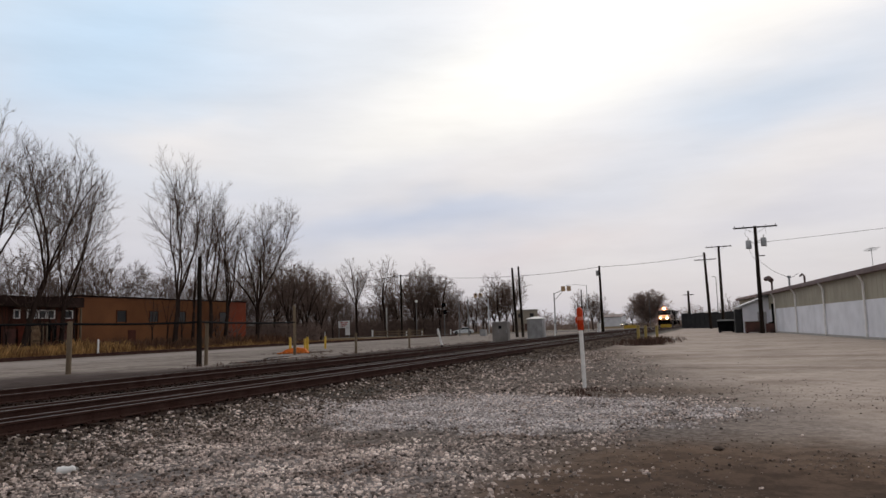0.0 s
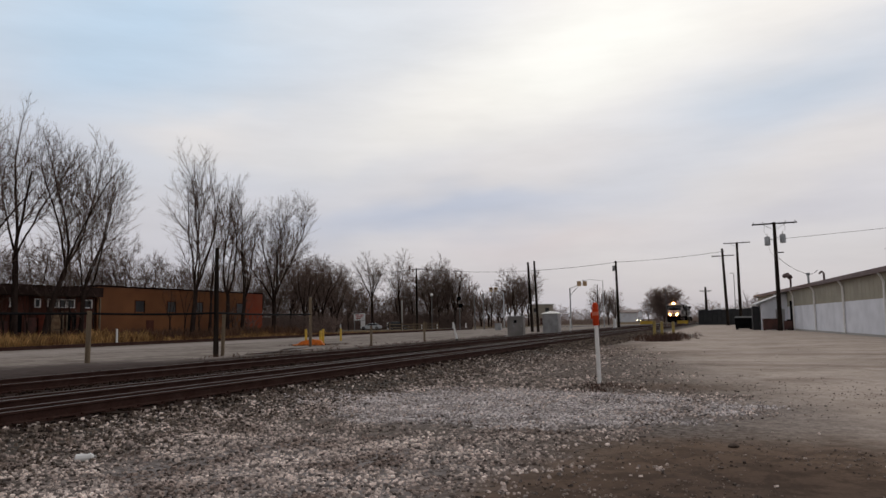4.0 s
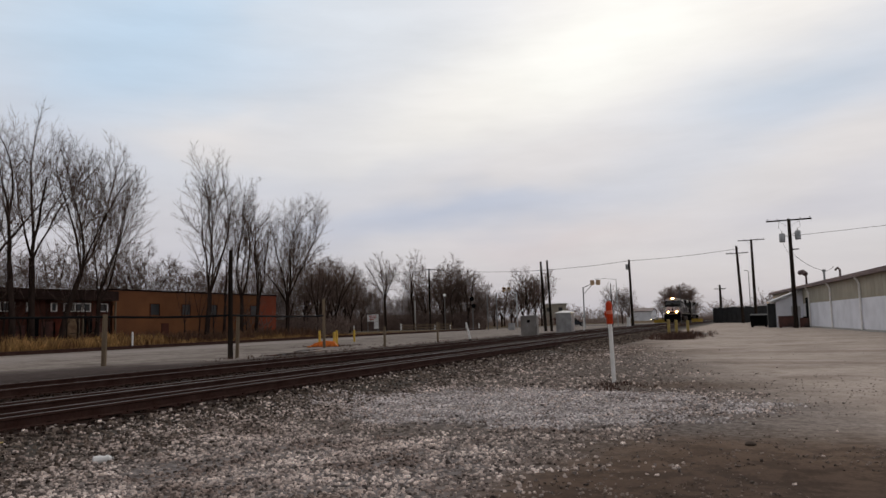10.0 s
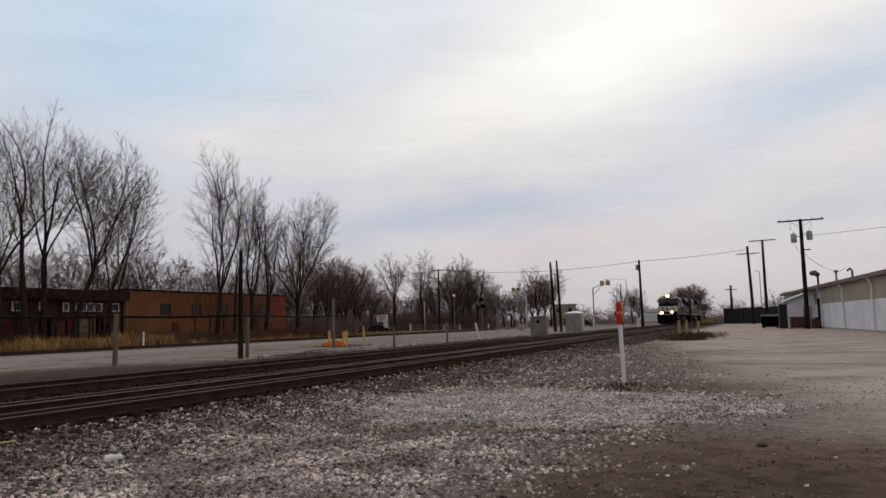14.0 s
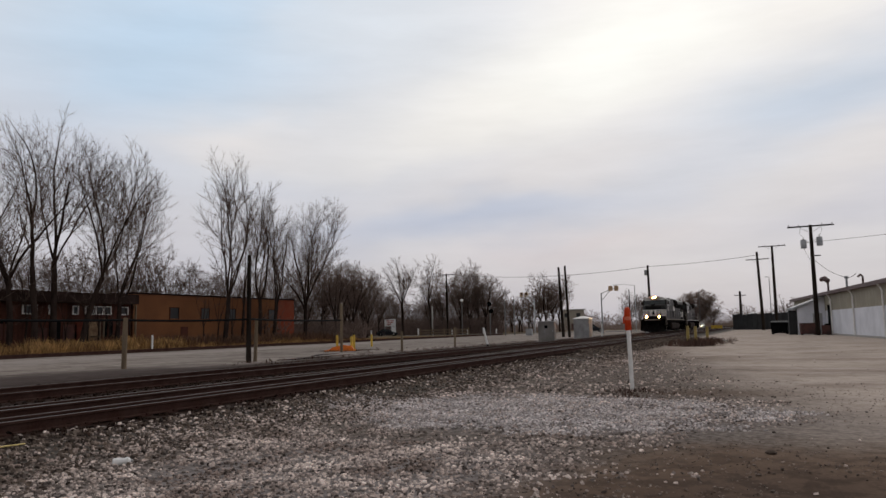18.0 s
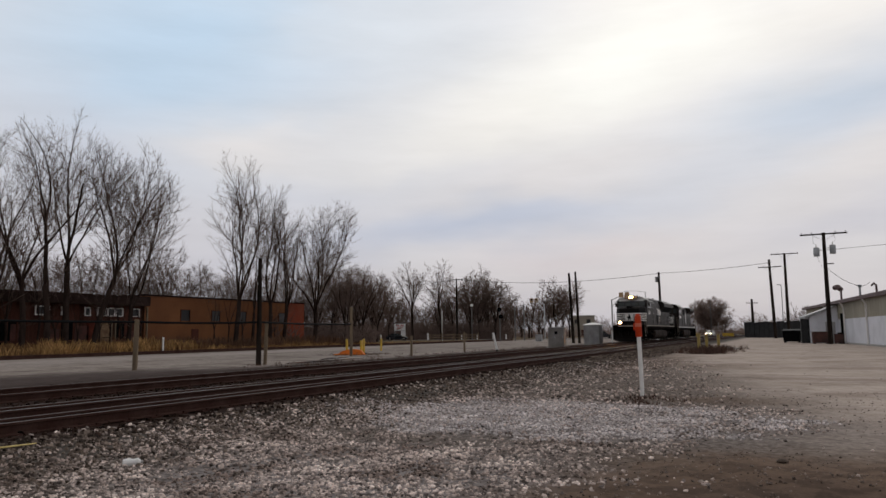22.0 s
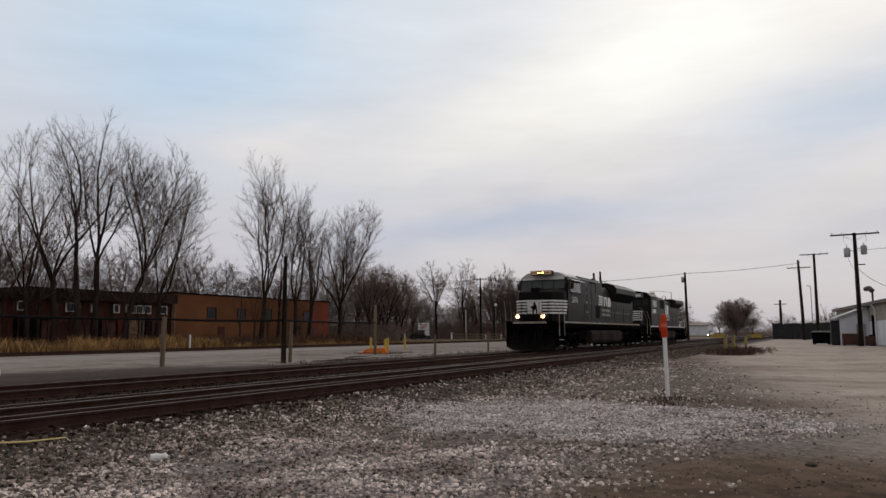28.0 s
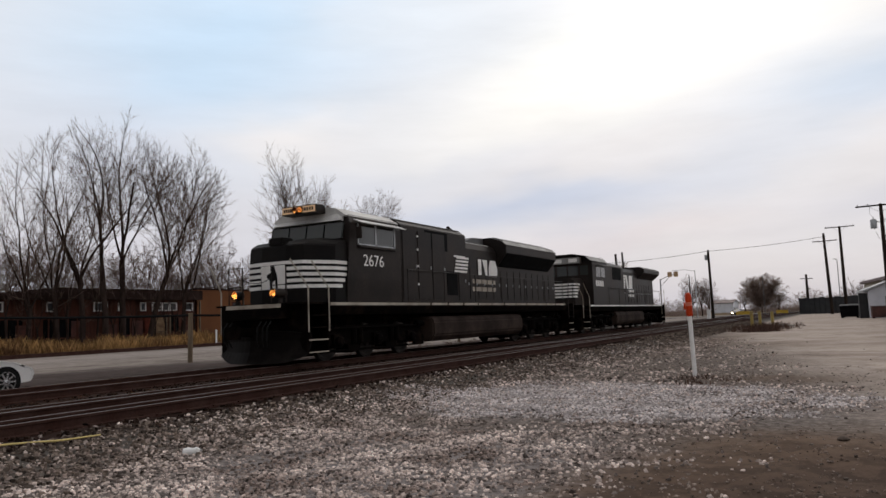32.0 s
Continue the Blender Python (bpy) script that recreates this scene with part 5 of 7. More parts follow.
def leaning_post():
    p = thing("signal_post", "leaning white post with a dark foot", "post", pose(-18.7, 49.6, 0, 0, -13, 0))
    part("post", Shape().tube([(0, 0, 0.25), (0, 0, 1.45)], 0.07, 12), POSTWHITE, p, smooth=True)
    part("foot", Shape().tube([(0, 0, -0.1), (0, 0, 0.25)], 0.075, 12), POLE, p)


leaning_post()


CABINET = mat("weathered grey cabinet paint", (0.27, 0.25, 0.235), 0.65, 0.1, 0.2, 1.2, 16, 0.05, (0.19, 0.172, 0.16))


def relay_cabinet():
    c = thing("relay_cabinet", "grey steel signal cabinet beside the tracks", "cabinet", pose(-18.05, 62.4, 0))
    part("body", Shape().box(-0.7, 0.7, -0.35, 0.35, 0.12, 1.80), CABINET, c, bevel=0.02)
    part("plinth", Shape().box(-0.85, 0.85, -0.45, 0.45, -0.05, 0.12), CONCRETE, c)
    part("roof", Shape().box(-0.75, 0.75, -0.40, 0.40, 1.80, 1.87), ALU, c, bevel=0.015)
    for x in (-0.68, 0.02):
        d = part("door", Shape().box(x, x + 0.66, -0.375, -0.352, 0.2, 1.74), CABINET, c, bevel=0.008)
        part("handle", Shape().box(x + 0.55, x + 0.59, -0.40, -0.375, 0.9, 1.1), GALV, d)
    part("warning_plate", Shape().box(-0.12, 0.14, -0.382, -0.377, 1.25, 1.5), DARK, c, "small dark plate")


def signal_hut():
    c = thing("signal_hut", "silver metal signal hut with a shallow hip roof", "equipment hut", pose(-19.2, 80.4, 0, 0, 0, 0) @ Matrix.Diagonal((0.84, 0.84, 1, 1)))
    part("cabin_shell", Shape().box(-1.0, 1.0, -1.0, 1.0, 0.1, 2.15), ALU, c, bevel=0.02)
    part("plinth", Shape().box(-1.05, 1.05, -1.05, 1.05, -0.05, 0.1), CONCRETE, c)
    part("roof", Shape().loft([[(-1.12, -1.12, 2.13), (1.12, -1.12, 2.13), (1.12, 1.12, 2.13), (-1.12, 1.12, 2.13)], [(-1.12, -1.12, 2.19), (1.12, -1.12, 2.19), (1.12, 1.12, 2.19), (-1.12, 1.12, 2.19)], [(-0.25, -0.25, 2.42), (0.25, -0.25, 2.42), (0.25, 0.25, 2.42), (-0.25, 0.25, 2.42)]]), POSTWHITE, c, "pale metal hip roof")
    d = part("door", Shape().box(1.002, 1.03, -0.45, 0.45, 0.15, 2.0), ALU, c, bevel=0.01)
    part("handle", Shape().box(1.03, 1.06, 0.3, 0.36, 1.0, 1.12), GALV, d)
    rib = Shape()
    for i in range(7):
        rib.box(-0.9 + i * 0.3 - 0.015, -0.9 + i * 0.3 + 0.015, -1.012, -1.0, 0.12, 2.1)
    part("wall_ribs", rib, ALU, c)


relay_cabinet()
signal_hut()


AMBERBACK = mat("faded amber signal backing", (0.55, 0.36, 0.20), 0.6, 0, 0.2, 2, 12, 0.05)


def cantilever(x, y, h, reach, turn, label):
    c = thing("crossing_signal", label, "crossing signal", pose(x, y, 0, 0, 0, turn))
    part("mast", Shape().tube([(0, 0, -0.2), (0, 0, h)], [0.14, 0.11], 12), GALV, c, smooth=True)
    part("arm", Shape().tube([(0, 0, h - 0.1), (reach * 0.6, 0, h + 0.55), (reach, 0, h + 0.75)], 0.06, 8).tube([(0, 0, h - 1.3), (reach * 0.65, 0, h + 0.5)], 0.05, 8), GALV, c)
    for u in (0.62, 1.0):
        hd = part("signal_head", Shape().box(reach * u - 0.36, reach * u + 0.36, -0.22, 0.0, h + 0.30, h + 1.15), AMBERBACK, c, "faded amber signal head", 0.03)
        part("lens", Shape().lathe([(0.2, 0.0), (0.2, 0.1)], "y", (reach * u, 0, h + 0.9), 12), DARK, hd)
    part("base", Shape().box(-0.35, 0.35, -0.35, 0.35, -0.05, 0.15), CONCRETE, c)
    return c


cantilever(-27.4, 129, 7.0, 2.6, 10, "cantilever crossing signal with amber heads on a grey mast")
cantilever(-46, 150, 7.4, 2.6, 200, "second cantilever crossing signal in front of the trees")


# ---- overhead wires ----
def wire(name, points, sag, r=0.02, label="thin black overhead wire"):
    s = Shape()
    path = []
    for a, b in zip(points, points[1:]):
        for i in range(13):
            t = i / 12
            p = Vector(a).lerp(Vector(b), t)
            p.z -= sag * 4 * t * (1 - t)
            if i or not path:
                path.append(p)
    s.tube(path, r, 5)
    return solid(name, s, WIRE, label, "cable", kind="structure")


wire("cable_span_1", [(-66, 150, 13.3), (-20.6, 138.5, 11.9)], 1.2, 0.035)
wire("cable_span_2", [(-20.6, 138.5, 11.9), (-1.9, 139, 13.0)], 0.25, 0.035)
wire("cable_span_3", [(-110, 160, 13.0), (-66, 150, 13.3)], 0.8, 0.035)
wire("cable_span_4", [(3.75, 81.8, 9.2), (40, 70, 11)], 0.3, 0.018)
wire("cable_span_5", [(3.75, 81.8, 7.6), (5.9, 78, 5.5), (6.9, 76, 5.6)], 0.25, 0.02)
wire("cable_span_6", [(-27.0, 13.6, 2.15), (-25.3, 23.4, 2.05), (-23.0, 28.7, 2.05), (-26.1, 42, 2.1), (-40, 64, 2.0)], 0.05, 0.05, "sagging black cable strung between the posts")


# ---- warehouse ----
def warehouse():
    a, b = Vector((2.38, 111, 0)), Vector((11.9, 20, 0))
    ang = math.degrees(math.atan2(b.y - a.y, b.x - a.x))
    length = (b - a).length
    w = thing("warehouse", "long low warehouse with tan upper wall and white lower wall", "warehouse", pose(a.x, a.y, 0, 0, 0, ang))
    # own x runs along the wall towards the camera, own y into the building
    part("lower_wall", Shape().box(0, length, 0, 0.25, -0.1, 2.45), WALLWHITE, w, "white painted lower wall")
    part("upper_wall", Shape().box(0, length, 0.03, 0.25, 2.45, 4.15), WALLTAN, w, "tan metal upper wall")
    part("end_wall", Shape().box(0, 0.25, 0.25, 22, -0.1, 4.2).box(length - 0.25, length, 0.25, 22, -0.1, 4.2), WALLTAN, w)
    part("back_wall", Shape().box(0, length, 22, 22.25, -0.1, 4.2), WALLTAN, w)
    part("roof", Shape().prism([(-0.35, 4.15), (11, 5.6), (22.6, 4.15), (22.6, 4.3), (11, 5.75), (-0.35, 4.3)], "x", -0.3, length + 0.3), ROOFMETAL, w, "grey sheet roof")
    part("eave", Shape().box(-0.3, length + 0.3, -0.42, -0.35, 4.02, 4.33).box(-0.3, length + 0.3, -0.35, 0.0, 4.02, 4.06), EAVE, w, "dark red eave trim")
    x = 17.0
    while x < length:
        d = Shape().tube([(x, -0.38, 4.05), (x, -0.2, 3.8), (x + 0.02, -0.09, 3.5), (x + 0.02, -0.09, 0.1)], 0.075, 8)
        part("downspout", d, POSTWHITE, w, "white downspout")
        x += 10.4
    rib = mesh_of("cladding_rib", Shape().box(0, 0.03, 0.018, 0.03, 2.46, 4.1), WALLTAN)
    for i in range(int(length / 1.0)):
        ob = new("cladding_rib", rib)
        ob.parent, ob.location = w, (i * 1.0, 0, 0)
    part("base_strip", Shape().box(28, length, -0.05, 0.0, -0.05, 0.14), CONCRETE, w)
    # lean-to against the far part of the wall
    lean = part("lean_to", Shape().prism([(0, -0.1), (-2.7, -0.1), (-2.7, 2.75), (0, 3.85)], "x", 19, 23.5), WALLWHITE, w, "pale grey lean-to shed")
    part("lean_to_roof", Shape().prism([(0.0, 3.90), (-3.15, 2.60), (-3.15, 2.82), (0.0, 4.0)], "x", 18.8, 23.8), GALV, lean, "grey sheet roof of the lean-to")
    part("lean_to_screen", Shape().box(22.6, 23.4, -3.5, -2.75, -0.05, 2.55), FENCE, lean, "dark green boarding beside the lean-to")
    part("lean_to_door", Shape().box(23.5, 23.53, -1.2, -0.3, 0, 2.2), ALU, lean)
    v = Shape().tube([(24.5, 0.3, 4.1), (24.5, 0.3, 5.55)], 0.10, 8).tube([(24.5, 0.3, 5.5), (24.1, 0.1, 5.8), (23.5, -0.1, 5.75)], 0.26, 8)
    part("roof_vent", v, EAVE, w, "dark mushroom roof vent")
    g = Shape().tube([(37, 1.0, 4.2), (37, 1.0, 5.2), (36.7, 0.9, 5.4), (36.2, 0.8, 5.25)], 0.09, 8)
    part("vent_pipe", g, EAVE, w)
    fl = Shape().tube([(14, 4, 4.5), (14, 4, 6.2)], 0.12, 8).tube([(14, 4, 6.2), (14, 4, 6.5)], 0.2, 8)
    part("flue", fl, GALV, w)
    ant = Shape().tube([(50, 3, 4.5), (50, 3, 6.4)], 0.02, 5).tube([(49.2, 3, 6.2), (50.8, 3, 6.35)], 0.015, 5)
    for i in range(5):
        ant.tube([(49.3 + i * 0.35, 2.6, 6.22 + i * 0.03), (49.3 + i * 0.35, 3.4, 6.22 + i * 0.03)], 0.012, 4)
    part("aerial", ant, GALV, w)
    wall_pipe = Shape().tube([(26.6, -0.15, 0), (26.6, -0.15, 3.0)], 0.13, 8).box(26.3, 27.0, -0.6, -0.1, 0, 1.1)
    part("meter_box", wall_pipe, DARK, w, "dark meter box and pipe")
    return w


warehouse()


def steel_box(x, y, w, d, h, turn, label):
    b = thing("crate", label, "crate", pose(x, y, 0, 0, 0, turn))
    part("body", Shape().box(-w / 2, w / 2, -d / 2, d / 2, 0.08, h), RUSTBOX, b, bevel=0.02)
    part("lid", Shape().box(-w / 2 - 0.03, w / 2 + 0.03, -d / 2 - 0.03, d / 2 + 0.03, h, h + 0.06), RUSTBOX, b, bevel=0.01)
    for u in (-0.4, 0.4):
        part("skid", Shape().box(w * u - 0.06, w * u + 0.06, -d / 2, d / 2, 0, 0.08), GRIME, b)


RUSTBOX = mat("red brown box paint", (0.10, 0.038, 0.030), 0.7, 0, 0.3, 1.5, 12, 0.1, (0.05, 0.025, 0.02))
steel_box(3.0, 84.6, 1.5, 0.9, 1.15, 6, "rusty red brown steel box standing by the lean-to")
steel_box(4.6, 84.0, 0.8, 0.7, 0.9, 0, "small red brown steel box by the warehouse wall")


def dumpster():
    d = thing("dumpster", "dark rubbish dumpster near the fence", "dumpster", pose(0.42, 92.5, 0, 0, 0, -6) @ Matrix.Diagonal((0.72, 1, 1, 1)))
    part("bin", Shape().prism([(-1.15, 0.12), (1.15, 0.12), (1.25, 1.35), (-1.25, 1.35)], "y", -0.75, 0.75), DARK, d, bevel=0.03)
    part("lid", Shape().box(-1.28, 1.28, -0.8, 0.8, 1.35, 1.42, pose(0, 0, 0.02, 6, 0, 0)), FENCE, d)
    for x in (-1.0, 1.0):
        part("skid", Shape().box(x - 0.1, x + 0.1, -0.7, 0.7, 0, 0.12), GRIME, d)


dumpster()


def board_fence(x0, y0, x1, y1, h):
    n = 16
    f = thing("fence", "tall dark grey panel fence behind the lot", "fence", pose(x0, y0, 0, 0, 0, math.degrees(math.atan2(y1 - y0, x1 - x0))))
    step = math.hypot(x1 - x0, y1 - y0) / n
    for i in range(n):
        part("panel", Shape().box(i * step + 0.04, (i + 1) * step - 0.04, -0.03, 0.03, 0.05, h + 0.08 * math.sin(i * 2.1)), FENCE, f)
    for i in range(n + 1):
        part("post", Shape().box(i * step - 0.06, i * step + 0.06, -0.1, 0.1, -0.1, h + 0.1), FENCE, f)


board_fence(-7.3, 152, 6.2, 138, 2.9)


# ---- buildings across the yard ----
def brick_building():
    b = thing("brick_building", "long brown brick building with a flat roof", "building", pose(-60, 0, 0))
    part("wall", Shape().box(-12, 0, 56.5, 80.7, -0.1, 5.6), BRICK, b, "brown brick wall")
    part("red_bay", Shape().box(-12, 0.05, 80.7, 84.3, -0.1, 5.62), BRICKRED, b, "red brick end bay")
    part("coping", Shape().box(-12.1, 0.12, 56.4, 84.4, 5.62, 5.76), DARKROOF, b, "dark coping")
    for y in (62.2, 67.0, 71.6, 79.4):
        w = part("window", Shape().box(0.0, 0.03, y - 0.62, y + 0.62, 3.1, 4.25), WINGLASS, b, "dark boarded window")
        fr = Shape().box(0.0, 0.09, y - 0.70, y - 0.62, 3.0, 4.33).box(0.0, 0.09, y + 0.62, y + 0.70, 3.0, 4.33).box(0.0, 0.09, y - 0.62, y + 0.62, 4.25, 4.33)
        part("window_frame", fr, DARKSIDING, w)
        part("sill", Shape().box(0.0, 0.14, y - 0.76, y + 0.76, 2.92, 3.0), BRICK, w)
    part("door", Shape().box(0.0, 0.04, 63.2, 64.3, 0, 2.2), DARKSIDING, b)
    return b


def timber_house():
    b = thing("house", "long dark brown house with white window frames", "house", pose(-60, 0, 0))
    part("wall", Shape().box(-11, 0, 16, 56.2, -0.1, 4.5), DARKSIDING, b)
    part("roof", Shape().box(-11.5, 0.9, 15.5, 40.0, 4.45, 4.95).box(-11.5, 0.9, 40.0, 56.4, 4.5, 5.45), DARKROOF, b, "dark flat roof with a deep fascia")
    for y, wid in ((18, 0.8), (22, 0.6), (27, 0.8), (31, 0.5), (35.5, 0.7), (40, 0.5), (44.9, 1.3), (47.1, 0.5), (49.6, 0.5), (51.2, 0.9), (52.3, 0.7), (53.3, 0.7), (55.3, 0.9)):
        w = part("window", Shape().box(0.0, 0.03, y - wid / 2, y + wid / 2, 3.5, 4.15), WINGLASS, b)
        fr = Shape()
        for u in (-wid / 2 - 0.08, wid / 2 - 0.02):
            fr.box(0.0, 0.10, y + u, y + u + 0.1, 3.42, 4.25)
        fr.box(0.0, 0.09, y - wid / 2 + 0.02, y + wid / 2 - 0.02, 4.15, 4.25).box(0.0, 0.09, y - wid / 2 + 0.02, y + wid / 2 - 0.02, 3.42, 3.5)
        part("window_frame", fr, POSTWHITE, w, "white window frame")
    for y in (20, 26, 33, 38, 46.5):
        part("porch_post", Shape().box(0.75, 0.9, y, y + 0.15, 0, 4.45), DARKSIDING, b)
    # flat shade-coloured porch bays along the ground floor, between worn red boarding and a pale doorway
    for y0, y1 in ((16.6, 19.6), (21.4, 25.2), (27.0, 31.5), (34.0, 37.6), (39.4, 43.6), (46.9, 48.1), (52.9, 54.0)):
        bay = part("porch_bay", Shape().box(0.0, 0.02, y0, y1, 0.25, 2.75), DARK, b, "flat dark sheet painted as the shade in a porch bay")
        for y in np.arange(y0 + 0.4, y1 - 0.2, 0.9):
            part("baluster", Shape().box(0.05, 0.13, y, y + 0.10, 0.25, 2.75), DARKSIDING, bay)
        part("bay_rail", Shape().box(0.05, 0.14, y0, y1, 1.05, 1.17), DARKSIDING, bay)
    part("door", Shape().box(0.0, 0.06, 51.0, 52.3, 0.5, 2.75), mat("tan door paint", (0.30, 0.20, 0.12), 0.8, 0, 0.25, 1.5, 12, 0.1, (0.16, 0.09, 0.055), spec=0.1), b, "tan weathered door")
    part("door_surround", Shape().box(0.0, 0.05, 49.6, 50.9, 0.5, 2.9), mat("worn red boarding", (0.16, 0.040, 0.026), 0.85, 0, 0.3, 1.2, 12, 0.2, (0.08, 0.026, 0.018), spec=0.06), b, "worn red boarding beside the door")
    for y in (50.85, 52.3, 52.75):
        part("door_post", Shape().box(0.0, 0.14, y, y + 0.16, 0.5, 3.1), POST, b, "pale weathered post beside the door")
    part("corner_post", Shape().box(0.75, 0.9, 56.0, 56.15, 0, 4.4), POST, b, "pale corner post")
    for y, tall in ((17, 2.6), (24, 2.2), (29, 2.7), (37, 2.3), (42, 2.6), (45.2, 2.2), (48.3, 2.5), (54.2, 2.0)):
        part("wall_panel", Shape().box(0.0, 0.05, y, y + 1.5, 0.3, tall), mat("faded red boarding", (0.11, 0.035, 0.026), 0.85, 0, 0.35, 1.2, 12, 0.2, (0.06, 0.024, 0.018)), b, "faded red boarding")
    st = Shape()
    for i in range(4):
        st.box(0.9 + i * 0.3, 1.2 + i * 0.3, 50.8, 53.0, 0, 0.72 - i * 0.18)
    part("porch_steps", st, POST, b)
    part("porch_rail", Shape().box(2.0, 2.1, 50.6, 50.75, 0, 1.4).box(0.9, 2.1, 50.6, 50.7, 1.3, 1.4), POST, b)
    part("porch_rail", Shape().box(2.0, 2.1, 53.1, 53.25, 0, 1.4).box(0.9, 2.1, 53.1, 53.2, 1.3, 1.4), POST, b)
    return b


brick_building()
timber_house()


def far_house(x, y, w, d, h, turn, wall, roof, label, pitch=0.28):
    b = thing("house", label, "house", pose(x, y, 0, 0, 0, turn))
    part("wall", Shape().prism([(-w / 2, 0), (w / 2, 0), (w / 2, h), (0, h + w * pitch), (-w / 2, h)], "y", -d / 2, d / 2), wall, b)
    part("roof", Shape().prism([(-w / 2 - 0.4, h - 0.1), (0, h + w * pitch + 0.12), (w / 2 + 0.4, h - 0.1), (w / 2 + 0.4, h + 0.1), (0, h + w * pitch + 0.35), (-w / 2 - 0.4, h + 0.1)], "y", -d / 2 - 0.4, d / 2 + 0.4), roof, b)
    for u in (-0.28, 0.28):
        part("window", Shape().box(w * u - 0.6, w * u + 0.6, -d / 2 - 0.03, -d / 2, 1.0, 2.2), WINGLASS, b)
    part("door", Shape().box(-0.45, 0.45, -d / 2 - 0.04, -d / 2, 0, 2.1), DARKSIDING, b)


far_house(-47.0, 352, 8, 9, 4.3, 82, WALLWHITE, EAVE, "small white house with a dark red roof past the crossing", 0.13)

# ---- vehicles ----
def car(name, label, paint, m, headlights=None, tail=None, estate=False):
    """A saloon or estate car, nose towards its own +y, wheels on z = 0."""
    c = thing(name, label, "car", m)
    top = 1.46 if not estate else 1.66
    side = [(2.22, 0.30), (2.30, 0.50), (2.24, 0.62), (1.85, 0.76), (1.35, 0.86), (0.92, 0.96), (-1.55, 1.00), (-2.15, 0.98), (-2.30, 0.80), (-2.32, 0.45), (-2.2, 0.28), (-1.0, 0.2), (1.0, 0.2)]
    body = Shape().loft([[(x, y * k, z) for y, z in side] for x, k in ((-0.86, 0.985), (-0.90, 1.0), (0.90, 1.0), (0.86, 0.985))])
    b = part("body", body, paint, c, bevel=0.035, smooth=True)
    rear = -1.45 if not estate else -2.15
    cab = Shape().loft([[(-0.80, 0.98, 0.97), (0.80, 0.98, 0.97), (0.80, rear - 0.3, 0.97), (-0.80, rear - 0.3, 0.97)],
                        [(-0.62, 0.10, top - 0.05), (0.62, 0.10, top - 0.05), (0.62, rear + 0.35, top - 0.05), (-0.62, rear + 0.35, top - 0.05)]])
    part("glasshouse", cab, CARGLASS, c, "dark car windows", 0.03, True)
    roof = Shape().loft([[(-0.64, 0.16, top - 0.06), (0.64, 0.16, top - 0.06), (0.64, rear + 0.3, top - 0.06), (-0.64, rear + 0.3, top - 0.06)],
                         [(-0.55, 0.0, top), (0.55, 0.0, top), (0.55, rear + 0.45, top), (-0.55, rear + 0.45, top)]])
    part("roof", roof, paint, c, bevel=0.03, smooth=True)
    pil = Shape()
    for s in (-1, 1):
        for y0, y1 in ((0.99, 0.14), (-0.35, -0.32), (rear - 0.28, rear + 0.33)):
            pil.tube([(s * 0.80, y0, 0.98), (s * 0.63, y1, top - 0.05)], 0.035, 6)
    part("roof_frame", pil, paint, c)
    for s in (-1, 1):
        for y in (1.58, -1.38):
            arch = Shape().lathe([(0.36, s * 0.84), (0.36, s * 0.912)], "x", (0, y, 0.33), 24)
            part("wheel_arch", arch, DARK, c)
            w = part("wheel", Shape().lathe([(0.20, s * 0.72), (0.315, s * 0.72), (0.33, s * 0.76), (0.33, s * 0.89), (0.315, s * 0.925), (0.225, s * 0.928)], "x", (0, y, 0.33), 28), RUBBER, c, "black tyre", smooth=True)
            rim = Shape().lathe([(0.05, s * 0.90), (0.05, s * 0.935), (0.03, s * 0.94)], "x", (0, y, 0.33), 12)
            for i in range(9):
                a = 2 * math.pi * i / 9
                ca, sa = math.cos(a), math.sin(a)
                rim.box(min(s * 0.905, s * 0.93), max(s * 0.905, s * 0.93), 0.03, 0.215, -0.022, 0.022, pose(0, y, 0.33, math.degrees(a), 0, 0))
            rim.lathe([(0.205, s * 0.89), (0.225, s * 0.93), (0.235, s * 0.93), (0.225, s * 0.88)], "x", (0, y, 0.33), 24)
            part("rim", rim, CHROME, w, "bright alloy rim")
        part("headlight", Shape().loft([[(s * 0.46, 2.20, 0.55), (s * 0.80, 2.06, 0.57), (s * 0.86, 1.90, 0.70), (s * 0.5, 2.12, 0.66)], [(s * 0.46, 2.31, 0.53), (s * 0.80, 2.27, 0.55), (s * 0.905, 1.98, 0.71), (s * 0.5, 2.27, 0.665)]]), headlights or CHROME, c, "headlight")
        part("tail_light", Shape().box(min(s * 0.55, s * 0.87), max(s * 0.55, s * 0.87), -2.34, -2.25, 0.68, 0.86), tail or REDORANGE, c, "red tail light")
        part("door_mirror", Shape().box(min(s * 0.84, s * 1.0), max(s * 0.84, s * 1.0), 0.62, 0.76, 0.98, 1.1), paint, c, bevel=0.02)
        part("door_seam", Shape().box(min(s * 0.900, s * 0.904), max(s * 0.900, s * 0.904), 0.82, 0.84, 0.35, 0.95).box(min(s * 0.900, s * 0.904), max(s * 0.900, s * 0.904), -0.36, -0.34, 0.35, 0.95), DARK, c)
    part("bumper_slot", Shape().box(-0.55, 0.55, 2.27, 2.305, 0.36, 0.5), DARK, c)
    part("number_plate", Shape().box(-0.2, 0.2, -2.34, -2.31, 0.55, 0.68), POSTWHITE, c)
    return c


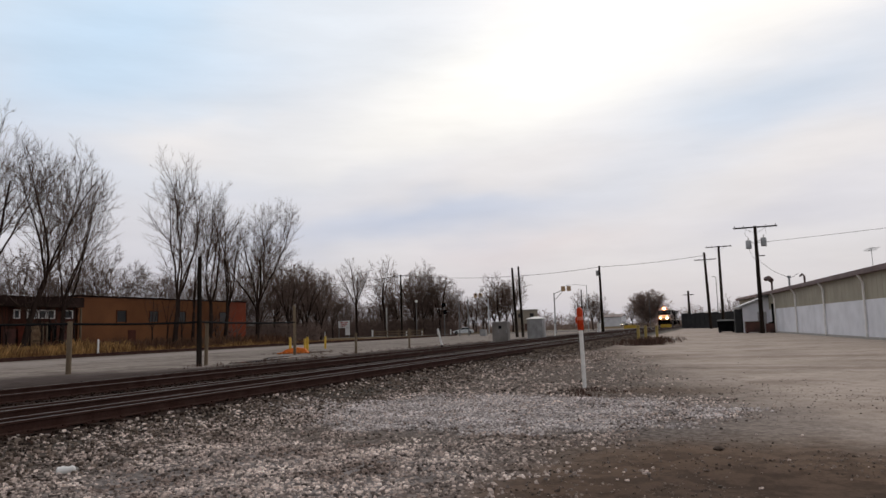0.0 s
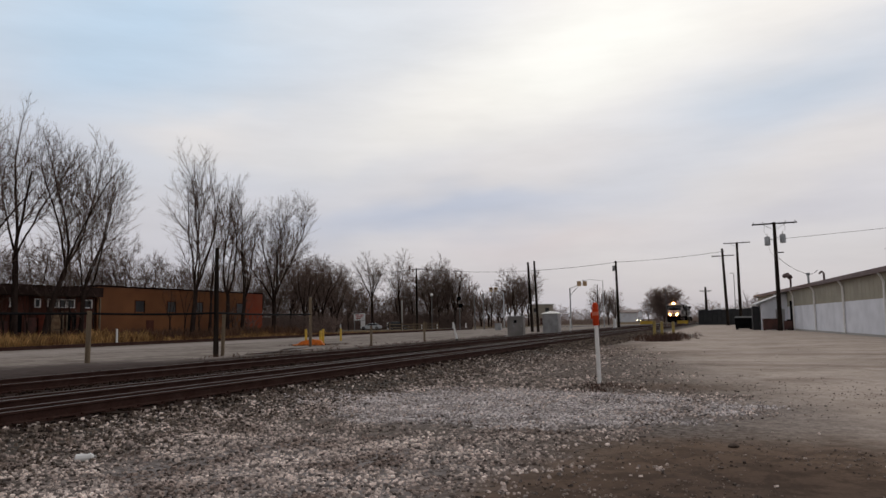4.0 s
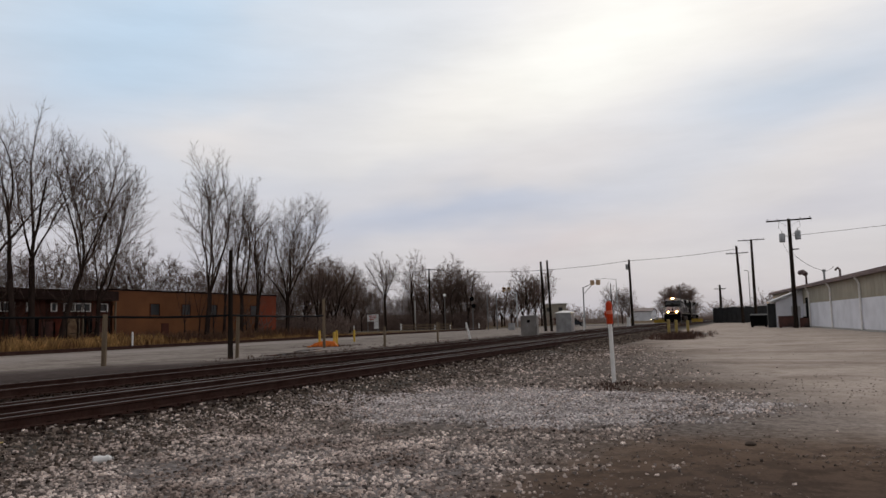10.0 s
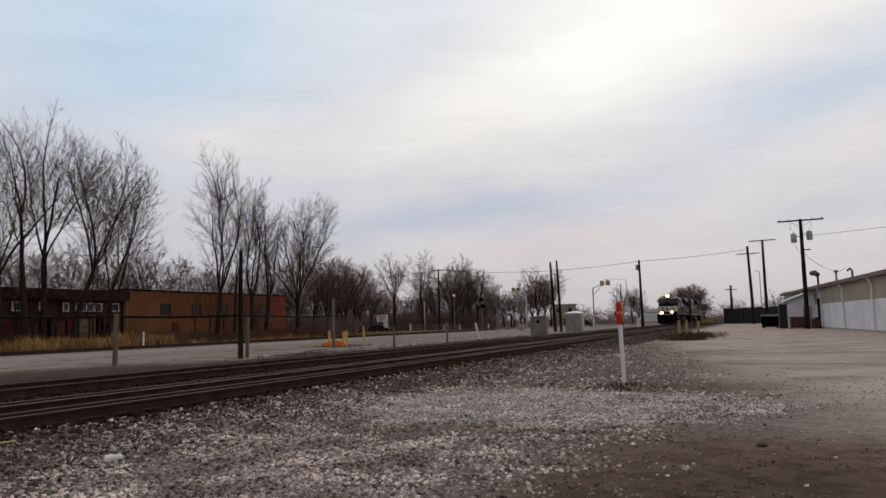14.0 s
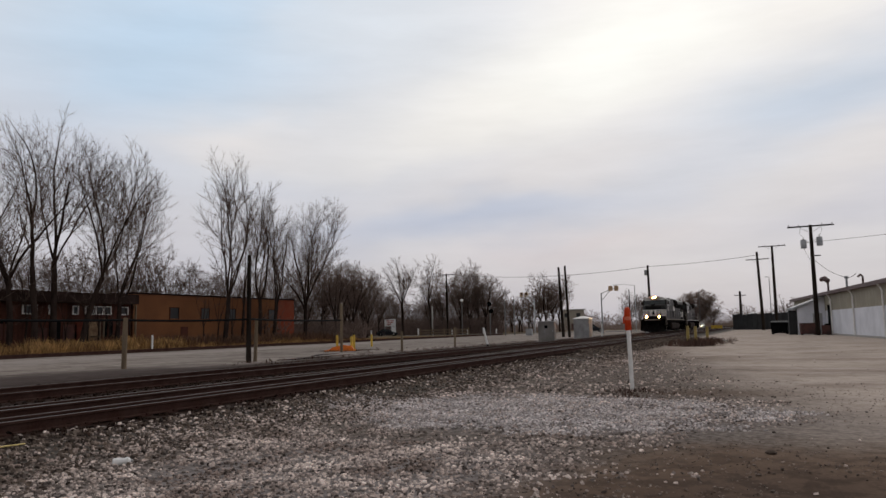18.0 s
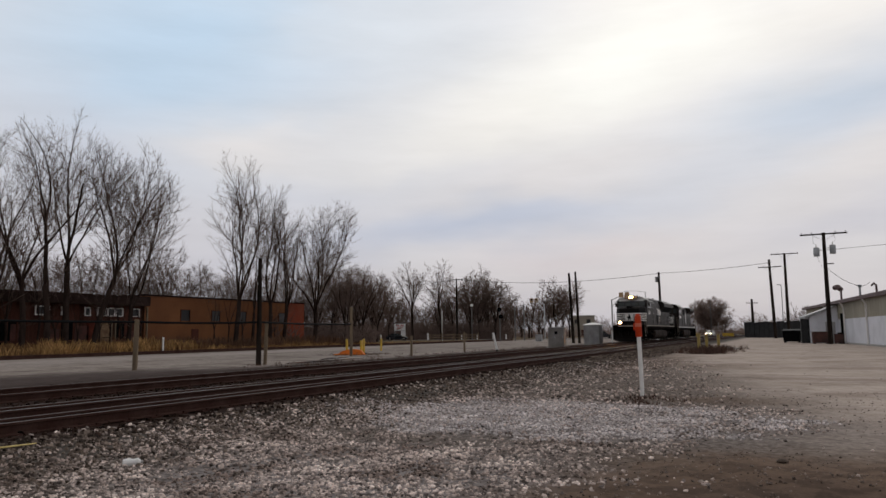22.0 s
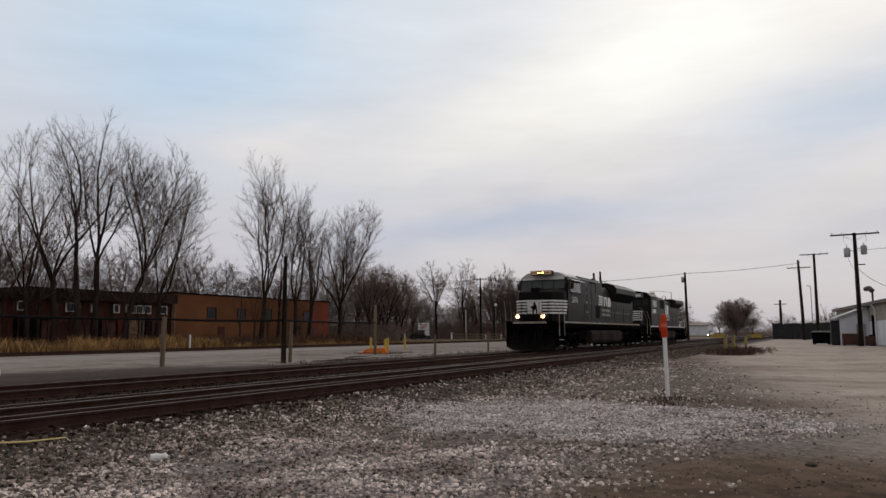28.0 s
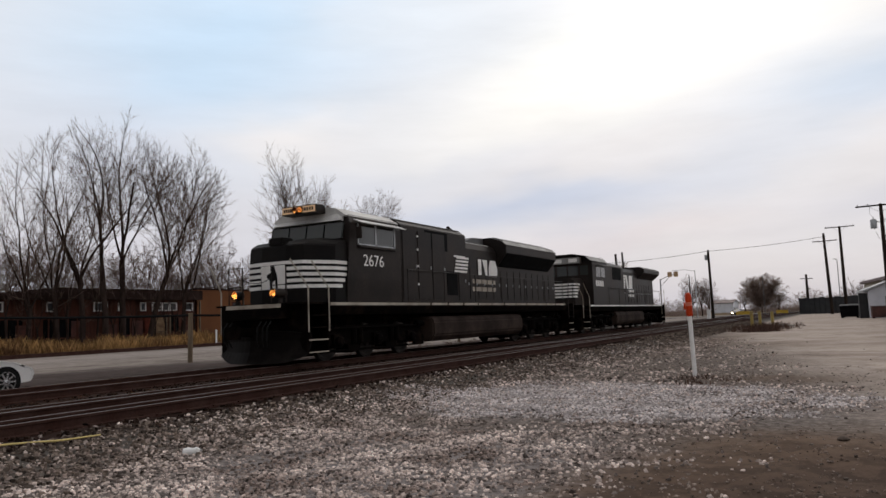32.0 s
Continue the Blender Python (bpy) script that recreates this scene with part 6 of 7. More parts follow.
CARGLASS = glass("dark car glass", (0.02, 0.024, 0.026))
car("car", "white saloon car parked on the gravel road", CARWHITE, pose(-18.55, 9.1, 0.02))
ROADTURN = math.degrees(math.atan2(11, 29)) - 90
SILVER = car("car", "silver saloon car driving along the far road", CARSILVER, pose(-54, road_y(-54), 0.04, 0, 0, ROADTURN + 180))
DARKCAR = car("car", "dark estate car driving to the crossing", CARDARK, pose(-80, road_y(-80), 0.04, 0, 0, ROADTURN), estate=True)
WAITING = car("car", "dark car stopping by the white sign", CARDARK, pose(-86, road_y(-86), 0.04, 0, 0, ROADTURN))
CROSSING = car("car", "silver car with lit headlights waiting beyond the crossing", CARSILVER, pose(-25, 300, 0.03, 0, 0, 176), headlights=LAMPDIM, tail=RED)
COMING = car("car", "dark car with lit headlights past the crossing", CARDARK, pose(-26, 215, 0.03, 0, 0, 174), headlights=LAMPDIM)


# ---- far crossing furniture ----
def at(az, r):
    return r * math.sin(radians(az)), r * math.cos(radians(az))


def road_sign():
    x, y = at(-28.15, 172)
    s = thing("sign", "white roadside sign board with dark lettering bars", "sign", pose(x, y, 0, 0, 0, 28))
    part("board", Shape().box(-1.3, 1.3, -0.05, 0.05, 2.15, 3.75), SIGNWHITE, s)
    part("small_board", Shape().box(0.25, 1.3, -0.05, 0.05, 0.5, 2.1), SIGNWHITE, s)
    t = Shape()
    for z, u, w in ((3.4, -0.9, -0.1), (3.4, 0.05, 0.9), (3.0, -0.7, 0.7), (2.6, -0.8, 0.3)):
        t.box(u, w, -0.062, -0.051, z - 0.08, z + 0.08)
    part("lettering_bars", t, REDORANGE, s, "plain red bars of lettering")
    for u in (-1.15, 1.15):
        part("leg", Shape().box(u - 0.05, u + 0.05, 0.05, 0.12, -0.1, 3.7), GALV, s)


road_sign()


def mast(az, r, h, label, heads=(), radius=0.09, material=None, globe=False):
    x, y = at(az, r)
    m = thing("signal_mast", label, "signal mast", pose(x, y, 0, 0, 0, -az))
    part("pole", Shape().tube([(0, 0, -0.2), (0, 0, h)], radius, 10), material or GREYPOST, m, smooth=True)
    for dx, dz in heads:
        hd = part("lamp_disc", Shape().lathe([(0.05, -0.12), (0.36, -0.10), (0.36, -0.05), (0.05, 0.05)], "y", (dx, 0, h + dz), 16), DARK, m, "round black lamp disc")
        part("lens", Shape().lathe([(0.16, -0.16), (0.16, -0.11)], "y", (dx, 0, h + dz), 12), RUBBER, hd)
    if globe:
        part("globe", Shape().lathe([(0.05, -0.3), (0.26, -0.15), (0.3, 0.0), (0.22, 0.2), (0.05, 0.28)], "z", (0, 0, h), 12), POSTWHITE, m, "white lamp globe", smooth=True)
    return m


mast(-22.6, 150, 7.0, "thin mast with a white lamp globe", globe=True)
mast(-20.45, 128, 5.2, "crossing mast with two black lamp discs", ((-0.1, 0.2), (0.15, -1.0)))
mast(-19.3, 128, 6.0, "plain grey crossing mast beside the road")
mast(-24.9, 140, 5.6, "thick pale post before the trees", radius=0.13, material=CONCRETE)
mast(-9.94, 135, 7.6, "thin dark crossing mast beside the road", material=POLE, radius=0.08)
mast(-12.05, 100, 1.6, "short white marker post beside the track", material=POSTWHITE)
mast(-8.76, 120, 1.5, "small pale marker post by the crossing", material=POSTWHITE, radius=0.28)
mast(-45.4, 66, 1.35, "small white marker post in the grass", material=POSTWHITE, radius=0.08)
mast(-5.0, 140, 7.2, "thin steel mast near the fence", radius=0.06)


for az, r, h, rad in ((-29.6, 168, 1.3, 0.14), (-26.0, 170, 1.5, 0.2), (-23.4, 172, 1.2, 0.16), (-22.2, 172, 1.2, 0.16), (-21.0, 174, 1.1, 0.16), (-20.0, 172, 1.1, 0.16), (-13.4, 118, 1.3, 0.1)):
    mast(az, r, h, "short white marker post beside the far road", material=POSTWHITE, radius=rad)
mast(-18.6, 132, 6.4, "plain grey pole near the crossing", radius=0.1)


def rail_fence(az, r, length, turn):
    x, y = at(az, r)
    f = thing("fence", "low weathered timber rail fence by the far road", "fence", pose(x, y, 0, 0, 0, turn))
    for z in (0.55, 1.05):
        part("rail", Shape().box(-length / 2, length / 2, -0.04, 0.04, z, z + 0.18), POST, f)
    n = max(2, round(length / 2.2))
    for i in range(n + 1):
        part("post", Shape().box(-length / 2 + i * length / n - 0.09, -length / 2 + i * length / n + 0.09, 0.04, 0.2, -0.2, 1.5), POST, f)


rail_fence(-24.0, 138, 9.0, 22)


def guard_rail(az, r, length, turn):
    x, y = at(az, r)
    g = thing("guard_rail", "low yellow guard rail at the crossing", "guard rail", pose(x, y, 0, 0, 0, turn), "yellow guard rails")
    part("beam", Shape().box(-length / 2, length / 2, -0.05, 0.05, 0.35, 0.95), YELLOW, g, bevel=0.02)
    for u in (-0.42, 0, 0.42):
        part("post", Shape().box(length * u - 0.07, length * u + 0.07, 0.05, 0.17, -0.2, 0.9), YELLOWDULL, g)


guard_rail(-6.45, 150, 2.5, 10)
guard_rail(-3.9, 150, 2.0, -4)
solid("gate_arm_base", Shape().box(-0.5, 0.5, -0.35, 0.35, 0, 1.1), GALV, "grey crossing gate box beside the road", "cabinet", pose(*at(-17.5, 122), 0), bevel=0.03)


def flat_building(az, r, w, d, h, wall, label):
    x, y = at(az, r)
    b = thing("building", label, "building", pose(x, y, 0, 0, 0, -az))
    part("wall", Shape().box(-w / 2, w / 2, 0, d, -0.1, h), wall, b)
    part("roof_edge", Shape().box(-w / 2 - 0.2, w / 2 + 0.2, -0.2, d, h, h + 0.35), CONCRETE, b)
    n = max(2, int(w / 2.6))
    for i in range(n):
        u = -w / 2 + (i + 0.5) * w / n
        wi = part("window", Shape().box(u - 0.6, u + 0.6, -0.03, 0.0, h - 2.2, h - 0.9), WINGLASS, b)
        part("sill", Shape().box(u - 0.7, u + 0.7, -0.12, 0.0, h - 2.32, h - 2.2), CONCRETE, wi)
    part("door", Shape().box(-0.5, 0.5, -0.05, 0.0, 0, 2.1), DARKSIDING, b)


flat_building(-14.2, 240, 7.5, 10, 6.3, mat("beige render wall", (0.40, 0.36, 0.30), 0.8, 0, 0.1, 0.4, 6, 0.05), "beige flat-roofed building beyond the crossing")
flat_building(-21.5, 222, 14, 8, 2.6, DARKSIDING, "low dark sheds under the trees")
flat_building(-36.0, 150, 9, 7, 2.9, BRICK, "small brown brick building under the trees")

# ---- litter near the camera ----
solid("yellow_strap", Shape().tube([(-8.3, 4.5, 0.26), (-8.08, 5.0, 0.25), (-7.88, 5.42, 0.23), (-7.80, 5.85, 0.23)], [0.009, 0.012, 0.012, 0.008], 6), mat("pale yellow plastic", (0.80, 0.62, 0.24), 0.5, 0, 0.1, 5, 30, 0), "pale yellow plastic strap lying on the ballast", "strap")


def crushed_bottle():
    b = thing("bottle", "crushed white plastic bottle lying on the gravel", "bottle", pose(-6.58, 6.1, 0.04, 0, 0, 52) @ Matrix.Scale(0.78, 4))
    part("body", Shape().lathe([(0.02, -0.13), (0.05, -0.12), (0.06, -0.04), (0.045, 0.02), (0.058, 0.07), (0.03, 0.11)], "x", (0, 0, 0.02), 10), POSTWHITE, b, smooth=True)
    part("cap", Shape().lathe([(0.02, 0.11), (0.02, 0.14)], "x", (0, 0, 0.02), 8), CONCRETE, b)


crushed_bottle()
solid("stone", Shape().lathe([(0.02, 0), (0.06, 0.01), (0.065, 0.025), (0.03, 0.045), (0.01, 0.05)], "z", (0, 0, 0), 7), STONEDARK, "single dark stone on the packed dirt", "stone", pose(-0.13, 8.9, 0.0))
solid("concrete_pad", Shape().box(-0.6, 0.6, -0.45, 0.45, -0.05, 0.1), CONCRETE, "pale concrete pad among the weeds by the bollards", "slab", pose(-4.05, 60.2, 0.02, 0, 0, 15), bevel=0.02)

# ---- bare winter trees ----
def grow(seed, height, radius, leaders=4, fork=0.25, lean=0.0, kind="round", dense=1.0, tip=0.012, low=0.3, spread=1.0, stout=1.0, kink=1.0, boughs=2):
    """Segments of a bare tree whose branches all reach towards the edge of its crown: start, end, radii, order."""
    r = random.Random(seed)
    segs, z0 = [], height * low

    def outside(p):
        u = (p.z - z0) / (height - z0)
        if u >= 1:
            return True
        if u < 0:
            wide = max(0.15, 0.35 + u)
        elif kind == "fan":
            wide = 0.35 + 0.65 * math.sin(u / 0.7 * math.pi / 2) if u < 0.7 else math.sqrt(max(0.0, 1 - ((u - 0.7) / 0.32) ** 2))
        else:
            wide = max(0.1, math.sin(math.pi * (0.12 + 0.83 * u))) ** 0.7
        x, y = p.x - lean * p.z, p.y
        a = math.atan2(y, x)
        wide *= radius * (1 + 0.30 * noise.noise((math.cos(a) * 1.4, math.sin(a) * 1.4, u * 3.0 + height * 7)))
        return x * x + y * y > wide * wide

    def reach(p, d, most):
        k = 0.3
        while k < most and not outside(p + d * k):
            k += 0.3
        return k

    def limb(p, d, length, order, rad=None):
        step = (1.0, 1.0, 0.6, 0.42)[order]
        n = max(2, int(length / step))
        step = length / n
        rad = rad or ((0, 0.0072, 0.0052, 0.0042)[order] * stout * length + tip * 0.5)
        q, dirn, turn = Vector(p), Vector(d), r.uniform(0, 6)
        bow = Vector((r.uniform(-0.02, 0.02), r.uniform(-0.02, 0.02), 0))
        for i in range(n):
            t0, t1 = i / n, (i + 1) / n
            wob = (0.05, 0.15, 0.19, 0.20)[order] * kink
            dirn = (dirn + bow + Vector((r.uniform(-wob, wob), r.uniform(-wob, wob), r.uniform(-wob, wob) + (0, 0.05, 0.06, 0.05)[order]))).normalized()
            e = q + dirn * step
            ra, rb = rad * (1 - t0 * 0.88) + tip * 0.3, rad * (1 - t1 * 0.88) + tip * 0.3
            segs.append((q.copy(), e.copy(), ra, rb, 0 if order < 2 else 1))
            want = ((0, 1.15, 1.35, 2.6)[order]) * dense * (0.3 if order == 1 and t1 < 0.2 else 1.0)
            for _ in range(int(want) + (1 if r.random() < want % 1 else 0)):
                turn += 2.4 + r.uniform(-0.6, 0.6)
                u = dirn.cross(Vector((0.31, 0.17, 0.93))).normalized()
                side = u * math.cos(turn) + dirn.cross(u) * math.sin(turn)
                ang = r.uniform(0.5, 1.05) * (1 - 0.3 * t1) * spread
                nd = (dirn * math.cos(ang) + side * math.sin(ang) + Vector((0, 0, 0.1))).normalized()
                root = q.lerp(e, r.uniform(0, 1))
                if order == 3:
                    end = root + nd * r.uniform(0.3, 0.95)
                    segs.append((root, end, tip * 0.75, 0.0, 2))
                    continue
                most = (0, 0.60, 0.62)[order] * (length * (1 - t1 * 0.72)) + (0, 0.9, 0.5)[order]
                ln = min(reach(root, nd, 9.0) * r.uniform(0.8, 1.05), most * r.uniform(0.55, 1.1))
                if ln > 0.4:
                    limb(root, nd, ln, order + 1)
            q = e
            if order == 1 and i > 2 and outside(q):
                break
        for _ in range(3):
            nd = (dirn + Vector((r.uniform(-0.5, 0.5), r.uniform(-0.5, 0.5), r.uniform(-0.2, 0.4)))).normalized()
            segs.append((q, q + nd * r.uniform(0.35, 1.0), tip * 0.75, 0.0, 2))

    base, tr = Vector((0, 0, -0.3)), height * 0.0118 * stout ** 0.7
    trunk, dirn = [base], Vector((lean * 0.7, 0, 1)).normalized()
    n = max(3, int(height * fork / 1.2))
    for i in range(n):
        dirn = (dirn + Vector((r.uniform(-0.07, 0.07), r.uniform(-0.07, 0.07), 0.02))).normalized()
        trunk.append(trunk[-1] + dirn * (height * fork + 0.3) / n)
        segs.append((trunk[-2], trunk[-1], tr * (1.45 if i == 0 else 1.12 - 0.25 * i / n), tr * (1.12 - 0.25 * (i + 1) / n), 0))
    for k in range(leaders):
        a = 2 * math.pi * (k + r.uniform(-0.25, 0.25)) / leaders + seed
        out = radius / (height * (1 - fork)) * ((r.uniform(0.75, 1.3) if k else 0.15) if kind == "round" else r.uniform(0.55, 1.45))
        start = trunk[-1] if k < 2 else trunk[-1].lerp(trunk[-2], r.uniform(0, 0.9))
        d = Vector((math.cos(a) * out + lean, math.sin(a) * out, 1)).normalized()
        limb(start, d, reach(start, d, height) * r.uniform(0.86, 1.0), 1, tr * r.uniform(0.34, 0.56))
    # a few lone boughs low on the trunk
    for _ in range(boughs):
        a = r.uniform(0, 6.28)
        d = Vector((math.cos(a), math.sin(a), r.uniform(0.1, 0.6))).normalized()
        limb(trunk[r.randrange(max(1, n // 2), n)], d, r.uniform(0.5, 0.95) * radius, 2)
    return segs


def tubes(segs, sides):
    """Joined tapering tubes as one mesh's data."""
    a = np.array([s[0] for s in segs], float)
    b = np.array([s[1] for s in segs], float)
    ra, rb = np.array([s[2] for s in segs]), np.array([s[3] for s in segs])
    d = b - a
    d /= np.linalg.norm(d, axis=1)[:, None] + 1e-9
    ref = np.where(np.abs(d[:, 2:3]) < 0.9, np.array([[0, 0, 1.0]]), np.array([[1.0, 0, 0]]))
    u = np.cross(d, ref)
    u /= np.linalg.norm(u, axis=1)[:, None] + 1e-9
    w = np.cross(d, u)
    n = len(segs)
    v = np.empty((n, 2 * sides, 3))
    for j in range(sides):
        t = 2 * math.pi * j / sides
        k = u * math.cos(t) + w * math.sin(t)
        v[:, j] = a + k * ra[:, None]
        v[:, sides + j] = b + k * rb[:, None]
    off = np.arange(n)[:, None] * 2 * sides
    f = [np.array([j, (j + 1) % sides, sides + (j + 1) % sides, sides + j])[None, :] + off for j in range(sides)]
    return v.reshape(-1, 3), np.concatenate(f)


def quick_mesh(name, v, f, material, smooth=True):
    me = bpy.data.meshes.new(name)
    k = f.shape[1]
    me.vertices.add(len(v))
    me.vertices.foreach_set("co", np.asarray(v, np.float32).ravel())
    me.loops.add(f.size)
    me.loops.foreach_set("vertex_index", f.astype(np.int32).ravel())
    me.polygons.add(len(f))
    me.polygons.foreach_set("loop_start", np.arange(0, f.size, k, dtype=np.int32))
    me.polygons.foreach_set("use_smooth", np.full(len(f), smooth))
    me.update(calc_edges=True)
    me.materials.append(material)
    return me


def shoots(segs):
    """Thin three-sided pointed shoots as one mesh's data."""
    a = np.array([q[0] for q in segs], float)
    b = np.array([q[1] for q in segs], float)
    rad = np.array([q[2] for q in segs])[:, None]
    d = b - a
    u = np.cross(d, np.array([[0.3, 0.2, 1.0]]))
    u /= np.linalg.norm(u, axis=1)[:, None] + 1e-9
    w = np.cross(d, u)
    w /= np.linalg.norm(w, axis=1)[:, None] + 1e-9
    v = np.stack([a + u * rad, a + (-0.5 * u + 0.87 * w) * rad, a + (-0.5 * u - 0.87 * w) * rad, b], 1)
    f = (np.array([[0, 1, 3], [1, 2, 3], [2, 0, 3]])[None] + 4 * np.arange(len(segs))[:, None, None]).reshape(-1, 3)
    return v.reshape(-1, 3), f


def tree(seed, x, y, height, radius, label, leaders=4, fork=0.25, lean=0.0, kind="round", dense=1.0, tip=0.012, low=0.3, twigs=None, turn=0.0, spread=1.0, stout=1.0, group="bare trees"):
    segs = grow(seed, height, radius, leaders, fork, lean, kind, dense, tip, low, spread, stout)
    t = thing("tree", label, "tree", pose(x, y, 0, 0, 0, turn), group)
    for name, order, sides, material, note in (("trunk", 0, 6, BARK, ""), ("crown", 1, 3, twigs or TWIG, "bare crown of fine branches")):
        ob = new(name, quick_mesh(name, *tubes([q for q in segs if q[4] == order], sides), material))
        ob.parent = t
        if note:
            tagged(ob, note)
    ob = new("twig_canopy", quick_mesh("twig_canopy", *shoots([q for q in segs if q[4] == 2]), twigs or TWIG))
    ob.parent = t
    tagged(ob, "fine twigs at the branch ends", kind="stuff")
    return t


def on_line(az, x):
    """Where the line of sight at that bearing meets the line of trees at x."""
    return x, x / math.tan(radians(az))


# tall ascending trees before the house and the brick building
for seed, az, x, h, wide, n, fork, lean, kind, low, count in (
    (11, -57.6, -58, 15.5, 5.2, 4, 0.22, 0.0, "round", 0.3, 800), (18, -55.8, -58, 17.5, 4.9, 4, 0.28, 0.0, "round", 0.32, 850), (12, -54.3, -57, 19.5, 4.6, 4, 0.30, 0.0, "fan", 0.32, 1050),
    (13, -52.8, -56, 20.8, 4.3, 3, 0.34, 0.0, "round", 0.34, 1150), (14, -51.7, -57, 21.6, 4.6, 4, 0.36, 0.05, "round", 0.40, 1600),
    (15, -50.1, -56, 19.4, 5.3, 4, 0.34, 0.13, "round", 0.34, 1700), (16, -47.8, -57, 17.2, 5.0, 4, 0.28, 0.14, "round", 0.30, 1500),
    (5, -40.4, -56, 22.0, 4.0, 5, 0.24, 0.02, "fan", 0.30, 1300), (19, -39.2, -58, 15.5, 2.8, 3, 0.26, 0.03, "fan", 0.3, 700), (6, -38.0, -57, 19.2, 3.4, 4, 0.26, 0.04, "fan", 0.30, 1200), (17, -36.9, -58, 18.8, 3.2, 4, 0.24, 0.03, "fan", 0.30, 1000), (7, -34.6, -57, 20.0, 6.0, 6, 0.24, 0.05, "fan", 0.28, 1700)):
    tree(seed, *on_line(az, x), h * 1.03, wide, "tall bare tree with ascending limbs before the buildings", n, fork, lean, kind, (count / 1500) ** 0.5 * 1.10, 0.0108, low * 0.9, None, -az, 1.0, 1.15)
# round-crowned lower trees: built once, then set along the woods
HIGH = (14.0, 13.5, 18.6, 18.2, 15.0)
PROTO = [tree(40 + i, *at(*q), h, w, "dark bare tree in the belt of woods", n, fork, 0, "round", 1.02, 0.021, low, TWIGDARK, 0, 1.25, 1.25)
         for i, (q, h, w, n, fork, low, count) in enumerate((((-32.3, 126), 14.0, 4.6, 6, 0.22, 0.2, 750), ((-30.9, 130), 13.5, 4.4, 5, 0.26, 0.22, 700), ((-27.15, 168), 18.6, 4.6, 5, 0.40, 0.38, 900), ((-24.95, 168), 18.2, 3.4, 4, 0.42, 0.40, 800), ((-22.7, 172), 15.0, 5.4, 6, 0.25, 0.2, 750)))]
FARPROTO = [tree(60 + i, *at(*q), h, w, "distant dark bare tree in the belt of woods", 6, 0.2, 0, "round", 0.66, 0.038, 0.18, TWIGDARK, 0, 1.25, 1.4)
            for i, (q, h, w) in enumerate((((-29.8, 205), 11, 4.2), ((-21.6, 212), 11, 4.6), ((-34.2, 200), 12, 3.8)))]
# farthest tree: its paleness is haze painted into the twigs
HAZEPROTO = tree(71, *at(-13.0, 350), 9.0, 5.6, "distant pale brown bare tree in the haze", 6, 0.2, 0, "round", 0.8, 0.05, 0.15, TWIGHAZE, 0, 1.25, 1.2)
r_wood = random.Random(8)


def plant(k, az, r, top, squash=1.0):
    x, y = at(az, r)
    turn = pose(x, y, 0, 0, 0, r_wood.uniform(0, 360))
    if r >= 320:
        return copy_thing(HAZEPROTO, turn @ Matrix.Diagonal((top / 9.0 * squash, top / 9.0 * squash, top / 9.0, 1)))
    if r >= 195 and not 255 < r < 268:
        s = top / (11, 11, 12)[k % 3]
        return copy_thing(FARPROTO[k % 3], turn @ Matrix.Diagonal((s * squash, s * squash, s, 1)))
    s = top / HIGH[k] * (1.14 if az < -35 else 1.06)
    return copy_thing(PROTO[k], turn @ Matrix.Diagonal((s * squash, s * squash, s, 1)))


for k, az, r, top, squash in (
    (0, -34.4, 128, 11.8, 1), (1, -33.3, 135, 13.2, 1), (4, -31.6, 140, 13.8, 1), (0, -29.9, 140, 12.0, 1), (1, -29.0, 165, 10.0, 1), (4, -28.2, 185, 10.5, 1), (4, -24.1, 185, 13.5, 1),
    (0, -22.0, 180, 15.6, 1), (1, -21.4, 185, 14, 1), (4, -20.3, 185, 13.2, 1.1), (1, -19.5, 190, 11, 1), (0, -16.6, 194, 13.4, 1.15), (4, -15.7, 194, 12.6, 1), (1, -17.5, 215, 11, 1.1),
    (0, -9.9, 190, 9.8, 1), (1, -9.2, 194, 9, 1), (4, -8.7, 194, 8.5, 1), (1, -6.3, 266, 8.5, 1.5), (4, -4.1, 264, 8.0, 1.5), (0, 0.7, 220, 8.6, 1.2), (1, 1.6, 225, 8.0, 1.2),
    (4, -45.6, 106, 12.2, 1.05), (0, -44.4, 110, 11.4, 1.1), (1, -42.3, 112, 10.6, 1.1), (0, -48.8, 104, 11, 1.1), (1, -50.6, 100, 11.4, 1.2), (4, -53.0, 98, 11, 1.2), (0, -55.5, 98, 11.5, 1.2), (1, -58, 96, 12, 1.2), (4, -60.2, 96, 12, 1.2), (1, -47.2, 108, 10.4, 1.2),
    (4, -41.0, 118, 10, 1.1), (0, -39.6, 120, 10.5, 1.1), (1, -38.0, 122, 11, 1.1), (4, -36.6, 126, 11.5, 1.1), (0, -35.5, 130, 11.4, 1)):
    plant(k, az, r, top, squash)
# this far tree also wears the haze-lightened twig colour
tree(93, *at(-5.2, 262), 12.4, 8.6, "wide round bare tree far off beside the line", 9, 0.12, 0, "round", 1.5, 0.042, 0.06, TWIGHAZE, 0, 1.3, 1.0)
